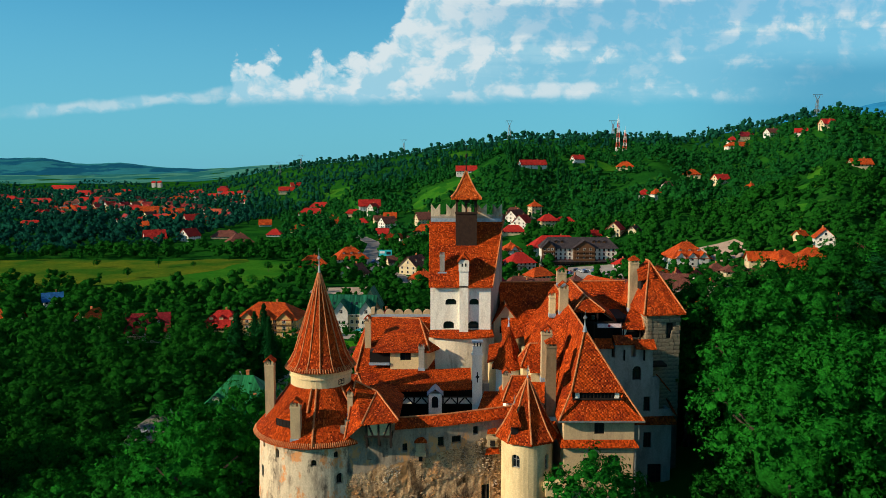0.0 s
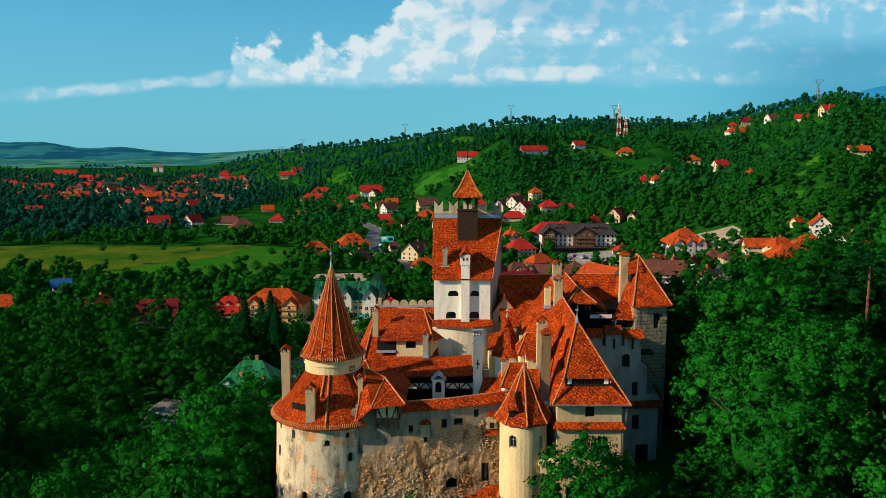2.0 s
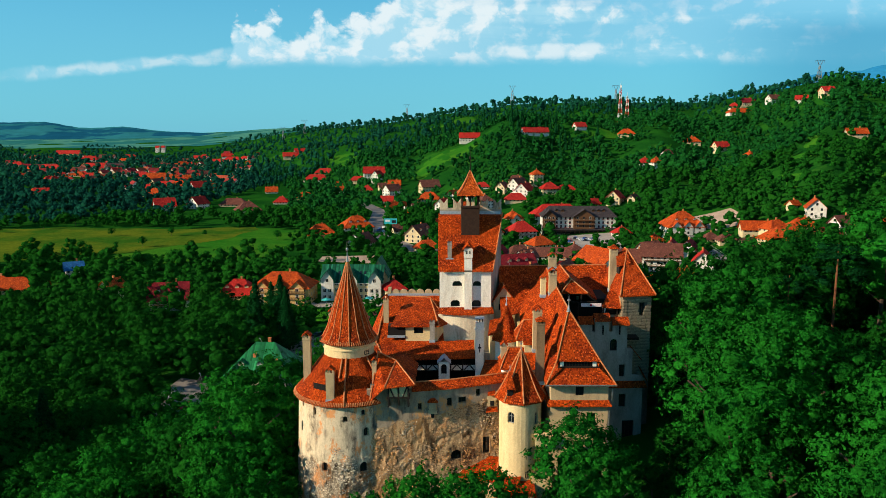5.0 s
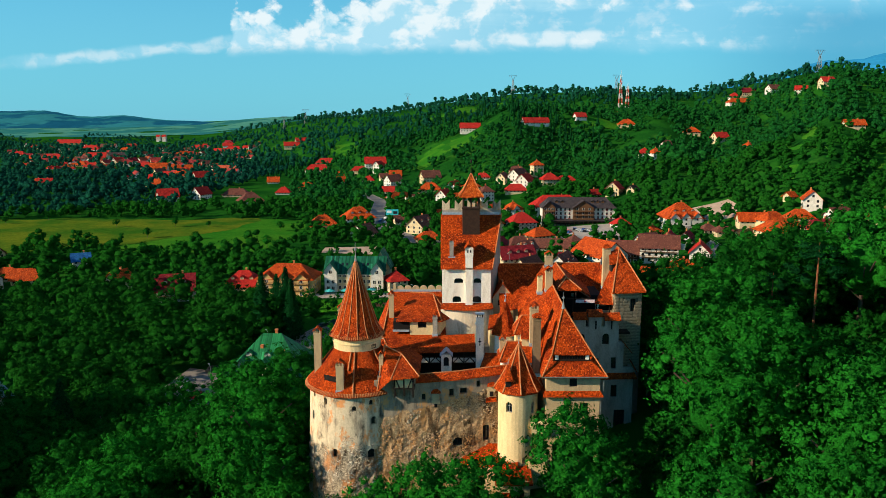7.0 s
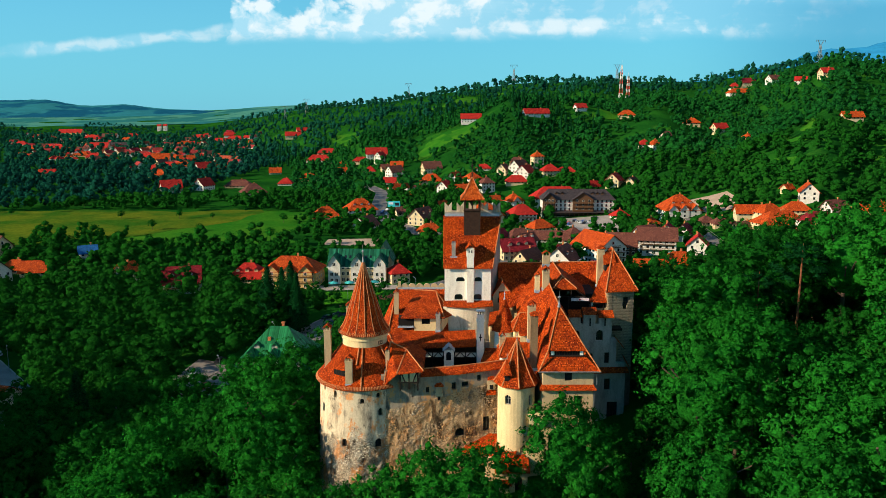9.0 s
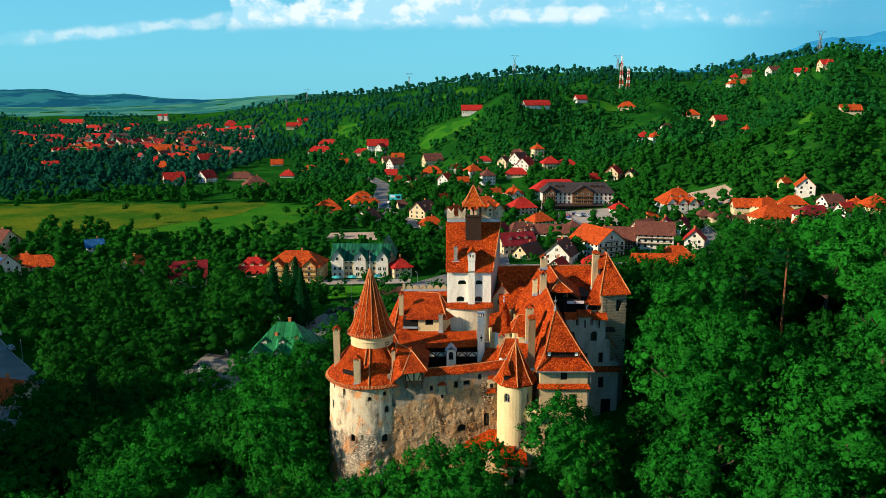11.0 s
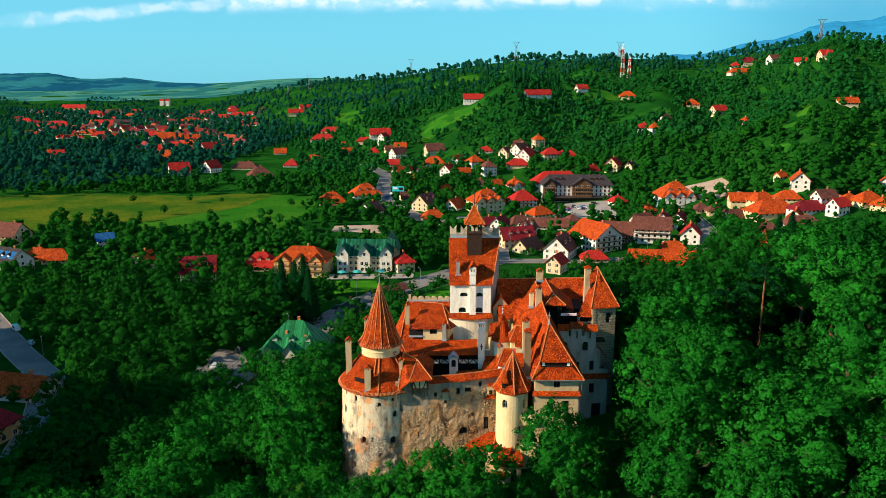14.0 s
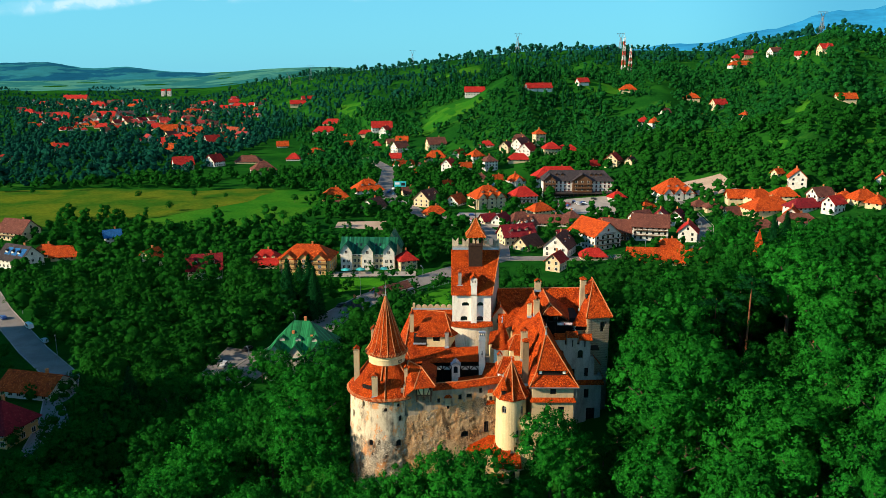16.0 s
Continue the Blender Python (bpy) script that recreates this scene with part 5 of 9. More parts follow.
house(-142, 981, 10, 15.3, 9.2, 1, "o", "c", "hip")
house(-108, 922, 0, 20.6, 10.3, 1, "r", "c", "hip")
house(-55, 790, 0, 12.4, 9.9, 1, "o", "c", "gable")
house(-67, 794, 20, 10.3, 8.2, 1, "b", "c", "gable")
house(-55, 754, 40, 15.3, 12.2, 2, "b", "w", "gable")
house(-49, 682, 40, 12.0, 9.6, 1, "o", "w", "gable")
house(-38, 681, 50, 9.4, 7.5, 1, "o", "w", "gable")
house(-31, 632, 0, 10.0, 8.0, 1, "o", "c", "hip")
house(-149, 787, 0, 19.0, 13.3, 1, "o", "c", "hip")
house(-255, 669, 30, 17.4, 14.0, 2, "r", "w", "gable", extras="B")
house(-232, 693, 60, 14.1, 12.7, 2, "r", "w", "gable")
house(-170, 632, 25, 20.3, 16.3, 2, "b", "w", "hip", extras="B")
house(-205, 716, 0, 24.9, 12.4, 1, "b", "c", "hip")
house(-329, 833, 0, 20.0, 12.0, 1, "o", "c", "gable")
house(-349, 977, 10, 24.3, 14.6, 1, "o", "w", "hip")
house(-362, 959, 0, 24.5, 14.7, 1, "r", "w", "hip")
house(-412, 1067, 10, 24.4, 17.1, 2, "o", "w", "gable")
house(-453, 1126, 0, 22.8, 15.9, 2, "r", "c", "hip")
house(-368, 1048, 20, 19.5, 13.6, 2, "o", "c", "gable")
house(-299, 903, 40, 18.0, 14.4, 2, "r", "w", "gable")
house(-277, 916, 20, 18.5, 12.9, 1, "o", "c", "gable")
house(-414, 1125, 0, 20.9, 14.6, 1, "o", "c", "hip")
house(-369, 927, 0, 15.8, 11.1, 1, "r", "w", "hip")
house(-447, 822, 20, 14.4, 10.1, 2, "r", "w", "gable")
house(-481, 870, 0, 12.0, 8.4, 1, "o", "c", "hip")
house(-461, 734, 0, 16.6, 10.0, 1, "r", "w", "hip")
house(-1052, 2115, 0, 65.3, 19.6, 3, "r", "t", "gable")
house(-756, 1440, 0, 43.2, 17.3, 1, "r", "w", "hip")
house(-675, 1352, 0, 29.4, 11.8, 1, "o", "w", "hip")
house(-659, 1420, 0, 35.5, 17.7, 2, "r", "c", "gable")
house(-638, 1454, 2, 48.0, 14.4, 2, "d", "w", "gable")
house(-598, 1218, 0, 26.6, 13.3, 1, "o", "c", "hip")
house(-553, 1170, 0, 27.6, 13.8, 1, "r", "c", "hip")
house(-512, 1126, 10, 21.3, 10.6, 1, "r", "c", "hip")
house(-839, 1783, 0, 44.2, 22.1, 2, "r", "w", "hip")
house(-849, 1900, 0, 37.6, 18.8, 2, "b", "w", "gable")
house(-988, 1811, 0, 31.6, 15.8, 1, "r", "w", "hip")
house(-874, 1536, 0, 30.7, 15.3, 1, "r", "w", "hip")
house(-784, 1845, 0, 24.4, 12.2, 1, "o", "w", "hip")
house(-950, 2506, 0, 12.3, 11.1, 6, "r", "w", "gable")
house(-925, 2490, 0, 12.2, 11.0, 6, "r", "w", "gable")
house(-618, 1874, 0, 30.9, 15.4, 2, "r", "w", "hip")
house(-543, 1606, 0, 26.6, 13.3, 1, "r", "w", "hip")
house(-523, 1741, 0, 40.3, 16.1, 1, "r", "c", "hip")
house(-493, 1751, 0, 37.6, 15.0, 1, "r", "c", "hip")
house(-454, 1729, 0, 31.4, 12.6, 1, "r", "w", "hip")
house(-556, 1564, 0, 28.6, 11.4, 1, "o", "c", "hip")
house(-306, 1491, 10, 29.9, 14.9, 2, "r", "c", "gable")
house(-288, 1502, 20, 24.8, 12.4, 1, "r", "c", "gable")
house(153, 423, 10, 8.9, 7.1, 1, "b", "c", "hip")
house(124, 436, 30, 9.4, 7.5, 1, "o", "c", "hip")
house(114, 478, 20, 9.9, 7.9, 1, "r", "w", "hip")
house(21, 412, 30, 9.0, 7.2, 1, "m", "c", "gable")
house(42, 384, 40, 10.5, 7.4, 2, "b", "w", "gable", extras="D")
house(63, 364, 20, 13.0, 7.8, 1, "m", "w", "gable")
house(89, 389, 0, 15.8, 9.5, 1, "m", "g", "hip")
house(109, 390, 30, 11.8, 8.3, 2, "b", "w", "gable", extras="F")
house(120, 387, 70, 11.7, 9.4, 2, "m", "w", "gable")
house(109, 329, 0, 13.1, 7.9, 1, "o", "c", "hip")
house(159, 414, 0, 9.8, 7.9, 1, "b", "c", "hip")
house(185, 411, 20, 14.5, 10.2, 1, "o", "c", "hip")
house(196, 401, -10, 13.9, 9.7, 1, "o", "c", "hip")
house(208, 366, 30, 9.6, 7.7, 2, "r", "w", "gable")
house(220, 379, 10, 9.3, 7.4, 1, "o", "c", "hip")
house(165, 356, 0, 14.6, 8.8, 1, "b", "w", "hip")
house(-33, 517, 20, 9.9, 7.9, 1, "b", "c", "gable")
house(-5, 555, 40, 9.2, 7.4, 1, "o", "w", "gable")
house(-218, 347, 0, 13.2, 9.3, 1, "o", "c", "hip")
house(-266, 397, 30, 10.5, 8.4, 1, "b", "w", "gable")
house(-76, 462, 10, 9.0, 7.2, 1, "b", "w", "gable")
house(36, 566, 30, 8.4, 7.5, 2, "o", "w", "gable")
house(23, 580, 0, 10.3, 8.2, 1, "b", "c", "hip")
house(115, 582, 30, 9.7, 7.7, 1, "r", "w", "gable")
house(-27, 659, 30, 8.2, 6.5, 1, "b", "w", "gable")
house(-58, 727, 0, 11.3, 9.1, 1, "r", "w", "gable")
house(-86, 810, 0, 12.6, 10.1, 1, "r", "w", "hip")
house(-123, 871, 20, 12.3, 9.8, 1, "o", "w", "gable")
house(-164, 739, 0, 14.1, 11.3, 1, "r", "w", "hip")
house(-204, 871, 10, 13.3, 10.6, 1, "o", "w", "gable")
house(-351, 882, 10, 7.0, 4.5, 2, "r", "w", "hip")
house(-321, 1025, 60, 10.2, 6.1, 1, "o", "c", "gable")
house(-406, 1146, 25, 13.3, 8.0, 1, "r", "w", "gable")
house(-364, 1033, 0, 14.0, 8.4, 2, "r", "w", "hip")
house(-343, 1203, 25, 12.2, 7.3, 1, "r", "w", "hip")
house(-469, 1203, 0, 16.2, 9.7, 2, "r", "w", "hip")
house(-426, 1229, 25, 13.3, 8.0, 1, "o", "w", "gable")
house(-320, 911, 25, 8.1, 4.8, 1, "r", "w", "hip")
house(-269, 911, 25, 8.7, 5.2, 1, "r", "w", "gable")
house(-422, 1203, 0, 16.2, 9.7, 2, "r", "c", "hip")
house(-433, 1132, 10, 7.9, 4.7, 1, "o", "c", "gable")
house(-391, 1179, 0, 15.9, 9.5, 1, "r", "w", "hip")
house(-399, 935, 60, 9.4, 5.6, 1, "r", "w", "gable")
house(-367, 1060, 0, 9.0, 5.4, 1, "r", "w", "gable")
house(-929, 1783, 10, 18.2, 10.9, 1, "o", "w", "hip")
house(-827, 1996, 25, 12.8, 7.7, 1, "r", "c", "gable")
house(-563, 1123, 10, 7.9, 4.7, 1, "r", "w", "hip")
house(-588, 1126, 60, 12.1, 7.3, 1, "r", "w", "hip")
house(-546, 1231, 60, 12.2, 7.3, 1, "r", "w", "gable")
house(-885, 1885, 10, 23.2, 13.9, 2, "o", "c", "gable")
house(-963, 1838, 25, 13.7, 8.2, 1, "r", "w", "hip")
house(-629, 1437, 25, 17.5, 10.5, 2, "r", "w", "hip")
house(-599, 1254, 0, 14.8, 8.9, 1, "r", "w", "gable")
house(-521, 1148, 25, 14.2, 8.5, 1, "o", "w", "gable")
house(-557, 1254, 10, 11.6, 7.0, 1, "r", "c", "gable")
house(-745, 1561, 60, 17.8, 10.7, 1, "o", "c", "hip")
house(-570, 1300, 60, 17.1, 10.2, 2, "r", "w", "gable")
house(-625, 1207, 60, 12.9, 7.8, 1, "r", "w", "gable")
house(-754, 1691, 25, 14.5, 8.7, 1, "r", "c", "gable")
house(-595, 1168, 10, 10.9, 6.5, 1, "o", "w", "hip")
house(-624, 1216, 0, 13.3, 8.0, 1, "r", "c", "gable")
house(-652, 1323, 10, 15.3, 9.2, 1, "r", "w", "hip")
house(-866, 1926, 10, 19.0, 11.4, 2, "r", "w", "gable")
house(-554, 1181, 25, 12.0, 7.2, 1, "r", "w", "hip")
house(-812, 1966, 25, 15.4, 9.2, 1, "r", "w", "gable")
house(-831, 1999, 10, 24.2, 14.5, 2, "r", "c", "gable")
house(-602, 1857, 0, 18.4, 11.0, 1, "r", "w", "hip")
house(-613, 1923, 10, 21.8, 13.1, 1, "r", "w", "hip")
house(-519, 1793, 10, 21.7, 13.0, 2, "r", "w", "gable")
house(-429, 1735, 60, 16.8, 10.1, 1, "r", "w", "hip")
house(-553, 1587, 25, 15.9, 9.5, 2, "o", "c", "gable")
house(-422, 1527, 60, 16.1, 9.7, 1, "r", "c", "hip")
house(-416, 1599, 10, 13.4, 8.0, 2, "o", "w", "gable")
house(-428, 1645, 25, 11.7, 7.0, 1, "r", "w", "hip")
house(-535, 1699, 60, 19.3, 11.6, 1, "r", "w", "hip")
house(-525, 1831, 25, 22.1, 13.2, 1, "r", "c", "hip")
house(-694, 1336, 10, 17.5, 10.5, 2, "r", "c", "hip")
house(-665, 1181, 10, 14.6, 8.8, 1, "r", "w", "gable")
house(-597, 1127, 60, 13.1, 7.8, 1, "r", "w", "hip")
house(-680, 1191, 25, 9.5, 5.7, 2, "o", "w", "gable")
house(-778, 1414, 0, 18.7, 11.2, 1, "o", "c", "gable")
house(-639, 1136, 25, 9.9, 6.0, 2, "o", "c", "hip")


# ---- larger houses of their own kind ----
villa = house(-49, 182, -4, 20.5, 17.0, 3, "j", "g", "hip", 1.15, "CD", 0.0)
villa["label"] = "large villa with a steep green metal hipped roof"
house(-129, 170, -14, 18.0, 12.0, 1, "o", "w", "gable", 0.6)
house(-121, 139, -14, 11.0, 11.0, 2, "m", "t", "pyramid", 1.2)
house(-143, 150, -14, 12.0, 8.0, 1, "d", "w", "gable", 0.5)
for cx_, cy_ in ((-5.5, 1.0), (-2.0, -3.0), (5.5, 2.0), (4.0, -3.5)):
    vc = add_box(bmesh.new(), cx_ - 0.4, cx_ + 0.4, cy_ - 0.4, cy_ + 0.4, 9.0, 15.4 - 0.5 * abs(cx_))
    part("chimney", vc, RIDGE, villa)


def far_house(x, y, rot, w, d, H, roof_mat, name):
    """A house far down the valley: walls and a gabled roof."""
    h = thing("house", f"small distant house with a {name} gabled roof", "house", pose(x, y, float(ground(x, y)) - 0.3, 0, 0, rot), "houses down the valley")
    hw, hd = w / 2, d / 2
    bm = add_box(bmesh.new(), -hw, hw, -hd, hd, -1.5, H)
    for s in (-1, 1):
        add_faces(bm, [(s * hw, -hd, H), (s * hw, hd, H), (s * hw, 0, H + hd * 0.9)], [(0, 1, 2) if s > 0 else (0, 2, 1)])
    part("wall", bm, W_WHITE if random.random() < 0.7 else W_CREAM, h)
    L, D, e = hw + 0.8, hd + 0.8, H - 0.7
    part("roof", add_slabs(bmesh.new(), [[(-L, -D, e), (L, -D, e), (L, 0, H + hd * 0.9), (-L, 0, H + hd * 0.9)], [(L, D, e), (-L, D, e), (-L, 0, H + hd * 0.9), (L, 0, H + hd * 0.9)]], 0.25), roof_mat, h)
    PLOTS.append((x, y, max(w, d) * 0.55))


# roof reds and oranges dulled in the colour to imitate valley haze
R_RED_HAZE = tile_material("hazed_red_roof", (0.27, 0.034, 0.030), (0.19, 0.024, 0.022), (0.31, 0.055, 0.045), 0.4, 0.3, vary=(0.8, 1.1))
R_ORANGE_HAZE = tile_material("hazed_orange_roof", (0.32, 0.062, 0.028), (0.21, 0.040, 0.020), (0.37, 0.09, 0.045), 0.4, 0.3, vary=(0.8, 1.1))
random.seed(12)
for ax, ay, bx, by, spread, count in ((-280, 930, -640, 1490, 55, 48), (-640, 1490, -950, 2000, 90, 34), (-500, 1100, -790, 1450, 60, 18), (-420, 1350, -600, 1850, 60, 20)):
    for i in range(count):
        f = random.random()
        name, mt_ = random.choice((("hazy red", R_RED_HAZE), ("hazy red", R_RED_HAZE), ("hazy orange", R_ORANGE_HAZE), ("maroon", R_MAROON), ("brown", R_BROWN)))
        far_house(ax + (bx - ax) * f + random.gauss(0, spread), ay + (by - ay) * f + random.gauss(0, spread), random.uniform(0, 180), random.uniform(11, 20), random.uniform(8, 11), random.choice((3.2, 5.6, 5.6)), mt_, name)


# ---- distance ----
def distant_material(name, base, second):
    """Far land as a plain backdrop: haze of miles of air put into a glowing colour."""
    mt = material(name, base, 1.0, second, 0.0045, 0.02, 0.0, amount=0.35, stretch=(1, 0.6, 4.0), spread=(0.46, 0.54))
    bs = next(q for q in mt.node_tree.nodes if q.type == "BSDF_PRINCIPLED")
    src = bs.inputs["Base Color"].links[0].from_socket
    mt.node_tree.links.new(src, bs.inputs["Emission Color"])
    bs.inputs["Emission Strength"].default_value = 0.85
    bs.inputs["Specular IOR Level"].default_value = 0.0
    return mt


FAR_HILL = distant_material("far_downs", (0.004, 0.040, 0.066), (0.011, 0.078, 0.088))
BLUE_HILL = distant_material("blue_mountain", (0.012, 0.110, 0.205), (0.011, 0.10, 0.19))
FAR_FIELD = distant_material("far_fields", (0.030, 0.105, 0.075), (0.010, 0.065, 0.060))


def far_range(name, mat, label, b0, b1, r, height, base, deep=300):
    """A range of hills on the horizon between two bearings."""
    bs, rs = np.linspace(b0, b1, 90), np.linspace(0, 1, 8)
    bb, rr = np.meshgrid(bs, rs, indexing="ij")
    f = (bb - b0) / (b1 - b0)
    crest = np.array([[height(q) for q in row] for row in f])
    wob = np.sin(bb * 1.3) * 0.03 + np.sin(bb * 7.7 + 1) * 0.008
    zz = base + crest * (1 + wob) * np.sin(rr * math.pi / 2)
    d = r + deep * rr
    xs, ys = d * np.sin(np.radians(bb)), d * np.cos(np.radians(bb))
    me = grid_mesh(name, xs, ys, zz if base < 1 else ground(xs, ys) + base, mat)
    if me.polygons[0].normal.z < 0:
        me.flip_normals()
    tagged(new(name, me), label, "hills", kind="structure")


DOWNS = ((-48, -33, -30, -27.5, -25.6, -24.4, -22.8, -21, -19.8, -18, -16, -12.5), (140, 125, 127, 123, 100, 97, 100, 86, 76, 67, 61, 58))
far_range("backdrop_downs", FAR_HILL, "low hazy blue-green downs along the horizon", -48, -12.5, 3900, lambda f: np.interp(-48 + 35.5 * f, *DOWNS), 0, 750)
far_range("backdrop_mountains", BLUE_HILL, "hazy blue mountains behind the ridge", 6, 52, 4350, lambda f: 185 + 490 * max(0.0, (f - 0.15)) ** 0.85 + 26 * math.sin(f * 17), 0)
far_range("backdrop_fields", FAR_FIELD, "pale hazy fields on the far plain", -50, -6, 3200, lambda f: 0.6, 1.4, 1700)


# ---- masts, pylons and street furniture ----
MAST_RED = material("mast_red", (0.55, 0.05, 0.03), 0.6, None, 1, 6, 0.1)
MAST_WHITE = material("mast_white", (0.75, 0.73, 0.70), 0.6, None, 1, 6, 0.1)
STEEL = material("galvanised_steel", (0.20, 0.24, 0.26), 0.6, None, 1, 6, 0.1, metal=0.4)


def mast(x, y, h, label):
    t = thing("radio_mast", label, "mast", pose(x, y, float(ground(x, y)) - 0.5), "radio masts")
    k = 8
    for i in range(k):
        z0, z1 = h * i / k, h * (i + 1) / k
        w0, w1 = 2.9 - 2.1 * i / k, 2.9 - 2.1 * (i + 1) / k
        bm = bmesh.new()
        c = [(-1, -1), (1, -1), (1, 1), (-1, 1)]
        for (a, b), (a2, b2) in zip(c, c[1:] + c[:1]):
            add_beam(bm, (a * w0, b * w0, z0), (a * w1, b * w1, z1), 0.35, 0.35)
            add_beam(bm, (a * w0, b * w0, z0), (a2 * w1, b2 * w1, z1), 0.25, 0.25)
            add_beam(bm, (a * w1, b * w1, z1), (a2 * w1, b2 * w1, z1), 0.25, 0.25)
        part("mast_section", bm, MAST_WHITE if i % 2 else MAST_RED, t)
    for i in range(4):
        d = bmesh.new()
        add_lathe(d, 1.1 * (-1) ** i, -0.9, [(0.1, h * 0.7 + i * 3.0), (0.8, h * 0.7 + i * 3 + 0.3), (0.8, h * 0.7 + i * 3 + 1.3), (0.1, h * 0.7 + i * 3 + 1.6)], 10)
        part("antenna", d, MAST_WHITE, t)
    part("antenna", add_beam(bmesh.new(), (0, 0, h), (0, 0, h + 6), 0.25, 0.25), MAST_WHITE, t)


mast(248, 1087, 53, "tall red and white lattice radio mast on the hill")
mast(257, 1083, 35, "shorter red and white lattice radio mast beside another")


def pylon(x, y, h, turn=0):
    t = thing("power_pylon", "grey steel lattice power pylon on the ridge", "pylon", pose(x, y, float(ground(x, y)) - 1, 0, 0, turn), "power pylons")
    bm = bmesh.new()
    for a in (-1, 1):
        for b in (-1, 1):
            add_beam(bm, (a * 3, b * 3, 0), (a * 0.8, b * 0.8, h * 0.75), 0.5, 0.5)
            add_beam(bm, (a * 0.8, b * 0.8, h * 0.75), (a * 4.5, 0, h * 0.97), 0.4, 0.4)
        for i in range(4):
            f0, f1 = i / 4, (i + 1) / 4
            w0, w1 = 3 - 2.2 * f0, 3 - 2.2 * f1
            add_beam(bm, (-a * w0, a * w0, h * 0.75 * f0), (a * w1, a * w1, h * 0.75 * f1), 0.35, 0.35)
            add_beam(bm, (a * w0, a * w0, h * 0.75 * f0), (a * w1, -a * w1, h * 0.75 * f1), 0.35, 0.35)
    part("tower", bm, STEEL, t)
    part("cross_arm", add_beam(bmesh.new(), (-7.5, 0, h * 0.97), (7.5, 0, h * 0.97), 0.5, 0.5), STEEL, t)
    for a in (-7, 0, 7):
        part("insulator", add_beam(bmesh.new(), (a, 0, h * 0.97), (a, 0, h * 0.97 - 3), 0.3, 0.3), STEEL, t)


for px_, py_, h_ in ((-385, 1800, 34), (-330, 1780, 34), (-90, 1760, 36), (128, 1480, 38), (310, 1400, 36), (527, 1085, 32)):
    pylon(px_, py_, h_, 10)

CAR_COLOURS = [material(f"car_paint_{n_}", c_, 0.35, c_, 1, 6, 0.0) for n_, c_ in (("white", (0.75, 0.75, 0.75)), ("black", (0.015, 0.016, 0.02)), ("red", (0.45, 0.02, 0.02)), ("silver", (0.42, 0.43, 0.45)), ("blue", (0.03, 0.08, 0.25)))]
TYRE = material("tyre", (0.015, 0.015, 0.015), 0.9, None, 3, 10, 0.1)
CAR_NAMES = ["white", "black", "red", "silver", "blue"]


def car(x, y, turn, colour, van=False):
    t = thing("van" if van else "car", f"parked {CAR_NAMES[colour]} {'van' if van else 'car'} on the asphalt", "van" if van else "car", pose(x, y, float(ground(x, y)) + 0.24, 0, 0, turn), "parked vehicles")
    L, W, H = (5.2, 1.95, 2.0) if van else (4.3, 1.75, 1.45)
    bm = bmesh.new()
    prof = [(-L / 2, 0.3), (-L / 2, 0.75), (-L / 2 + 0.7, 0.9), (-L / 2 + (0.9 if van else 1.3), H), (L / 2 - (0.1 if van else 0.9), H), (L / 2, 0.9), (L / 2, 0.3)]
    k = len(prof)
    add_faces(bm, [(a, -W / 2 + (0.12 if z > 1 else 0), z) for a, z in prof] + [(a, W / 2 - (0.12 if z > 1 else 0), z) for a, z in prof], [tuple(range(k - 1, -1, -1)), tuple(range(k, 2 * k))] + [(i, (i + 1) % k, (i + 1) % k + k, i + k) for i in range(k)])
    bmesh.ops.recalc_face_normals(bm, faces=bm.faces[:])
    part("body", bm, CAR_COLOURS[colour], t)
    g = bmesh.new()
    add_box(g, -L / 2 + 1.25, L / 2 - 0.75, -W / 2 - 0.0, W / 2 + 0.0, 0.95, H - 0.15, 0.06)
    add_box(g, -L / 2 + 0.95, -L / 2 + 1.2, -W / 2 + 0.2, W / 2 - 0.2, 0.98, H - 0.2)
    part("windows", g, GLASS, t)
    for a in (-L * 0.32, L * 0.32):
        for b in (-W / 2, W / 2):
            w = bmesh.new()
            bmesh.ops.create_cone(w, cap_ends=True, segments=12, radius1=0.33, radius2=0.33, depth=0.22, matrix=Matrix.Translation((a, b, 0.33)) @ Matrix.Rotation(math.pi / 2, 4, "X"))
            part("wheel", w, TYRE, t)


for x_, y_, a_, c_, v_ in ((-46, 247, 45, 1, 0), (-60, 222, 60, 0, 1), (20, 318, 45, 0, 1), (-165, 231, -45, 0, 1), (-150, 214, -48, 3, 0), (-182, 243, -45, 4, 0), (-72, 200, 70, 1, 0), (-76, 186, 80, 3, 0), (-70, 178, 75, 2, 0), (8, 302, 40, 3, 0), (-34, 268, 45, 4, 0)):
    car(x_, y_, a_, c_, bool(v_))
rng_c = random.Random(3)
for i_ in range(16):
    car(70 + rng_c.uniform(0, 34), 440 + rng_c.uniform(4, 44), rng_c.uniform(0, 180), rng_c.randrange(5))
for i_ in range(8):
    car(4 + rng_c.uniform(0, 24), 406 + rng_c.uniform(4, 32), rng_c.uniform(0, 180), rng_c.randrange(5))
for i_ in range(5):
    car(-48 + rng_c.uniform(-4, 4), 508 + i_ * 9, 80, rng_c.randrange(5))


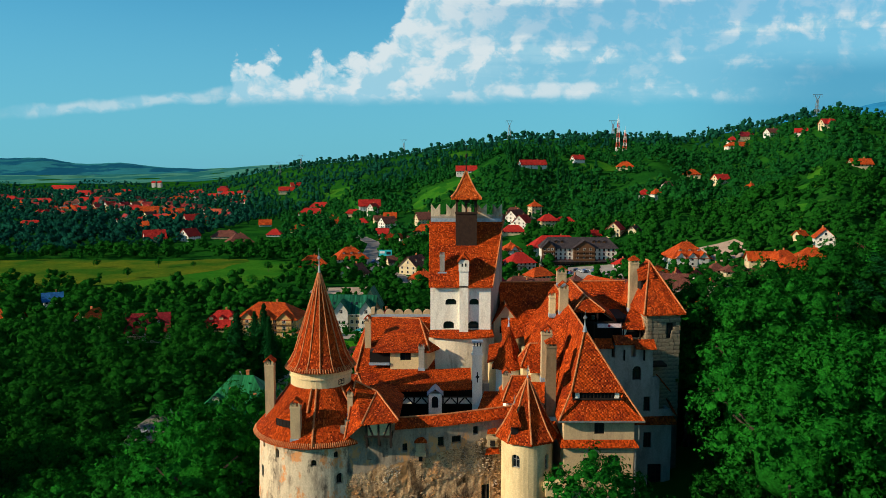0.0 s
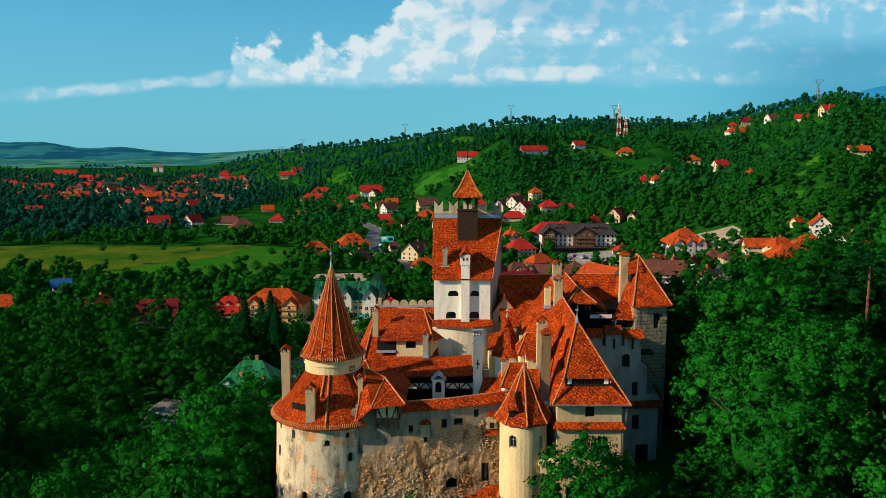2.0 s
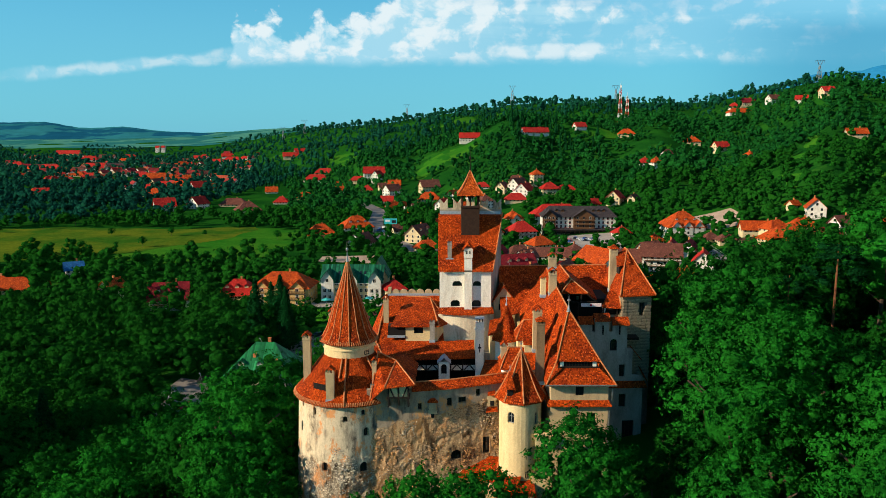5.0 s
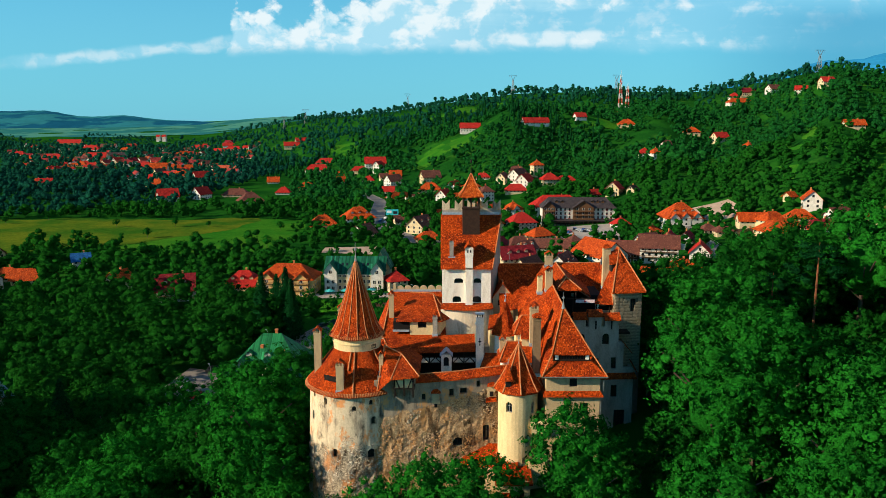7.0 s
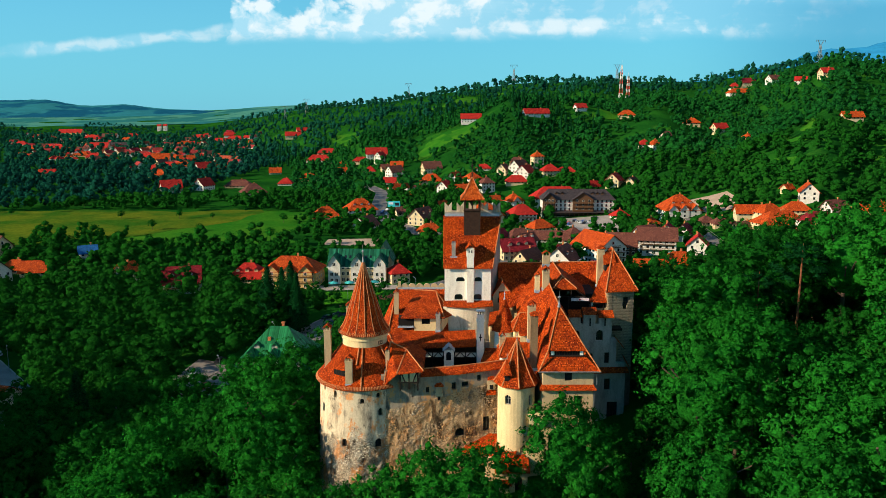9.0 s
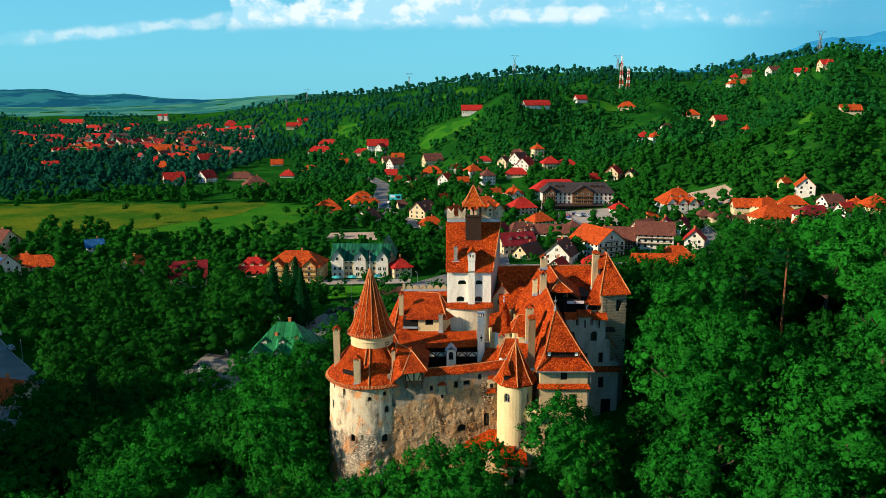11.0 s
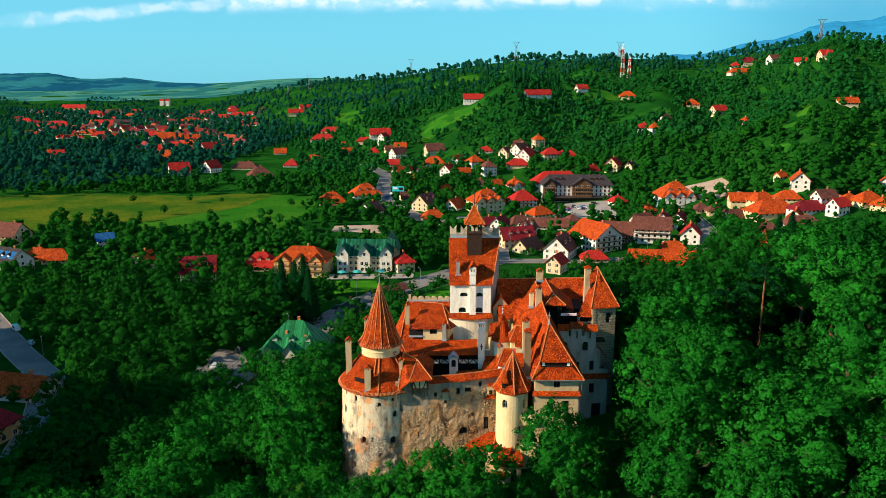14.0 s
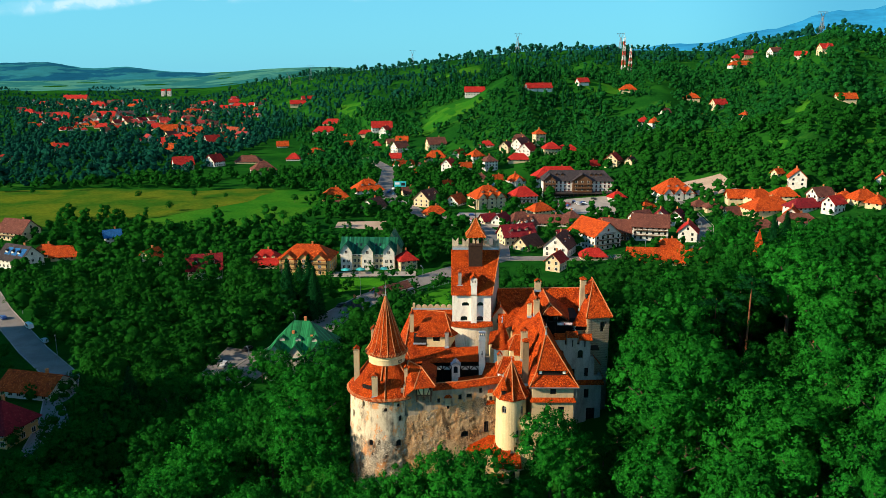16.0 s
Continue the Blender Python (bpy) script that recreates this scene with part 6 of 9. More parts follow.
def street_lamp(x, y, turn=0):
    t = thing("street_lamp", "slim grey steel street lamp beside the road", "lamp", pose(x, y, float(ground(x, y)), 0, 0, turn), "street lamps")
    bm = bmesh.new()
    add_lathe(bm, 0, 0, [(0.12, 0), (0.09, 4), (0.06, 8)], 8)
    part("pole", bm, STEEL, t)
    part("arm", add_beam(bmesh.new(), (0, 0, 8), (1.6, 0, 8.4), 0.09, 0.09), STEEL, t)
    part("lamp_head", add_box(bmesh.new(), 1.4, 2.2, -0.15, 0.15, 8.3, 8.5), STEEL, t)


for x_, y_ in ((-14, 276), (-40, 262), (-58, 214), (6, 312), (-66, 180), (-136, 196), (-178, 250), (30, 345), (96, 326), (132, 352), (-30, 455)):
    street_lamp(x_, y_, 120)

# billboard beside the northern road
bb_ = thing("billboard", "turquoise roadside billboard on two steel posts", "billboard", pose(-40, 523, float(ground(-40, 523))))
bb_panel = part("panel", add_box(bmesh.new(), -4.5, 4.5, -0.15, 0.15, 5.5, 9.6), material("billboard_turquoise", (0.04, 0.50, 0.52), 0.5, (0.03, 0.42, 0.46), 0.4, 3, 0.0), bb_)
part("dark_bar", add_box(bmesh.new(), 0.8, 3.8, -0.2, -0.152, 6.4, 8.4), CAR_COLOURS[1], bb_panel)
part("pale_bar", add_box(bmesh.new(), -3.8, -0.4, -0.2, -0.152, 7.2, 8.8), CAR_COLOURS[0], bb_panel)
for s_ in (-3, 3):
    part("post", add_box(bmesh.new(), s_ - 0.15, s_ + 0.15, -0.1, 0.2, -0.5, 5.6), STEEL, bb_)

# fence along the park lawn
fence = thing("fence", "dark steel railing fence along the park lawn", "fence")
for i_ in range(26):
    f_ = i_ / 25
    x_, y_ = -30 + 40 * f_, 250 + 40 * f_
    z_ = float(ground(x_, y_))
    part("post", add_box(bmesh.new(), x_ - 0.08, x_ + 0.08, y_ - 0.08, y_ + 0.08, z_ - 0.3, z_ + 1.8), STEEL, fence)
    if i_ < 25:
        x2, y2 = -30 + 40 * (i_ + 1) / 25, 250 + 40 * (i_ + 1) / 25
        z2 = float(ground(x2, y2))
        rail = bmesh.new()
        for h_ in (0.4, 1.0, 1.6):
            add_beam(rail, (x_, y_, z_ + h_), (x2, y2, z2 + h_), 0.07, 0.07)
        part("rail", rail, STEEL, fence)


def parasol(x, y, mat, label):
    t = thing("parasol", label, "parasol", pose(x, y, float(ground(x, y))), "terrace parasols")
    part("pole", add_box(bmesh.new(), -0.05, 0.05, -0.05, 0.05, 0, 2.6), STEEL, t)
    bm = bmesh.new()
    add_lathe(bm, 0, 0, [(2.3, 2.2), (2.3, 2.35), (0.05, 3.2)], 8)
    part("canopy", bm, mat, t)


AQUA = material("aqua_canvas", (0.05, 0.42, 0.40), 0.8, None, 1, 8, 0.1)
for x_ in (-51, -44, -33):
    parasol(x_, 297.5, AQUA, "aqua canvas parasol on the hotel terrace")

# open shelter and kiosk beside the street
sh = thing("shelter", "low open shelter with a dark shingle roof beside the street", "shelter", pose(-27, 262, float(ground(-27, 262)), 0, 0, 42))
for a_ in (-7, 0, 7):
    for b_ in (-2, 2):
        part("post", add_box(bmesh.new(), a_ - 0.15, a_ + 0.15, b_ - 0.15, b_ + 0.15, -0.5, 3.0), WOOD, sh)
part("roof", add_slabs(bmesh.new(), [[(-9, -3.4, 2.8), (9, -3.4, 2.8), (9, 0, 5.0), (-9, 0, 5.0)], [(-9, 3.4, 2.8), (9, 3.4, 2.8), (9, 0, 5.0), (-9, 0, 5.0)]], 0.2), R_BROWN, sh)
house(-40, 243, 20, 4.6, 4.6, 1, "d", "b", "pyramid", 1.1, group="kiosks")


def chapel(x, y):
    t = thing("chapel_tower", "small white tower with a slender orange spire among trees", "tower", pose(x, y, float(ground(x, y)) + 1.5))
    PLOTS.append((x, y, 3))
    w = part("wall", add_box(bmesh.new(), -3.0, 3.0, -3.0, 3.0, -7, 15.0), W_WHITE, t)
    for u in (-1.3, 1.3):
        house_window(w, pose(u, -3.01, 12.5), False)
    bm = bmesh.new()
    add_lathe(bm, 0, 0, [(4.6, 14.6), (4.6, 14.9), (2.6, 17.0), (1.4, 20.5), (0.05, 25.0)], 4, math.pi / 4, math.pi / 4 + 2 * math.pi)
    part("spire", bm, R_ORANGE, t)


chapel(121, 250)


# ---- the castle ----
def wall_box(parent, corners, z0, z1, openings, mat, thick=0.5, name="wall", arched=()):
    """Four upright walls round a footprint (south-west corner first, then east); openings[side] lists (u0, u1, z0, z1)."""
    made = []
    for i in range(len(corners)):
        a, b = corners[i], corners[(i + 1) % len(corners)]
        f, L = flat_surface(*a, *b)
        ops = openings.get(i, [])
        bm = curved_wall(bmesh.new(), f, 0, L, z0, z1, ops, thick, 1.5, 2.5)
        for k, o in enumerate(ops):
            if (i, k) in arched:
                arch_filler(bm, f, o)
        w = part(name, bm, mat, parent)
        for o in ops:
            add_window(w, f, o)
        made.append(w)
    return made


def roof(parent, polys, ridges=(), mat=None, thick=0.2, name="roof", r=0.11):
    ob = part(name, add_slabs(bmesh.new(), polys, thick), mat or TILE, parent)
    for a, b in ridges:
        tagged(part("ridge_tiles", add_ridge(bmesh.new(), a, b, r), RIDGE, ob), kind="stuff")
    return ob


def hip(x0, x1, y0, y1, z, ze, k0, k1, along="x"):
    """Planes and hips of a hipped roof; k0, k1: how far the ridge ends stand in."""
    if along == "x":
        my = (y0 + y1) / 2
        a, b = (x0 + k0, my, ze), (x1 - k1, my, ze)
        c = [(x0, y0, z), (x1, y0, z), (x1, y1, z), (x0, y1, z)]
        return [[c[0], c[1], b, a], [c[2], c[3], a, b], [c[1], c[2], b], [c[3], c[0], a]], [(a, b), (c[0], a), (c[3], a), (c[1], b), (c[2], b)]
    mx = (x0 + x1) / 2
    a, b = (mx, y0 + k0, ze), (mx, y1 - k1, ze)
    c = [(x0, y0, z), (x1, y0, z), (x1, y1, z), (x0, y1, z)]
    return [[c[1], c[2], b, a], [c[3], c[0], a, b], [c[0], c[1], a], [c[2], c[3], b]], [(a, b), (c[0], a), (c[1], a), (c[2], b), (c[3], b)]


def chimney(parent, x, y, z0, z1, w=0.8, d=0.8, mat=None, cap="gable", holes=True, label=""):
    """A plastered chimney stack with side vents under a small tiled cap."""
    bm = add_box(bmesh.new(), x - w / 2, x + w / 2, y - d / 2, y + d / 2, z0, z1 - 0.55)
    add_box(bm, x - w / 2 - 0.05, x + w / 2 + 0.05, y - d / 2 - 0.05, y + d / 2 + 0.05, z1 - 0.75, z1 - 0.62)
    for sx in (-1, 1):
        for sy in (-1, 1):
            add_box(bm, x + sx * (w / 2 - 0.1) - 0.1, x + sx * (w / 2 - 0.1) + 0.1, y + sy * (d / 2 - 0.1) - 0.1, y + sy * (d / 2 - 0.1) + 0.1, z1 - 0.55, z1 - 0.2)
    add_box(bm, x - 0.08, x + 0.08, y - d / 2 + 0.02, y - d / 2 + 0.18, z1 - 0.55, z1 - 0.2)
    ob = part("chimney", bm, mat or PLASTER_TAN, parent, label)
    e, h = 0.12, z1 - 0.2
    if cap == "gable":
        polys = [[(x - w / 2 - e, y - d / 2 - e, h), (x, y - d / 2 - e, h + 0.5), (x, y + d / 2 + e, h + 0.5), (x - w / 2 - e, y + d / 2 + e, h)],
                 [(x + w / 2 + e, y - d / 2 - e, h), (x, y - d / 2 - e, h + 0.5), (x, y + d / 2 + e, h + 0.5), (x + w / 2 + e, y + d / 2 + e, h)]]
    else:
        polys = hip(x - w / 2 - e, x + w / 2 + e, y - d / 2 - e, y + d / 2 + e, h, h + 0.45, w / 2, w / 2)[0]
    part("chimney_cap", add_slabs(bmesh.new(), polys, 0.12), TILE, ob)
    fl = add_box(bmesh.new(), x - w / 2 - 0.06, x + w / 2 + 0.06, y - d / 2 - 0.06, y + d / 2 + 0.06, z0, z0 + 0.45)
    part("flashing", fl, LEAD, ob)
    return ob


def finial(parent, x, y, z, h, r=0.12, mat=None):
    bm = bmesh.new()
    add_lathe(bm, x, y, [(r * 1.6, z - 0.3), (r * 0.9, z + h * 0.1), (r * 0.4, z + h * 0.3), (r * 0.35, z + h * 0.5), (r * 1.3, z + h * 0.55), (r * 1.3, z + h * 0.62), (r * 0.3, z + h * 0.68), (0.01, z + h)], 8)
    part("finial", bm, mat or METAL, parent)


def timber(parent, beams, w=0.16, d=0.1):
    for a, b in beams:
        part("beam", add_beam(bmesh.new(), a, b, w, d), TIMBER, parent)


def rough(v, base, span):
    return min(1.0, max(0.0, (base - v) / span))


def rubble_material(name, base, second):
    mt = material(name, base, 0.95, second, 0.22, 12, 0.6, third=(0.30, 0.25, 0.20))
    tree = mt.node_tree
    bs = next(q for q in tree.nodes if q.type == "BSDF_PRINCIPLED")
    geo, mx, rg = tree.nodes.new("ShaderNodeNewGeometry"), tree.nodes.new("ShaderNodeMix"), tree.nodes.new("ShaderNodeMapRange")
    mx.data_type, mx.blend_type = "RGBA", "MULTIPLY"
    mx.inputs[0].default_value = 1.0
    rg.inputs[3].default_value, rg.inputs[4].default_value = 0.35, 1.25
    src = bs.inputs["Base Color"].links[0].from_socket
    tree.links.new(geo.outputs["Random Per Island"], rg.inputs[0])
    tree.links.new(src, mx.inputs[6])
    tree.links.new(rg.outputs[0], mx.inputs[7])
    tree.links.new(mx.outputs[2], bs.inputs["Base Color"])
    return mt


RUBBLE = rubble_material("ochre_rubble", (0.60, 0.45, 0.29), (0.62, 0.30, 0.10))
RUBBLE_PALE = rubble_material("pale_rubble", (0.70, 0.60, 0.46), (0.52, 0.40, 0.27))


def rubble_stones(parent, f, u0, u1, height, openings, count, seed, mat):
    """Small uneven stones bedded in the bare foot of a wall, too small to pick apart."""
    rng = random.Random(seed)
    bm = bmesh.new()
    for i in range(count):
        u, r = rng.uniform(u0, u1), rng.random() ** 0.8
        v = height(u, r)
        if noise.noise(Vector((u * 0.35, v * 0.35, seed))) + 0.45 * noise.noise(Vector((u * 1.1, v * 1.1, seed))) < (r - 0.9) * 0.7 + 0.06 - 0.22 * (u - u0) / (u1 - u0):
            continue
        if any(o[0] - 0.25 < u < o[1] + 0.25 and o[2] - 0.25 < v < o[3] + 0.25 for o in openings):
            continue
        w, h, d = rng.uniform(0.06, 0.17), rng.uniform(0.05, 0.11), rng.uniform(0.01, 0.07)
        ring = []
        for k in range(6):
            a = math.pi / 3 * k + rng.uniform(-0.3, 0.3)
            ring.append((u + w * math.cos(a) * rng.uniform(0.8, 1.1), v + h * math.sin(a) * rng.uniform(0.8, 1.1)))
        base = [f(a, b, 0.06) for a, b in ring]
        top = [f(u + (a - u) * 0.65, v + (b - v) * 0.65, -d) for a, b in ring]
        add_faces(bm, base + top, [tuple(range(6, 12))] + [(k, (k + 1) % 6, (k + 1) % 6 + 6, k + 6) for k in range(6)])
    tagged(part("rubble", bm, mat, parent), kind="stuff")


def round_tower():
    t = thing("round_tower", "round plaster bastion with a tall ribbed conical tile roof", "tower", group="castle buildings")
    cx, cy, R = -13.2, 80.3, 6.6

    def f(u, v, d):
        a = math.pi + u / R
        n3 = noise.noise(Vector((R * math.cos(a), R * math.sin(a), v)) * 0.9) * 0.22 + noise.noise(Vector((R * math.cos(a), R * math.sin(a), v)) * 2.6) * 0.12
        r = R + 0.035 * max(0.0, 37 - v) + n3 * rough(v, 33.0, 2.5) - d
        return Vector((cx + r * math.cos(a), cy + r * math.sin(a), v))

    def u_of(x):
        return R * (math.pi / 2 + math.asin((x - cx) / R))

    ops = []
    for x, z, w, h in ((-18.6, 37.7, 0.5, 0.9), (-16.9, 37.2, 0.5, 1.0), (-18.8, 34.6, 0.6, 1.3), (-13.0, 36.6, 0.55, 0.7), (-10.8, 37.3, 0.5, 0.7), (-10.5, 34.8, 0.7, 1.1), (-9.3, 37.0, 0.5, 1.0), (-15.6, 30.3, 0.8, 1.2), (-10.9, 30.3, 0.9, 1.3), (-19.3, 31.9, 0.4, 0.6)):
        u = u_of(x)
        ops.append((u - w / 2, u + w / 2, z - h / 2, z + h / 2))
    bm = curved_wall(bmesh.new(), f, 0, 2 * math.pi * R, 15.0, 38.9, ops, 0.7, 0.55, 0.6)
    for o in ops:
        arch_filler(bm, f, o)
    w = part("wall", bm, PLASTER_OLD, t)
    rubble_stones(w, f, 6.0, math.pi * R, lambda u, r: 22.0 + 10.8 * r, ops, 3600, 21, RUBBLE_PALE)
    for o in ops:
        add_window(w, f, o, 0.35)
    bm = bmesh.new()
    add_lathe(bm, cx, cy, [(R - 0.2, 38.3), (7.15, 38.2), (7.15, 38.42), (5.2, 40.75), (3.2, 43.3)], 40)
    sk = part("roof", bm, TILE, t, "broad skirt of clay tiles")
    for deg in (-89, -42):
        bm = bmesh.new()
        a = math.radians(deg)
        pts = [(cx + r * math.cos(a), cy + r * math.sin(a), z + 0.08) for r, z in ((7.15, 38.42), (5.2, 40.75), (3.3, 43.2))]
        add_ridge(bm, pts[0], pts[1], 0.12)
        add_ridge(bm, pts[1], pts[2], 0.12)
        part("ridge_tiles", bm, RIDGE, sk)
    bm = bmesh.new()
    a = math.radians(-98)
    add_ridge(bm, (cx + 3.3 * math.cos(a), cy + 3.3 * math.sin(a), 43.3), (cx + 4.9 * math.cos(a), cy + 4.9 * math.sin(a), 41.25), 0.12)
    part("ridge_tiles", bm, RIDGE, sk)
    # eave tiles
    bm = bmesh.new()
    for i in range(210):
        a = 2 * math.pi * i / 210
        p, q = Vector((math.cos(a), math.sin(a), 0)), Vector((cx, cy, 0))
        add_ridge(bm, q + p * 6.9 + Vector((0, 0, 38.72)), q + p * 7.2 + Vector((0, 0, 38.36)), 0.06, 0.4)
    part("eave_tiles", bm, RIDGE, sk)
    # low dormer slot
    bm, rp, sl = bmesh.new(), [], bmesh.new()
    for i in range(6):
        a0, a1 = math.radians(-131 + 4.4 * i), math.radians(-131 + 4.4 * (i + 1))
        A = [(cx + r * math.cos(a), cy + r * math.sin(a)) for r in (5.95, 5.0) for a in (a0, a1)]
        add_faces(bm, [(*A[0], 39.6), (*A[1], 39.6), (*A[1], 40.75), (*A[0], 40.75), (*A[2], 41.0), (*A[3], 41.0)], [(0, 1, 2, 3), (3, 2, 5, 4)])
        E = [(cx + r * math.cos(a), cy + r * math.sin(a)) for r in (6.0, 4.2) for a in (a0, a1)]
        rp.append([(*E[0], 40.75), (*E[1], 40.75), (*E[3], 42.15), (*E[2], 42.15)])
        add_beam(sl, (*A[0], 39.7), (*A[0], 40.75), 0.08, 0.08)
    dm = part("dormer", bm, DARK, sk, "long dark ventilation slot")
    roof(dm, rp, thick=0.12)
    part("slats", sl, TIMBER, dm)
    bm = bmesh.new()
    add_lathe(bm, cx, cy, [(3.25, 42.6), (3.25, 44.1), (3.38, 44.15), (3.38, 44.3), (3.28, 44.35), (3.3, 44.7), (3.5, 44.95), (3.5, 45.4)], 36)
    dr = part("drum", bm, PLASTER_CREAM, t, "plastered drum under the cone with a moulded cornice")
    f2 = round_surface(cx, cy, 3.25)
    add_window(dr, f2, (3.25 * (math.pi / 2 + 0.75), 3.25 * (math.pi / 2 + 1.0), 43.45, 44.0), -0.02)
    bm = bmesh.new()
    prof = [(3.0, 45.0), (3.72, 44.92), (3.74, 45.08), (3.22, 45.75), (2.78, 46.6), (1.95, 49.2), (0.9, 52.4), (0.12, 55.0), (0.02, 55.2)]
    add_lathe(bm, cx, cy, prof, 40)
    cone = part("cone", bm, TILE, t, "steep conical roof of orange clay tiles")
    for i in range(16):
        bm = bmesh.new()
        a = 2 * math.pi * (i + 0.35) / 16
        pts = [(cx + (r + 0.02) * math.cos(a), cy + (r + 0.02) * math.sin(a), z) for r, z in prof[2:8]]
        for p, q in zip(pts, pts[1:]):
            add_ridge(bm, p, q, 0.075, 0.4)
        part("rib", bm, RIDGE, cone)
    bm = bmesh.new()
    for i in range(84):
        a = 2 * math.pi * i / 84
        p, q = Vector((math.cos(a), math.sin(a), 0)), Vector((cx, cy, 0))
        add_ridge(bm, q + p * 3.55 + Vector((0, 0, 45.32)), q + p * 3.8 + Vector((0, 0, 45.0)), 0.055, 0.4)
    part("eave_tiles", bm, RIDGE, cone)
    finial(t, cx, cy, 55.1, 2.6, 0.13)
    chimney(t, -14.8, 74.25, 38.6, 42.95, 1.0, 0.8, PLASTER_TAN)
    chimney(t, -18.4, 79.0, 39.4, 46.0, 0.95, 0.95, PLASTER_TAN)
    chimney(t, -15.8, 84.0, 42.0, 48.0, 0.9, 0.9, PLASTER_TAN)
    return t


def timber_turret():
    """The hipped wing beside the bastion with its hanging timber-framed box."""
    t = thing("timber_oriel", "half-timbered oriel box under a hipped clay tile roof", "oriel", group="castle buildings")
    wall_box(t, [(-10.0, 75.0), (-4.9, 75.2), (-4.9, 82.0), (-9.7, 82.0)], 34, 40.6, {}, PLASTER_WALL, 0.4)
    c, d = (-9.3, 78.6, 43.7), (-7.0, 78.2, 42.7)
    a0, a1, b0, b1 = (-9.9, 73.6, 39.1), (-8.05, 72.75, 41.0), (-4.4, 72.95, 41.3), (-4.3, 82.0, 41.2)
    roof(t, [[a0, a1, d, c], [a1, b0, d], [b0, b1, (-7.0, 82.0, 42.9), d], [a0, c, (-9.3, 82, 43.7), (-10.4, 82, 40)]], [(a1, d), (b0, d), (c, d), (a0, c)])
    bm = add_box(bmesh.new(), -7.65, -5.2, 73.4, 75.2, 39.5, 41.0)
    box = part("box", bm, PLASTER_CREAM, t, "cream infill panels between dark timbers")
    y = 73.34
    timber(box, [((-7.85, y, 39.5), (-5.0, y, 39.5)), ((-7.85, y, 40.95), (-5.0, y, 40.95))] + [((x, y, 38.3 if x != -6.42 else 38.6), (x, y, 41.1)) for x in (-7.62, -6.42, -5.22)] + [((-7.5, y, 40.9), (-6.95, y, 39.5)), ((-5.35, y, 40.9), (-5.9, y, 39.5))], 0.2, 0.16)
    timber(t, [((x, 73.4, 39.4), (x, 74.9, 38.0)) for x in (-7.6, -6.42, -5.25)] + [((-7.7, 73.4, 39.4), (-7.7, 75.0, 39.4)), ((-5.15, 73.4, 39.4), (-5.15, 75.2, 39.4))], 0.2, 0.2)
    part("eave_board", add_box(bmesh.new(), -8.0, -4.6, 73.45, 75.0, 41.0, 41.12), TIMBER, box)
    chimney(t, -9.6, 76.6, 40.4, 43.4, 0.55, 0.6)
    return t


WALL_LINE = [(-10.4, 74.65), (-4.9, 75.1), (0.5, 75.75), (4.45, 76.55), (7.3, 77.2)]
WALL_LIFT = [0.0, 0.0, 0.2, 0.44, 0.6]


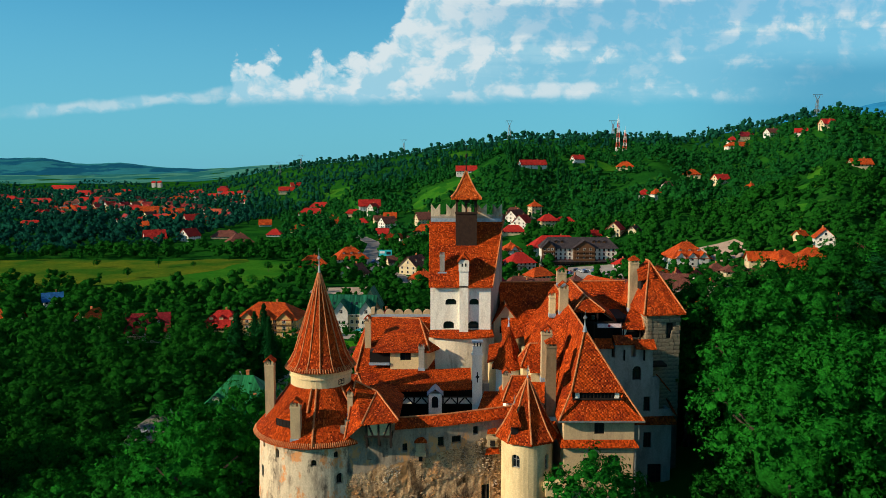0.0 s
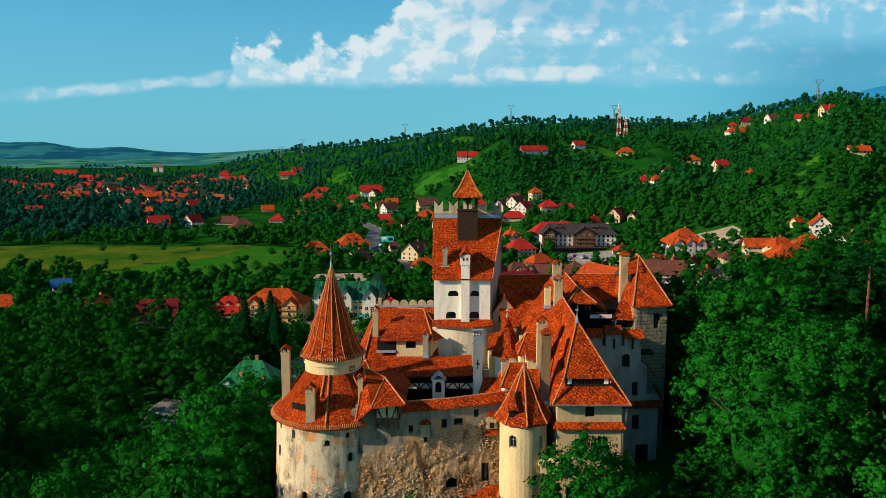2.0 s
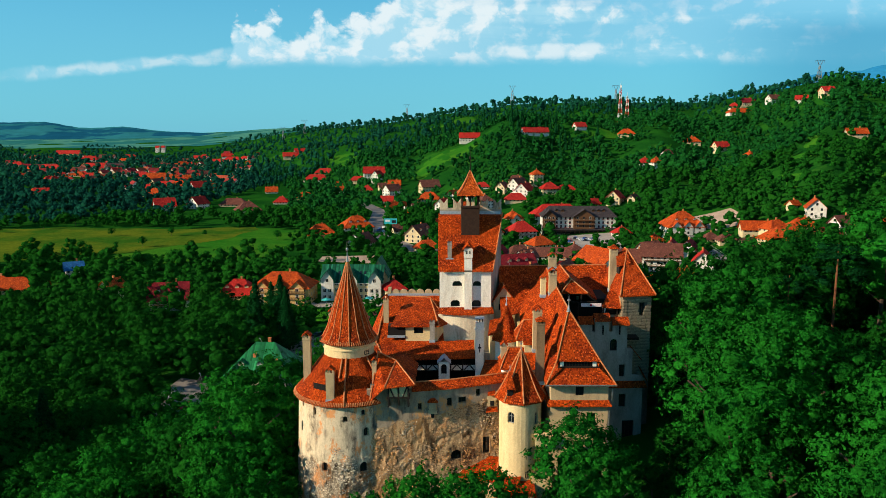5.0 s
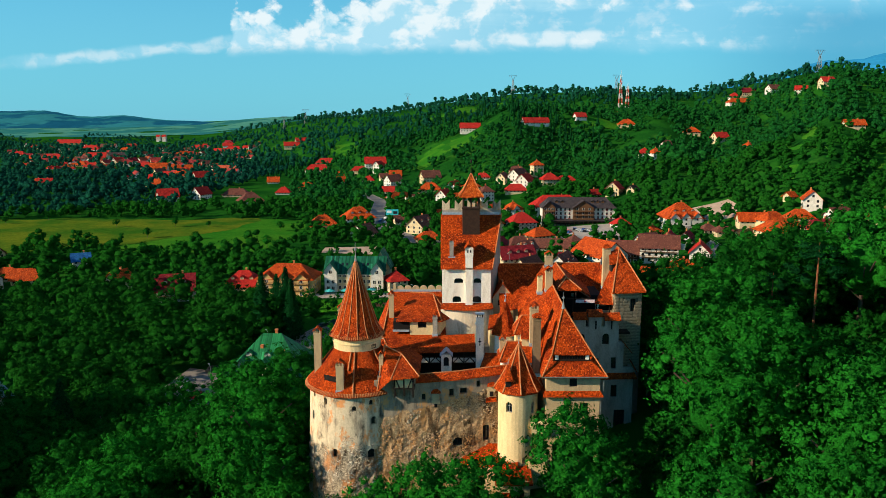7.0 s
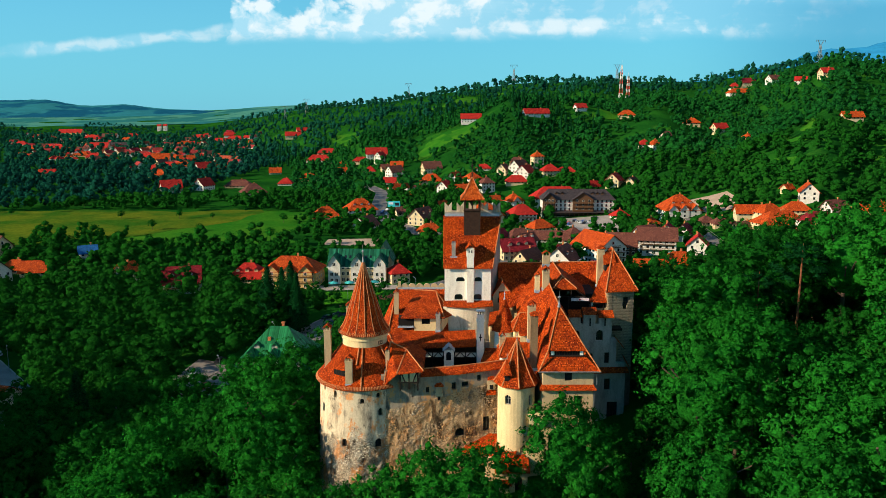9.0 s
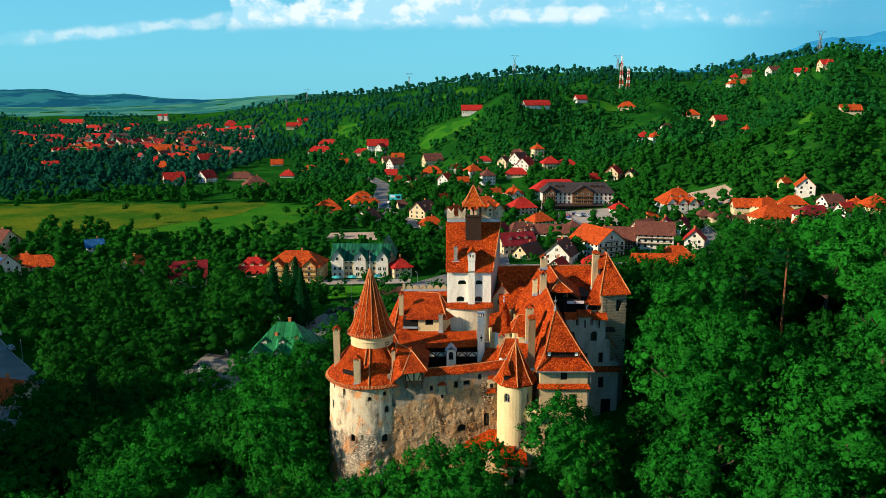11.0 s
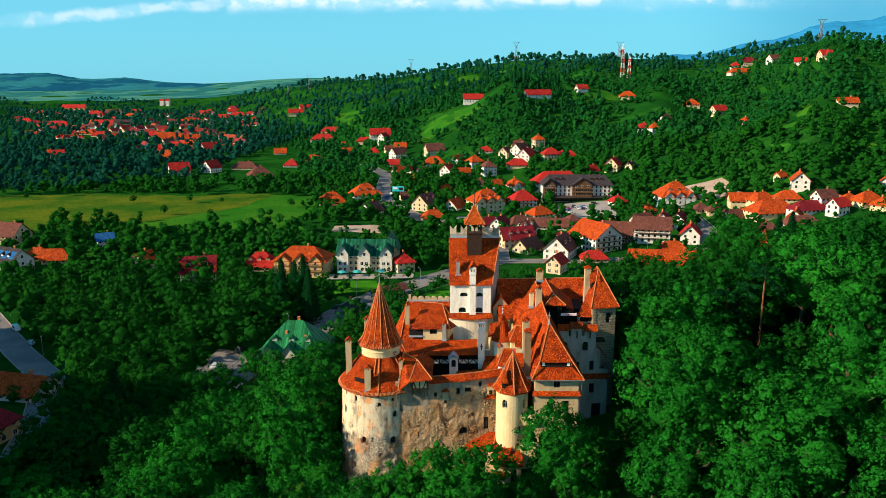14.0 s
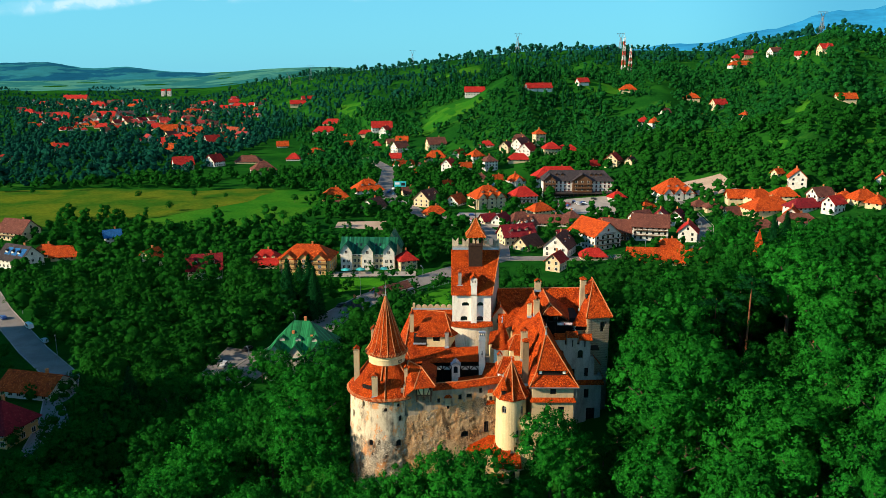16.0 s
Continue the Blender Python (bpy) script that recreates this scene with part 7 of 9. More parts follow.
def curtain_wall():
    t = thing("curtain_wall", "high weathered plaster and rubble curtain wall with a tile coping", "wall", group="castle buildings")
    P = [Vector((*p, 0)) for p in WALL_LINE]
    seg = [(b - a).length for a, b in zip(P, P[1:])]
    total = sum(seg)

    def base(u):
        for i, s in enumerate(seg):
            if u <= s or i == len(seg) - 1:
                return P[i].lerp(P[i + 1], u / s), (P[i + 1] - P[i]).normalized()
            u -= s

    def f(u, v, d):
        p, tt = base(min(max(u, 0), total))
        nn = Vector((-tt.y, tt.x, 0))
        q = Vector((p.x, p.y, v))
        bulge = (noise.noise(q * 0.5) * 0.12 + noise.noise(q * 1.3) * 0.10 + noise.noise(q * 3.1) * 0.11) * rough(v, 36.5 + 0.12 * p.x, 2.0) + 0.05 * max(0, 37 - v)
        return Vector((p.x, p.y, v + lift(p.x))) + nn * (d - bulge)

    def lift(x):
        return float(np.interp(x, [q[0] for q in WALL_LINE], WALL_LIFT))

    def u_of(x):
        u = 0
        for a, b, s in zip(P, P[1:], seg):
            if x <= b.x:
                return u + s * (x - a.x) / (b.x - a.x)
            u += s
        return total

    ops = []
    for x, z, w, h in ((-7.5, 36.9, 0.5, 0.8), (-5.9, 37.2, 0.5, 0.9), (-3.9, 37.6, 0.5, 0.9), (-0.2, 37.9, 0.6, 1.1), (1.4, 38.0, 1.0, 0.8), (3.4, 38.7, 0.55, 0.9), (4.4, 31.7, 0.9, 2.2), (0.6, 31.0, 1.3, 1.3)):
        u = u_of(x)
        ops.append((u - w / 2, u + w / 2, z - h / 2, z + h / 2))
    bm = curved_wall(bmesh.new(), f, 0, total, 14.0, 40.0, ops, 1.2, 0.55, 0.6, True)
    arch_filler(bm, f, ops[7])
    w = part("wall", bm, PLASTER_WALL, t)
    for o in ops:
        add_window(w, f, o, 0.45)
    rubble_stones(w, f, 0.5, total, lambda u, r: 26.0 + (8.6 + 3.9 * u / total) * r, ops, 6500, 22, RUBBLE)
    polys, ridges = [], []
    pts = [(p, (P[min(i + 1, len(P) - 1)] - P[max(i - 1, 0)]).normalized()) for i, p in enumerate(P)]
    for (p, tp), (q, tq) in zip(pts[1:], pts[2:]):
        na, nb = Vector((-tp.y, tp.x, 0)), Vector((-tq.y, tq.x, 0))
        za, zb = Vector((0, 0, 39.85 + lift(p.x))), Vector((0, 0, 39.85 + lift(q.x)))
        ra, rb = za + Vector((0, 0, 0.7)), zb + Vector((0, 0, 0.7))
        polys.append([p - na * 0.28 + za, q - nb * 0.28 + zb, q + nb * 0.8 + rb, p + na * 0.8 + ra])
        polys.append([p + na * 1.7 + za, q + nb * 1.7 + zb, q + nb * 0.8 + rb, p + na * 0.8 + ra])
        ridges.append((p + na * 0.8 + ra, q + nb * 0.8 + rb))
    roof(t, polys, ridges)
    # small stone oriel hanging on the wall
    o = bmesh.new()
    add_box(o, -2.75, -1.85, 75.2, 76.2, 37.1, 38.3)
    add_box(o, -2.85, -1.75, 75.1, 76.2, 36.75, 37.15)
    ob = part("wall_oriel", o, PLASTER_TAN, t, "small hanging plaster oriel")
    part("oriel_opening", add_box(bmesh.new(), -2.5, -2.1, 75.16, 75.24, 36.2, 37.0), DARK, ob)
    roof(ob, hip(-2.95, -1.65, 75.0, 76.3, 38.3, 38.9, 0.6, 0.6)[0], thick=0.12)
    o = bmesh.new()
    for k, (w, z) in enumerate(((0.62, 37.3), (0.55, 37.7), (0.66, 38.1), (0.5, 38.5))):
        add_box(o, 5.15 - w, 5.15 + w * 0.9, 76.25 + 0.06 * k, 77.4, z, z + 0.37, 0.04)
    ob = part("latrine", o, PLASTER_TAN, t, "crumbling masonry projection")
    part("latrine_opening", add_box(bmesh.new(), 4.9, 5.4, 76.18, 76.4, 37.4, 38.0), DARK, ob)
    roof(ob, [[(4.35, 75.9, 36.7), (5.85, 75.9, 36.85), (5.75, 76.8, 37.25), (4.55, 76.8, 37.15)]], thick=0.12)
    roof(ob, [[(4.55, 76.1, 38.85), (5.65, 76.1, 38.9), (5.45, 77.1, 39.4), (4.75, 77.1, 39.35)]], thick=0.12)
    return t


def turret():
    t = thing("turret", "slender cream round turret with a pointed octagonal tile roof", "turret", group="castle buildings")
    cx, cy, R = 8.55, 75.0, 2.6
    f = round_surface(cx, cy, R)

    def u_of(x):
        return R * (math.pi / 2 + math.asin((x - cx) / R))

    ops = []
    for x, z, w, h in ((7.2, 37.15, 0.9, 1.4), (10.35, 37.0, 0.6, 1.6), (9.6, 32.8, 0.65, 1.2), (9.3, 29.9, 0.6, 1.1)):
        u = u_of(x)
        ops.append((u - w / 2, u + w / 2, z - h / 2, z + h / 2))
    bm = curved_wall(bmesh.new(), f, 0, 2 * math.pi * R, 14.0, 39.6, ops, 0.45, 0.5, 2.0)
    for o in ops:
        arch_filler(bm, f, o)
    w = part("wall", bm, PLASTER_CREAM, t)
    for o in ops:
        add_window(w, f, o, 0.2, mat=METAL)
    bm = bmesh.new()
    add_lathe(bm, cx, cy, [(2.6, 38.9), (2.75, 39.0), (2.75, 39.2), (2.6, 39.25)], 32)
    part("cornice", bm, PLASTER_CREAM, w)
    bm = bmesh.new()
    prof = [(2.5, 39.2), (3.2, 39.0), (3.2, 39.2), (2.45, 40.3), (1.75, 41.6), (0.85, 43.5), (0.06, 45.0)]
    add_lathe(bm, cx, cy, prof, 8, math.radians(2), math.radians(362))
    rf = part("roof", bm, TILE, t)
    bm = bmesh.new()
    for i in range(8):
        a = math.radians(2 + 45 * i)
        pts = [(cx + r * math.cos(a), cy + r * math.sin(a), z) for r, z in prof[2:]]
        for p, q in zip(pts, pts[1:]):
            add_ridge(bm, p, q, 0.11)
    part("ridge_tiles", bm, RIDGE, rf)
    dm = part("dormer", add_box(bmesh.new(), 6.75, 7.45, 72.8, 74.2, 39.9, 40.9), DARK, rf, "small dark dormer")
    roof(dm, hip(6.5, 7.7, 72.5, 74.6, 40.85, 43.0, 0.6, 0.6)[0], thick=0.12)
    finial(t, cx, cy, 45.0, 1.3, 0.1)
    finial(t, 7.1, 73.55, 42.9, 0.8, 0.07)
    # corbelled latrine bay to the square tower
    b = bmesh.new()
    add_box(b, 10.0, 12.3, 72.3, 73.3, 34.6, 35.1)
    add_box(b, 10.2, 12.3, 72.5, 73.3, 33.6, 34.6)
    part("bay", b, PLASTER_CREAM, t)
    return t


def gate_porch():
    t = thing("gate_porch", "stepped cream entrance porch with small tiled roofs below the turret", "porch", group="castle buildings")
    wall_box(t, [(5.6, 69.8), (9.8, 69.8), (9.8, 74.0), (5.6, 74.0)], 12.0, 28.4, {0: [(2.5, 3.5, 24.4, 27.3)]}, PLASTER_CREAM, 0.4, arched=((0, 0),))
    roof(t, [[(5.3, 69.3, 28.2), (10.1, 69.3, 28.2), (10.1, 73, 29.4), (5.3, 73, 29.4)]])
    roof(t, [[(0.9, 74.6, 28.7), (5.2, 72.8, 29.0), (6.3, 75.8, 30.8), (4.4, 76.6, 30.6), (1.6, 76.0, 29.4)], [(5.2, 72.8, 29.0), (8.0, 71.2, 28.9), (8.6, 72.6, 30.0), (6.3, 75.8, 30.8)]], [((5.2, 72.8, 29.1), (6.3, 75.8, 30.9))])
    roof(t, [[(5.4, 69.2, 26.3), (7.6, 69.2, 26.3), (7.6, 69.9, 26.9), (5.4, 69.9, 26.9)]], thick=0.12)
    roof(t, [[(7.2, 68.9, 23.6), (9.9, 68.9, 23.6), (9.9, 69.9, 24.2), (7.2, 69.9, 24.2)]], thick=0.12)
    b = bmesh.new()
    add_box(b, 4.2, 5.6, 72.2, 75.0, 12, 28.6)
    part("buttress", b, PLASTER_CREAM, t)
    part("buttress", add_box(bmesh.new(), 9.8, 12.2, 72.0, 74.0, 12, 30.0), PLASTER_CREAM, t)
    return t


def square_tower():
    t = thing("square_tower", "tan plastered square gate tower with a steep two-stage tile roof", "tower", group="castle buildings")
    wall_box(t, [(12.0, 73.0), (18.95, 73.0), (18.95, 84.0), (12.0, 84.0)], 12.0, 41.7,
             {0: [(3.0, 4.0, 39.85, 41.35), (1.95, 2.95, 36.0, 37.4), (4.4, 5.5, 36.1, 37.65), (2.0, 2.9, 31.0, 32.4), (4.6, 5.5, 31.0, 32.4)], 3: [(9.5, 10.1, 36.6, 37.7)]}, PLASTER_TAN, 0.6)
    # tiled string course
    roof(t, [[(11.6, 72.5, 38.75), (19.35, 72.5, 38.75), (19.0, 73.0, 39.3), (11.95, 73.0, 39.3)], [(11.6, 72.5, 38.75), (11.95, 73, 39.3), (11.95, 84, 39.3), (11.6, 84, 38.75)], [(19.35, 72.5, 38.75), (19.0, 73, 39.3), (19.0, 84, 39.3), (19.35, 84, 38.75)]], thick=0.14, name="string_course")
    e, m_, top = 41.45, 43.25, (14.3, 75.3, 50.0)
    A, B, C, D = (11.35, 72.25, e), (19.75, 72.25, e), (19.75, 84, e), (11.35, 84, e)
    a, b = (12.95, 73.75, m_), (17.75, 73.75, m_)
    roof(t, [[A, B, b, a]], thick=0.2, name="lower_roof")
    u0, u1 = (12.75, 73.45, 44.15), (17.95, 73.45, 44.15)
    back = (14.3, 96.0, 51.3)
    rf = roof(t, [[u0, u1, top], [A, a, u0, top, (14.3, 84, 50.5), D], [B, b, u1, top, (14.3, 84, 50.5), C]], [(top, u0), (top, u1), (u0, A), (u1, B), (top, (14.3, 84, 50.55))], name="upper_roof")
    # the long window band between the two stages
    bm = add_box(bmesh.new(), 12.95, 17.75, 73.8, 74.6, 43.0, 44.2)
    band = part("window_band", bm, DARK, t, "long dark loft window band with white jambs")
    for x in (13.15, 17.1):
        part("jamb", add_box(bmesh.new(), x, x + 0.45, 73.68, 73.82, 43.3, 44.1), PLASTER_WHITE, band)
    s = bmesh.new()
    add_box(s, 12.9, 17.8, 73.55, 73.85, 43.15, 43.3)
    for i in range(9):
        add_box(s, 13.9 + i * 0.36, 14.0 + i * 0.36, 73.7, 73.78, 43.3, 44.1)
    part("sill", s, TIMBER, band)
    # gutters and downpipe
    g = bmesh.new()
    add_beam(g, (11.3, 72.2, e - 0.05), (19.8, 72.2, e - 0.05), 0.14, 0.14)
    add_beam(g, (19.35, 72.7, 40.9), (19.35, 72.7, 39.4), 0.1, 0.1)
    add_beam(g, (19.1, 72.9, 38.7), (19.1, 72.9, 26.0), 0.1, 0.1)
    part("gutter", g, METAL, t)
    finial(t, 14.3, 75.3, 50.0, 1.9, 0.16)
    chimney(t, 10.95, 75.6, 40.5, 48.8, 1.0, 1.0, BRICK_BROWN, "hip", label="tall brown brick chimney")
    chimney(t, 11.0, 79.3, 43.5, 49.3, 1.1, 0.9, PLASTER_TAN)
    return t


def west_roofs():
    """The jumble of roofs that runs back from the square tower."""
    t = thing("gatehouse_wing", "jumbled clay tile roofs and plastered gables round the inner court", "building", group="castle buildings")
    roof(t, [[(14.3, 84, 50.5), (14.3, 96.3, 51.3), (10.0, 92.8, 46.6), (9.4, 84, 44.2)], [(11.35, 76.5, 41.9), (14.3, 84.0, 50.5), (9.4, 84, 44.2)]], [((14.3, 84, 50.55), (14.3, 96, 51.35))])
    wall_box(t, [(9.8, 82.5), (14.6, 82.5), (14.6, 94), (9.8, 94)], 32, 44.0, {3: [(5, 5.7, 42.2, 43.2)]}, PLASTER_CREAM, 0.4)
    # low roofs behind the turret
    P, r = hip(6.3, 11.4, 78.2, 83.0, 41.6, 43.7, 1.2, 0.2)
    roof(t, P, r[:3])
    wall_box(t, [(6.7, 78.7), (11.2, 78.7), (11.2, 82.6), (6.7, 82.6)], 32, 41.6, {0: [(0.3, 0.8, 39.6, 40.6)], 3: [(1.0, 1.6, 39.8, 40.8)]}, PLASTER_WHITE, 0.3)
    P, r = hip(8.7, 12.0, 83.2, 87.2, 44.0, 46.2, 1.2, 0.2)
    roof(t, P, r[:3])
    wall_box(t, [(9.0, 83.5), (11.8, 83.5), (11.8, 87.0), (9.0, 87.0)], 36, 44.0, {0: [(0.8, 1.4, 42.4, 43.4)]}, PLASTER_CREAM, 0.3)
    roof(t, [[(9.3, 79.6, 44.4), (11.6, 79.6, 44.4), (11.6, 82.5, 46.2), (9.3, 82.5, 46.2)]], thick=0.15)
    wall_box(t, [(9.5, 80.0), (11.4, 80.0), (11.4, 82.5), (9.5, 82.5)], 42, 44.4, {}, PLASTER_CREAM, 0.3)
    chimney(t, 6.9, 81.0, 41.2, 44.2, 0.75, 0.75, PLASTER_TAN)
    timber(t, [((10.3, 78.6, 41.6), (10.3, 78.6, 40.2)), ((11.1, 78.6, 41.6), (10.5, 78.6, 40.3)), ((9.6, 78.6, 40.2), (11.2, 78.6, 40.2))])
    # stair tower with a small cone
    cx, cy = 7.75, 88.0
    bm = bmesh.new()
    add_lathe(bm, cx, cy, [(1.5, 34.0), (1.5, 43.2)], 24)
    part("stair_tower", bm, PLASTER_WHITE, t)
    bm = bmesh.new()
    add_lathe(bm, cx, cy, [(1.4, 43.0), (1.95, 42.75), (1.95, 42.95), (1.5, 43.8), (1.1, 45.2), (0.55, 46.7), (0.05, 47.8)], 20)
    part("stair_cone", bm, TILE, t, "small steep conical tile roof")
    finial(t, cx, cy, 47.7, 1.3, 0.12, LEAD)
    roof(t, [[(5.2, 87.6, 43.4), (6.6, 87.4, 43.9), (7.4, 90.6, 45.2), (5.6, 90.6, 44.8)]], thick=0.15)
    wall_box(t, [(5.5, 88.0), (7.6, 88.0), (7.6, 91.0), (5.5, 91.0)], 36, 43.6, {0: [(0.3, 0.7, 42.4, 43.0)]}, PLASTER_CREAM, 0.3)
    return t


def gable_house():
    t = thing("gabled_house", "small tan plaster gable between the keep and the long roof", "building", group="castle buildings")
    f, L = flat_surface(6.3, 93.0, 9.4, 93.0)
    bm = curved_wall(bmesh.new(), f, 0, L, 38, 47.3, [(0.75, 1.9, 45.7, 46.6)], 0.4)
    add_faces(bm, [(6.3, 93.0, 47.3), (9.4, 93.0, 47.3), (7.75, 93.0, 49.2)], [(0, 1, 2)])
    w = part("wall", bm, PLASTER_TAN, t)
    add_window(w, f, (0.75, 1.9, 45.7, 46.6), 0.1, bars=3)
    roof(t, [[(6.0, 92.8, 46.9), (7.75, 92.8, 49.35), (7.75, 96.5, 49.4), (6.0, 96.5, 46.9)], [(9.8, 92.8, 46.7), (7.75, 92.8, 49.35), (7.75, 96.5, 49.4), (9.8, 96.5, 46.7)]], [((7.75, 92.7, 49.4), (7.75, 96, 49.4))])
    return t


def long_hall():
    t = thing("long_hall", "long hall with a high tile roof and dark timber gallery", "building", group="castle buildings")
    rl, rr = (7.2, 97.0, 51.5), (23.4, 97.0, 51.7)
    roof(t, [[(7.2, 90.5, 45.2), (14.3, 92.0, 47.0), rr, rl], [(14.3, 92.0, 47.0), (22.6, 91.6, 47.2), rr], [(7.2, 103, 45.5), (23.4, 103, 45.5), rr, rl]], [(rl, rr)])
    wall_box(t, [(8.0, 93.4), (22.4, 93.4), (22.4, 102.5), (8.0, 102.5)], 30, 47.0, {}, PLASTER_GREY, 0.4)
    # timber gallery with a hipped gable
    apex, fr = (15.9, 94.0, 52.3), (16.45, 86.7, 51.5)
    l, r = (14.9, 85.2, 50.0), (18.45, 85.2, 49.95)
    roof(t, [[l, r, fr], [l, fr, apex, (13.4, 94.0, 49.0)], [r, fr, apex, (20.8, 94.0, 48.6), (19.9, 86.0, 48.85)]], [(fr, apex), (l, fr), (r, fr)], name="gallery_roof")
    # solid near-black block in place of the gallery's shaded depth
    bm = add_box(bmesh.new(), 14.4, 21.8, 87.2, 93.2, 43.0, 48.7)
    g = part("gallery", bm, DARK, t, "timber gallery whose shaded depth is a near-black block")
    y = 85.42
    for pts in (((15.05, 48.85), (15.55, 48.85), (15.55, 49.55)), ((16.0, 48.85), (16.6, 48.85), (16.6, 49.6), (16.0, 49.6)), ((16.75, 48.75), (17.5, 48.75), (17.5, 49.6), (16.75, 49.6)), ((17.75, 48.8), (18.75, 48.8), (17.8, 49.65))):
        pan = bmesh.new()
        add_faces(pan, [(a, y, b) for a, b in pts], [tuple(range(len(pts)))])
        bmesh.ops.solidify(pan, geom=pan.faces[:], thickness=0.06)
        part("gable_panel", pan, PLASTER_WHITE, g)
    part("loft_window", add_box(bmesh.new(), 16.92, 17.33, y - 0.12, y - 0.06, 48.9, 49.45), GLASS, g)
    timber(g, [((14.7, y - 0.1, 48.65), (19.8, y - 0.1, 48.65)), ((15.8, y - 0.1, 48.65), (15.8, y - 0.1, 49.9)), ((17.62, y - 0.1, 48.65), (17.62, y - 0.1, 49.9)), ((19.7, y - 0.1, 48.7), (17.9, y - 0.1, 49.95)), ((14.75, y - 0.1, 49.75), (18.6, y - 0.1, 49.75)), ((14.8, y - 0.1, 48.6), (14.8, y - 0.1, 44)), ((17.3, y - 0.1, 48.6), (17.3, y - 0.1, 44)), ((20.35, y - 0.1, 48.6), (20.35, y - 0.1, 44)), ((14.6, y - 0.1, 46.1), (20.6, y - 0.1, 46.1))])
    # light banner beam with a small round badge
    sb = add_box(bmesh.new(), 17.6, 20.3, 85.05, 85.17, 48.05, 48.5)
    s = part("banner", sb, W_WHITE_BANNER, g, "white banner board with a round red badge")
    bm = bmesh.new()
    bmesh.ops.create_circle(bm, cap_ends=True, segments=16, radius=0.16, matrix=Matrix.Translation((18.9, 85.02, 48.28)) @ Matrix.Rotation(math.pi / 2, 4, "X"))
    bmesh.ops.solidify(bm, geom=bm.faces[:], thickness=0.02)
    part("badge", bm, BANNER_RED, s)
    chimney(t, 13.8, 86.0, 49.4, 53.0, 1.0, 0.9, PLASTER_TAN)
    chimney(t, 12.6, 86.6, 49.0, 52.0, 0.7, 0.7, PLASTER_CREAM)
    chimney(t, 15.2, 96.6, 51.0, 53.4, 1.2, 0.7, PLASTER_TAN)
    return t


W_WHITE_BANNER = material("white_banner", (0.80, 0.62, 0.62), 0.7, (0.72, 0.5, 0.5), 2, 10, 0.1)
BANNER_RED = material("badge_red", (0.6, 0.02, 0.05), 0.6, None, 2, 10, 0.1)


def step_gable():
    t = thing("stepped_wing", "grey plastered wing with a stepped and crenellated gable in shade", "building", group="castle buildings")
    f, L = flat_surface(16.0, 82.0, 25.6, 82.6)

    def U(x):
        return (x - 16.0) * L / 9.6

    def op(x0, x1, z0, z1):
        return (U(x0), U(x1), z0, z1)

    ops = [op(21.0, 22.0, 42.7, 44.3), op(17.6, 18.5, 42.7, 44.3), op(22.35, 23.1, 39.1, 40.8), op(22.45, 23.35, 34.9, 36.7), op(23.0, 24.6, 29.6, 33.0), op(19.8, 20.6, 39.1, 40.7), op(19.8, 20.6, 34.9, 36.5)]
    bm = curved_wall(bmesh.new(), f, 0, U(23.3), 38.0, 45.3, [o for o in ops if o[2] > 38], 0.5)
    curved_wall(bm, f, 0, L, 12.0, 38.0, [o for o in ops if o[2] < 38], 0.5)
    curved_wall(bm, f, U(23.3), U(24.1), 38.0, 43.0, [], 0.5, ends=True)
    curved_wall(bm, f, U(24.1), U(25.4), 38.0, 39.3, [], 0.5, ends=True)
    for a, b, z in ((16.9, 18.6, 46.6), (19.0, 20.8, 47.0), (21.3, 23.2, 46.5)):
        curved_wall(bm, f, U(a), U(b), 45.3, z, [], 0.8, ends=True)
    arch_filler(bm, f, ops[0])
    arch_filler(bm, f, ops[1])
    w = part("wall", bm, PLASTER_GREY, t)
    for o in ops:
        add_window(w, f, o, 0.3, bars=2)
    e = bmesh.new()
    for x0, x1, y0, y1 in ((25.3, 25.6, 82.6, 97.0),):
        add_box(e, x0, x1, y0, y1, 12, 39)
    part("side_wall", e, PLASTER_GREY, t)
    for a, b, z in ((16.8, 18.75, 46.55), (18.85, 20.95, 46.95), (21.15, 23.45, 46.45)):
        roof(t, [[(a, 81.7, z), (b, 81.7, z), (b, 82.9, z + 0.75), (a, 82.9, z + 0.75)], [(a, 84.0, z), (b, 84.0, z), (b, 82.9, z + 0.75), (a, 82.9, z + 0.75)]], thick=0.14, name="merlon_cap")
    roof(t, [[(23.9, 81.9, 43.2), (23.9, 83.3, 43.2), (25.2, 83.3, 41.6), (25.2, 81.9, 41.6)]], thick=0.14, name="step_cap")
    roof(t, [[(25.2, 82.0, 40.3), (25.2, 83.6, 40.3), (26.0, 83.6, 38.8), (26.0, 82.0, 38.8)]], thick=0.14, name="step_cap")
    roof(t, [[(19.0, 81.6, 37.9), (26.0, 81.9, 37.9), (25.8, 82.4, 38.6), (19.0, 82.0, 38.6)]], thick=0.14, name="string_course")
    for x in (20.0, 22.2):
        part("loophole", add_box(bmesh.new(), x - 0.08, x + 0.08, 81.98, 82.2, 45.0, 46.2), DARK, w)
    part("floor_slab", add_box(bmesh.new(), 15.5, 25.0, 83.0, 93.0, 44.0, 44.3), TIMBER, t)
    return t


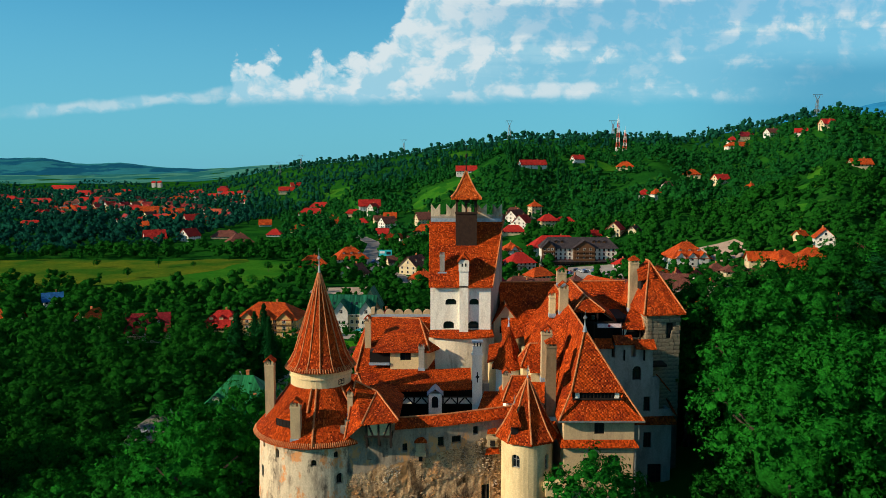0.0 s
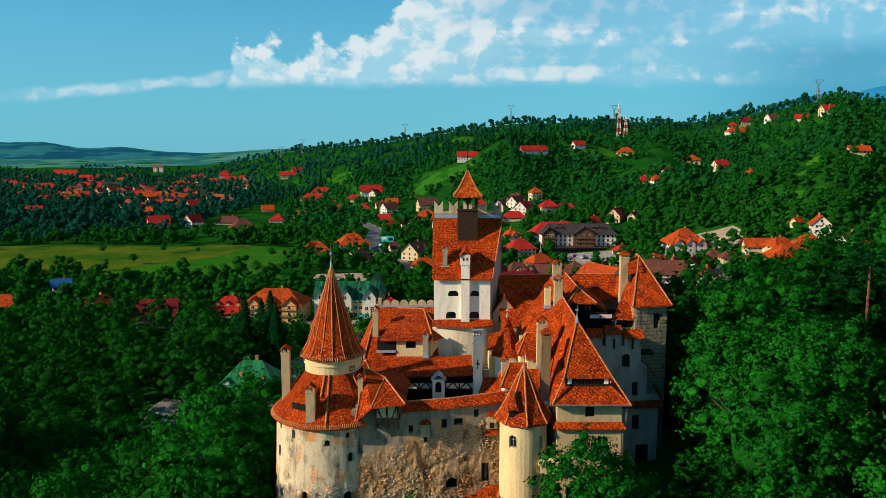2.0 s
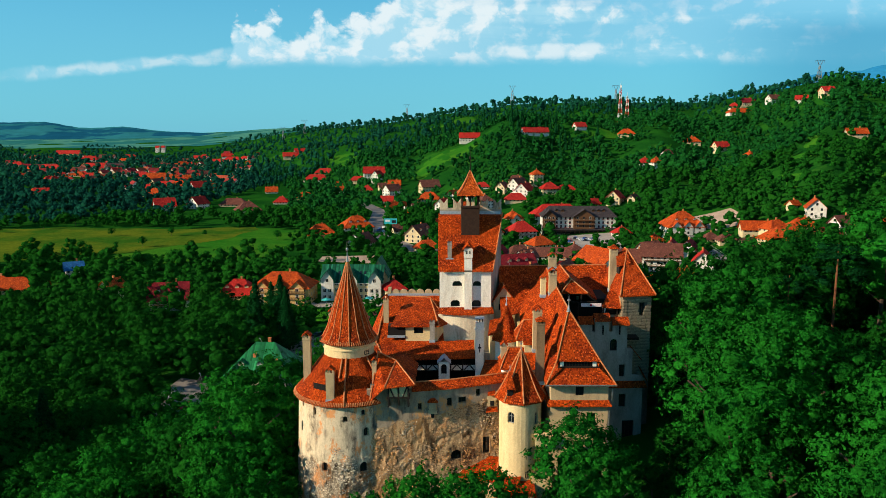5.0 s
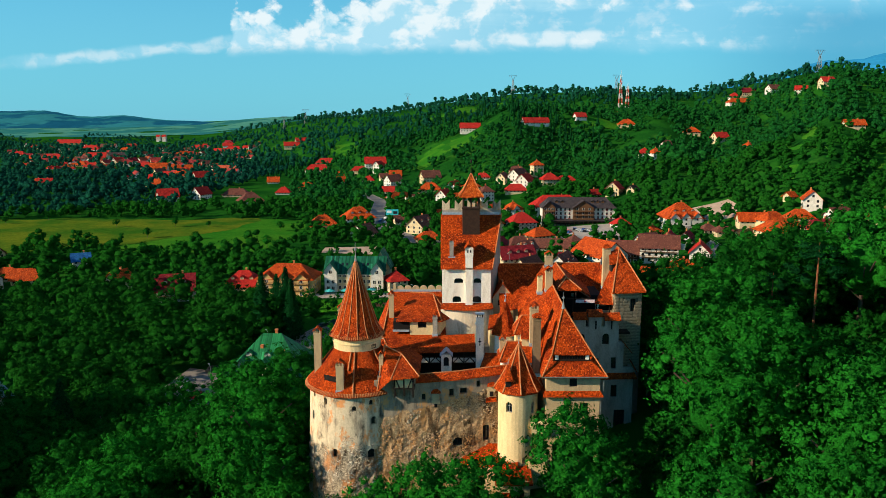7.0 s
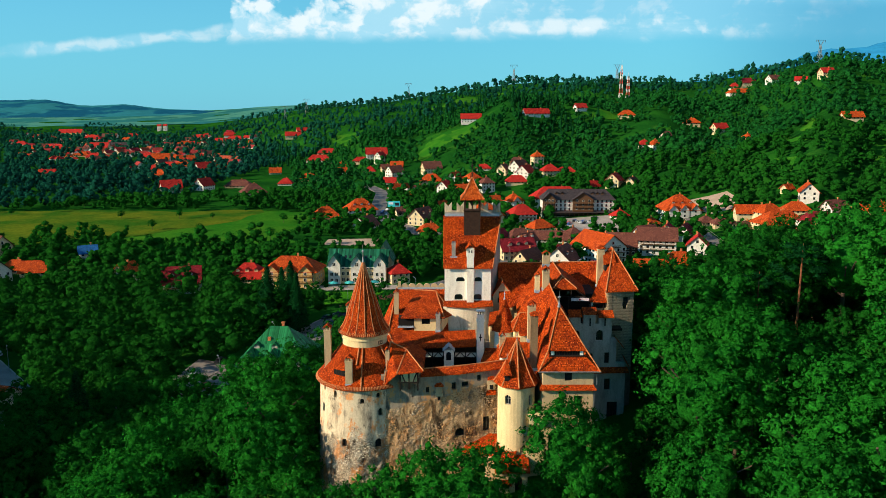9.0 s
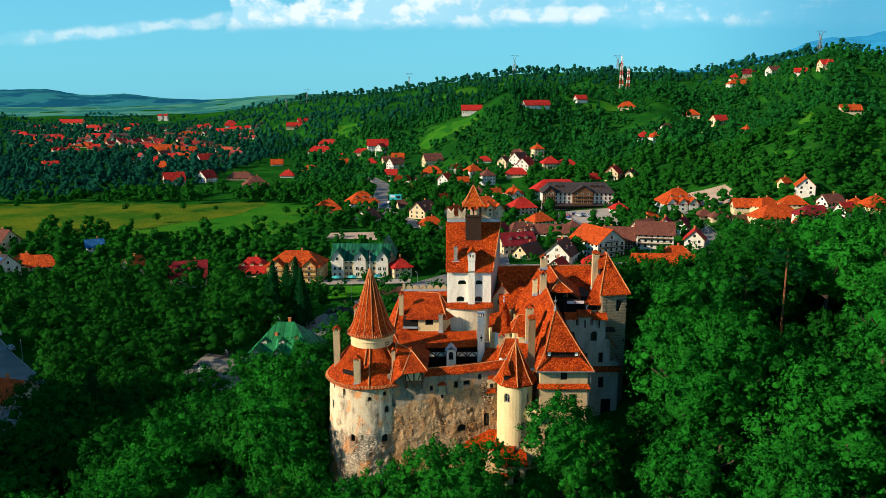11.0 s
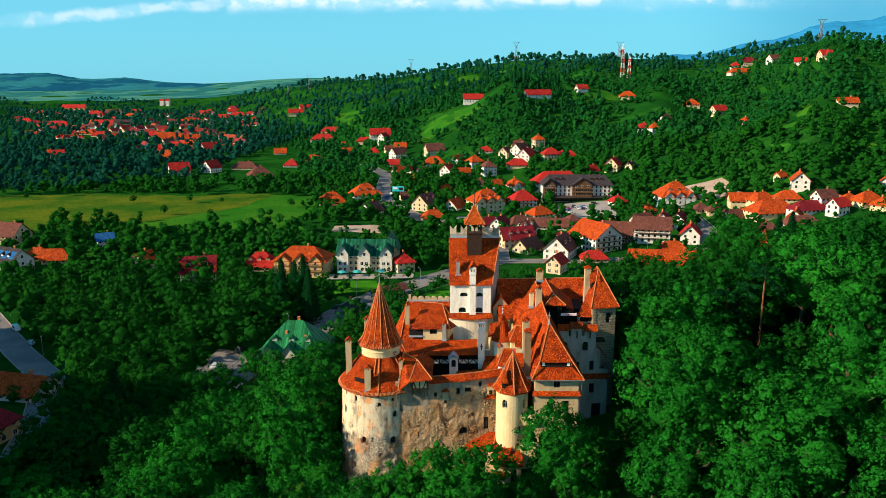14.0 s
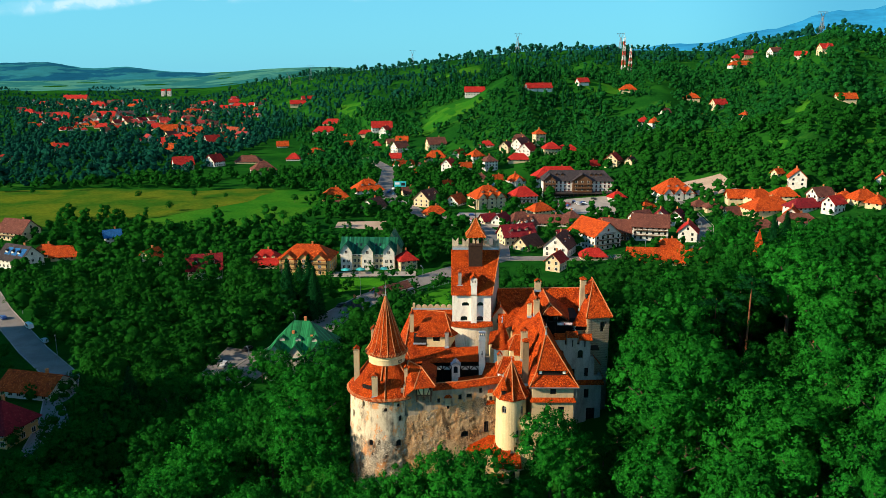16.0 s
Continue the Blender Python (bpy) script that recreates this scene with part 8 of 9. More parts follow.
def stone_tower():
    t = thing("stone_tower", "rough ashlar corner tower with a pyramidal clay tile roof", "tower", group="castle buildings")
    wall_box(t, [(23.1, 84.6), (27.1, 85.4), (27.1, 96.0), (23.1, 96.0)], 14.0, 50.0, {0: [(2.4, 3.2, 46.8, 48.6)]}, MORTAR, 0.5)
    A, B, C, D = (22.6, 84.1, 49.75), (27.6, 85.0, 49.75), (27.6, 98, 49.75), (22.6, 98, 49.75)
    tip, tb = (24.9, 91.0, 55.0), (24.9, 92.5, 55.0)
    roof(t, [[A, B, tip], [B, C, tb, tip], [C, D, tb], [D, A, tip, tb]], [(A, tip), (B, tip), (tip, tb)])
    chimney(t, 23.0, 90.9, 48.8, 55.4, 1.05, 0.9, PLASTER_TAN, "hip")
    dm = part("dormer", add_box(bmesh.new(), 23.4, 24.6, 89.0, 91.0, 51.8, 53.0), DARK, t)
    roof(dm, [[(23.0, 88.6, 53.0), (24.9, 88.6, 53.4), (24.9, 91, 55.0), (23.4, 91, 54.4)]], thick=0.15)
    # lean-to against its west side
    roof(t, [[(20.4, 85.4, 48.0), (22.9, 84.9, 48.0), (23.3, 88.5, 49.8), (22.7, 89.5, 50.3)]], [((22.9, 84.9, 48.1), (23.3, 88.5, 49.9))])
    # the shade under the lean-to, as a near-black block
    b = add_box(bmesh.new(), 20.9, 23.1, 86.4, 89.0, 43.5, 48.1)
    g = part("porch", b, DARK, t)
    timber(g, [((20.7, 85.7, 44.3), (20.7, 85.7, 48.0)), ((20.75, 85.65, 46.6), (21.3, 85.65, 47.9)), ((20.5, 85.6, 47.9), (23.0, 85.3, 47.9)), ((22.6, 85.6, 44.3), (22.6, 85.6, 48.0))])
    part("porch_wall", add_box(bmesh.new(), 20.6, 21.1, 85.75, 85.85, 44.3, 47.8), PLASTER_WHITE, g)
    part("porch_wall", add_box(bmesh.new(), 21.2, 23.1, 85.95, 86.1, 44.3, 46.7), PLASTER_TAN, g)
    return t


def keep():
    t = thing("keep", "tall white keep with a steep tile roof and timber belfry", "tower", group="castle buildings")
    c = [(-1.55, 92.2), (5.85, 92.2), (7.6, 97.6), (-1.55, 97.6)]
    ops = [(1.85, 3.2, 49.4, 50.15), (4.8, 5.95, 49.4, 50.15), (1.6, 2.9, 46.4, 47.35), (4.65, 5.95, 46.4, 47.35)]
    f, L = flat_surface(*c[0], *c[1])
    bm = curved_wall(bmesh.new(), f, 0, L, 45.0, 52.1, ops, 0.6, 1.5, 2.5)
    for o in ops:
        lo = (o[0], o[1], o[2], o[3])
        r = 0.45
        k = 6
        for s, cxx in ((1, o[1] - r), (-1, o[0] + r)):
            arc = [(cxx + s * r * math.cos(math.pi / 2 * i / k), o[3] - r + r * math.sin(math.pi / 2 * i / k)) for i in range(k + 1)]
            corner = (cxx + s * r, o[3])
            for p, q in zip(arc, arc[1:]):
                tri = [f(*corner, -0.003), f(*p, -0.003), f(*q, -0.003)]
                if s > 0:
                    tri.reverse()
                add_faces(bm, tri, [(0, 1, 2)])
    front = part("wall", bm, PLASTER_WHITE, t)
    for o in ops:
        add_window(front, f, o, 0.3, bars=0)
    # side and back walls follow the slope of the roof
    # their grey, darker than the white front, puts the keep's shaded side into colour
    bm = bmesh.new()
    for a, b in ((c[1], c[2]), (c[3], c[0])):
        za, zb = (51.4, 59.4) if a is c[1] else (59.4, 51.4)
        g, LL = flat_surface(*a, *b)
        pts = [g(0, 30, 0), g(LL, 30, 0), g(LL, zb, 0), g(0, za, 0)] + [g(0, 30, 0.6), g(LL, 30, 0.6), g(LL, zb, 0.6), g(0, za, 0.6)]
        add_faces(bm, pts, [(0, 1, 2, 3), (7, 6, 5, 4), (3, 2, 6, 7)])
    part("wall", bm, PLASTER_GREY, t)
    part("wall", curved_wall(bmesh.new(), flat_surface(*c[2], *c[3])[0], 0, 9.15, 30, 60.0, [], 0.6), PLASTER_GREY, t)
    # merlons: rounded horns along the back wall
    bm = bmesh.new()
    for i in range(5):
        x0 = -1.55 + i * 1.98
        for y0 in (97.1,):
            bm = bmesh.new()
            add_box(bm, x0, x0 + 1.2, y0, y0 + 0.5, 59.3, 60.9)
            for s, xx in ((-1, x0), (1, x0 + 1.2)):
                add_faces(bm, [(xx, y0, 60.9), (xx - s * 0.6, y0, 60.9), (xx - s * 0.22, y0, 61.35), (xx, y0, 61.6), (xx, y0 + 0.5, 60.9), (xx - s * 0.6, y0 + 0.5, 60.9), (xx - s * 0.22, y0 + 0.5, 61.35), (xx, y0 + 0.5, 61.6)],
                          [(0, 1, 2, 3) if s < 0 else (3, 2, 1, 0), (7, 6, 5, 4), (1, 5, 6, 2), (2, 6, 7, 3), (3, 7, 4, 0)])
            part("merlon", bm, PLASTER_OLD, t, "weathered horned merlon")
    part("parapet", add_box(bmesh.new(), -1.55, 7.6, 97.05, 97.65, 59.2, 60.2), PLASTER_OLD, t)
    part("flashing", add_box(bmesh.new(), -1.5, 7.4, 96.95, 97.05, 59.3, 59.75), LEAD, t)
    roof(t, [[(-1.75, 91.75, 51.8), (6.1, 91.75, 51.8), (7.75, 97.1, 59.45), (-1.75, 97.1, 59.45)]], [((6.1, 91.75, 51.85), (7.75, 97.1, 59.5))], r=0.1)
    # pilaster chimney on the front
    bm = add_box(bmesh.new(), 2.0, 3.1, 91.75, 92.25, 45.8, 54.2)
    for x in (2.25, 2.68):
        pass
    pil = part("pilaster_chimney", bm, PLASTER_WHITE, t, "white pilaster chimney with a small gabled head")
    part("chimney_head", add_box(bmesh.new(), 1.93, 3.17, 91.65, 92.7, 53.6, 55.0), PLASTER_WHITE, pil)
    part("smoke_holes", add_box(add_box(bmesh.new(), 2.25, 2.42, 91.63, 91.7, 54.2, 54.6), 2.68, 2.85, 91.63, 91.7, 54.2, 54.6), DARK, pil)
    roof(pil, [[(1.75, 91.5, 54.8), (2.55, 91.5, 55.7), (2.55, 93.5, 55.9), (1.75, 93.2, 54.8)], [(3.35, 91.5, 54.8), (2.55, 91.5, 55.7), (2.55, 93.5, 55.9), (3.35, 93.2, 54.8)]], thick=0.12)
    chimney(t, -0.1, 93.2, 52.6, 56.0, 0.6, 0.6, PLASTER_GREY)
    part("flashing", add_box(bmesh.new(), -0.65, 0.45, 92.75, 93.3, 52.3, 53.4), LEAD, t)
    # tiled apron over the wider foot
    bm = bmesh.new()
    arc = [(-1.75 + 8.0 * i / 12, 92.1 - 0.9 * math.sin(math.pi * i / 12)) for i in range(13)]
    polys = [[(a[0], a[1] - 0.45, 45.6), (b[0], b[1] - 0.45, 45.6), (b[0] * 0.97 + 0.06, 92.25, 46.35), (a[0] * 0.97 + 0.06, 92.25, 46.35)] for a, b in zip(arc, arc[1:])]
    roof(t, polys, thick=0.15, name="apron_roof")
    bm = bmesh.new()
    lo = [(x, y) for x, y in arc]
    for (xa, ya), (xb, yb) in zip(lo, lo[1:]):
        add_faces(bm, [(xa, ya, 34), (xb, yb, 34), (xb, yb, 45.7), (xa, ya, 45.7)], [(0, 1, 2, 3)])
    part("foot", bm, KEEP_FOOT, t, "stained plaster foot of the keep", True)
    # belfry
    b = thing("belfry", "", "")
    b.parent = t
    bx0, bx1, by0, by1 = 1.6, 4.25, 95.0, 97.5
    part("belfry_box", add_box(bmesh.new(), bx0, bx1, by0, by1, 55.5, 60.55), BELFRY_WOOD, b)
    w = bmesh.new()
    for x in (bx0 + 0.12, (bx0 + bx1) / 2, bx1 - 0.12):
        for y in (by0 + 0.12, by1 - 0.12):
            add_box(w, x - 0.12, x + 0.12, y - 0.12, y + 0.12, 60.5, 62.5)
    for y in (by0 + 0.1, by1 - 0.1):
        for x0 in (bx0, (bx0 + bx1) / 2):
            for s, xc in ((1, x0 + 0.2), (-1, x0 + 1.1)):
                add_faces(w, [(xc, y - 0.08, 62.5), (xc + s * 0.5, y - 0.08, 62.5), (xc, y - 0.08, 61.7), (xc, y + 0.08, 62.5), (xc + s * 0.5, y + 0.08, 62.5), (xc, y + 0.08, 61.7)], [(0, 1, 2), (5, 4, 3), (1, 4, 5, 2)])
    add_box(w, bx0 - 0.1, bx1 + 0.1, by0 - 0.1, by0 + 0.1, 60.45, 60.65)
    add_box(w, bx0 - 0.1, bx1 + 0.1, by0 - 0.1, by1 + 0.1, 62.3, 62.5)
    part("arcade", w, BELFRY_WOOD, b)
    bm = bmesh.new()
    prof = [(1.6, 62.4), (2.68, 62.25), (2.68, 62.45), (1.72, 63.3), (0.95, 64.4), (0.1, 65.75), (0.03, 65.85)]
    add_lathe(bm, 2.92, 96.2, prof, 4, math.pi / 4, math.pi / 4 + 2 * math.pi)
    rf = part("belfry_roof", bm, TILE_FRESH, b, "bell-cast pyramid of bright clay tiles")
    bm = bmesh.new()
    for i in range(4):
        a = math.pi / 4 + math.pi / 2 * i
        pts = [(2.92 + r * math.cos(a), 96.2 + r * math.sin(a), z) for r, z in prof[2:-1]]
        for p, q in zip(pts, pts[1:]):
            add_ridge(bm, p, q, 0.09)
    part("ridge_tiles", bm, RIDGE, rf)
    finial(b, 2.92, 96.2, 65.7, 3.3, 0.1, TIMBER)
    return t


KEEP_FOOT = plaster_material("stained_plaster", (0.70, 0.60, 0.44), (0.34, 0.27, 0.18))
BELFRY_WOOD = material("belfry_wood", (0.030, 0.014, 0.008), 0.85, (0.045, 0.022, 0.012), 2, 20, 0.4)


def west_wing():
    t = thing("west_wing", "low wing with layered tile roofs and a courtyard gallery", "building", group="castle buildings")
    # upper roof up to the scalloped parapet
    roof(t, [[(-10.6, 89.8, 41.5), (-0.9, 89.8, 41.5), (-1.5, 98.2, 46.9), (-9.6, 98.2, 46.9)], [(-10.6, 89.8, 41.5), (-9.6, 98.2, 46.9), (-12, 98.2, 41.5)]], [((-10.6, 89.8, 41.6), (-9.6, 98.2, 47.0))])
    part("gutter", add_beam(bmesh.new(), (-10.7, 89.7, 41.35), (-1.0, 89.7, 41.35), 0.16, 0.16), W_WHITE, t)
    bm = add_box(bmesh.new(), -9.7, -1.6, 98.1, 98.6, 40, 47.1)
    par = part("parapet", bm, PLASTER_TAN, t, "parapet topped with rounded scallops")
    for i in range(6):
        bm = bmesh.new()
        cxx = -8.3 + i * 1.25
        k = 8
        ring = [(cxx + 0.6 * math.cos(math.pi * j / k), 47.1 + 0.62 * math.sin(math.pi * j / k)) for j in range(k + 1)]
        add_faces(bm, [(x, 98.1, z) for x, z in ring] + [(x, 98.6, z) for x, z in ring], [tuple(range(k, -1, -1)), tuple(range(k + 1, 2 * k + 2))] + [(j, j + 1, j + k + 2, j + k + 1) for j in range(k)])
        part("scallop", bm, PLASTER_TAN, par)
    part("parapet_post", add_box(bmesh.new(), -9.4, -8.95, 98.0, 98.7, 47, 48.0), PLASTER_TAN, par)
    part("flashing", add_box(bmesh.new(), -9.4, -1.7, 98.0, 98.1, 46.6, 47.1), LEAD, par)
    # dormer house
    f, L = flat_surface(-6.4, 90.3, -2.0, 90.3)
    wall_box(t, [(-6.4, 90.3), (-1.9, 90.3), (-0.9, 92.0), (-1.2, 95.0), (-6.4, 95.0)], 41.6, 44.2, {0: [(1.2, 2.5, 42.9, 43.9), (3.75, 4.15, 42.9, 44.0)]}, PLASTER_CREAM, 0.25, "dormer_wall")
    top = (-3.0, 96.2, 46.9)
    e = 44.15
    A, B, C, D = (-8.5, 89.9, e), (-1.6, 89.8, e), (-0.3, 91.8, e), (-0.6, 97.0, e)
    roof(t, [[A, B, top, (-6.6, 97.6, 46.7)], [B, C, top], [C, D, top]], [(B, top), (C, top), ((-6.6, 97.6, 46.8), top)], name="dormer_roof")
    # near-black block painted for the shade inside the loggia
    lo = part("loggia", add_box(bmesh.new(), -8.9, -6.45, 90.3, 92.0, 42.5, 44.0), DARK, t, "loggia with a lead sill, its shaded inside a near-black block")
    part("sill", add_box(bmesh.new(), -9.0, -6.5, 90.15, 90.35, 42.35, 42.65), LEAD, lo)
    chimney(t, -9.4, 93.6, 43.2, 47.6, 0.75, 0.7, PLASTER_TAN)
    chimney(t, -2.6, 90.0, 41.7, 45.2, 0.7, 0.6, PLASTER_GREY)
    # lower roof and gallery to the court
    roof(t, [[(-9.6, 85.9, 40.35), (3.35, 86.2, 40.65), (3.35, 90.0, 42.1), (-10.4, 89.7, 41.5)], [(-12.5, 80.5, 39.5), (-8.4, 84.0, 39.4), (-10.4, 89.7, 41.4), (-12.5, 90, 41.4)]], [((-8.4, 84.2, 39.6), (-10.4, 89.7, 41.6))], name="lower_roof")
    wall_box(t, [(-9.0, 88.2), (6.0, 88.4), (6.0, 90.0), (-9.0, 90.0)], 32, 40.6, {}, PLASTER_GREY, 0.3)
    y = 87.0
    g = part("gallery", add_box(bmesh.new(), -8.6, 3.4, y, y + 0.15, 38.55, 39.35), PLASTER_WHITE, t, "white parapet panels between dark struts")
    beams = [((-8.7, y - 0.08, z), (3.4, y - 0.08, z)) for z in (38.5, 39.4)]
    for i in range(7):
        x = -8.5 + i * 1.7
        beams += [((x, y - 0.08, 36.0), (x, y - 0.08, 40.8)), ((x + 0.15, y - 0.08, 38.6), (x + 0.8, y - 0.08, 39.3)), ((x + 1.6, y - 0.08, 38.6), (x + 0.95, y - 0.08, 39.3))]
    timber(g, beams, 0.17, 0.12)
    # dark sheet behind the parapet stands for the shadow under the roof
    part("shade", add_box(bmesh.new(), -8.6, 3.6, y + 0.9, y + 1.05, 34.0, 41.0), DARK, g)
    # small tower oriel in the court
    wall_box(t, [(-1.65, 84.8), (-0.15, 84.8), (-0.15, 86.4), (-1.65, 86.4)], 32, 40.4, {0: [(0.35, 1.1, 38.7, 40.1)]}, PLASTER_WHITE, 0.25, "court_oriel", ((0, 0),))
    roof(t, [[(-1.85, 84.6, 40.3), (-0.9, 84.6, 41.1), (-0.9, 86.6, 41.1), (-1.85, 86.6, 40.3)], [(0.05, 84.6, 40.3), (-0.9, 84.6, 41.1), (-0.9, 86.6, 41.1), (0.05, 86.6, 40.3)]], thick=0.12, mat=LEAD)
    # tall white chimney
    bm = add_box(bmesh.new(), 3.42, 4.55, 86.0, 87.0, 34, 45.6, 0.02)
    add_box(bm, 3.32, 4.65, 85.9, 87.1, 44.5, 44.7)
    ch = part("tall_chimney", bm, PLASTER_WHITE, t, "tall white chimney with a cross-shaped slot")
    w = bmesh.new()
    add_box(w, 3.92, 4.05, 85.97, 86.05, 41.4, 42.6)
    add_box(w, 3.78, 4.2, 85.97, 86.05, 41.95, 42.15)
    for x in (3.55, 3.93, 4.3):
        add_box(w, x, x + 0.12, 86.2, 86.4, 45.6, 46.1)
    part("slot", w, DARK, ch)
    part("chimney_cap", add_box(bmesh.new(), 3.35, 4.62, 85.92, 87.08, 46.1, 46.22), LEAD, ch)
    # court: roofs beside the wall walk
    roof(t, [[(-0.8, 80.0, 37.4), (4.6, 82.2, 37.6), (4.6, 85.4, 38.3), (-0.4, 84.4, 38.1)]], name="court_roof")
    roof(t, [[(3.4, 82.5, 38.0), (7.2, 81.5, 38.4), (7.4, 84.5, 40.8), (4.8, 86.5, 40.2)]], name="court_roof")
    part("court_floor", add_box(bmesh.new(), -10.5, 8.0, 77.5, 90.0, 30.0, 33.0), MORTAR, t)
    return t


def castle_shrubs():
    bm = bmesh.new()
    rng = np.random.default_rng(5)
    c = rng.normal(0, 1, (700, 3)) * (1.6, 1.2, 0.8) + (-6.6, 83.0, 36.3)
    for p in c:
        q = Euler(rng.uniform(0, 6, 3)).to_matrix()
        add_faces(bm, [Vector(p) + q @ Vector(v) for v in ((-0.25, 0, 0), (0, -0.15, 0), (0.25, 0, 0), (0, 0.15, 0))], [(0, 1, 2, 3)])
    tagged(new("courtyard_bush", mesh_of("courtyard_bush", bm, LEAF)), "leafy green bush in the castle court", "bush")


round_tower()
timber_turret()
curtain_wall()
turret()
gate_porch()
square_tower()
west_roofs()
gable_house()
long_hall()
step_gable()
stone_tower()
keep()
west_wing()
castle_shrubs()


# ---- trees ----
def leaf_mesh(name, crown, leaf, solid=None):
    """Leaves in one mesh, from points, their directions, the triangles of the hearts and the four-cornered sprigs."""
    V, N, T, Q = crown
    me = bpy.data.meshes.new(name)
    me.vertices.add(len(V))
    me.vertices.foreach_set("co", np.ascontiguousarray(V, np.float32).ravel())
    index = np.concatenate([T.ravel(), Q.ravel()]).astype(np.int32)
    me.loops.add(len(index))
    me.loops.foreach_set("vertex_index", index)
    me.polygons.add(len(T) + len(Q))
    me.polygons.foreach_set("loop_start", np.concatenate([np.arange(len(T)) * 3, len(T) * 3 + np.arange(len(Q)) * 4]).astype(np.int32))
    me.update(calc_edges=True)
    me.materials.append(leaf)
    if solid:
        me.materials.append(solid)
        me.polygons.foreach_set("material_index", np.concatenate([np.ones(len(T)), np.zeros(len(Q))]).astype(np.int32))
    me.polygons.foreach_set("use_smooth", np.ones(len(T) + len(Q), bool))
    me.normals_split_custom_set_from_vertices(N.tolist())
    return me


ICO = np.array([(math.cos(a) * r, math.sin(a) * r, z) for a, r, z in [(0, 0, -1)] + [(0.6283 * (2 * i + 1), 0.8944, -0.4472) for i in range(5)] + [(0.6283 * 2 * i, 0.8944, 0.4472) for i in range(5)] + [(0, 0, 1)]])
ICO_FACES = np.array([f for i in range(5) for f in ((0, 1 + (i + 1) % 5, 1 + i), (1 + i, 1 + (i + 1) % 5, 6 + (i + 1) % 5), (1 + i, 6 + (i + 1) % 5, 6 + i), (6 + i, 6 + (i + 1) % 5, 11))])


def unit(v):
    return v / (np.linalg.norm(v, axis=-1, keepdims=True) + 1e-9)


def sprigs(rng, centre, out, size, jitter=0.45):
    """Leafy sprigs at centre (n, 3), turned to face out (n, 3)."""
    n = len(centre)
    d = unit(out + rng.normal(0, jitter, (n, 3)))
    u = unit(np.cross(d, rng.normal(0, 1, (n, 3))))
    v = np.cross(d, u)
    s = (size * rng.uniform(0.6, 1.35, n))[:, None]
    w = rng.uniform(0.5, 0.85, (n, 1))
    bend = d * s * 0.25
    return np.stack([centre - u * s, centre - v * s * w + bend, centre + u * s, centre + v * s * w + bend], 1)


def broad_crown(rng, clumps, per, size, rad0=0.09, rad1=0.15, tall=1.0, wide=0.30, fill=0.62, ragged=0.22):
    """A broad crown of unit height: uneven clumps of sprigs round lumpy hearts, with gaps between them."""
    lean = rng.normal(0, 0.06, 2)
    heart = np.array([0, 0, 0.48])
    V, N, T, Q = [], [], [], []
    count = 0
    turn = rng.uniform(0, 6.28)
    skew = rng.uniform(0.8, 1.2, 2)
    for i in range(clumps):
        hz = 1.0 - 1.75 * ((i + rng.uniform(0, 0.8)) / clumps) ** 1.1
        th = turn + 2.39996 * i + rng.normal(0, 0.5)
        shell = rng.uniform(0.55, 1.15)
        rr = math.sqrt(max(0.015, 1 - hz * hz)) * shell
        c = np.array([rr * math.cos(th) * wide * skew[0] + lean[0] * hz, rr * math.sin(th) * wide * skew[1] + lean[1] * hz, 0.60 + hz * 0.31 * tall * (0.5 + 0.5 * shell)])
        rad = rng.uniform(rad0, rad1)
        v = c + ICO @ np.array(Euler(rng.uniform(0, 6.28, 3)).to_matrix()) * rad * fill * rng.uniform(1 - ragged, 1 + ragged, (12, 1)) * (1, 1, 0.85)
        V.append(v)
        N.append(unit(unit(v - c) * 0.6 + unit(v - heart) * 0.4 + rng.normal(0, ragged * 0.8, (12, 3)) + (0, 0, 0.25)))
        T.append(ICO_FACES + count)
        count += 12
        if per:
            d = unit(unit(rng.normal(0, 1, (per, 3))) + unit(c - heart) * 0.7)
            p = c + d * rad * rng.uniform(0.55, 1.3, (per, 1)) * (1, 1, 0.85)
            q = sprigs(rng, p, d * 0.8 + (0, 0, 0.25), size)
            face = unit(np.cross(q[:, 2] - q[:, 0], q[:, 3] - q[:, 1]))
            nn = unit(d * 0.45 + unit(p - heart) * 0.7 + face * 0.5 + (0, 0, 0.2))
            V.append(q.reshape(-1, 3))
            N.append(np.repeat(nn, 4, 0))
            Q.append(np.arange(4 * per).reshape(-1, 4) + count)
            count += 4 * per
    v = heart + (0, 0, 0.04) + ICO * (wide * 0.6, wide * 0.6, 0.22)
    V.append(v)
    N.append(unit(v - heart))
    T.append(ICO_FACES + count)
    return np.concatenate(V), np.concatenate(N), np.concatenate(T), np.concatenate(Q) if Q else np.zeros((0, 4), int)


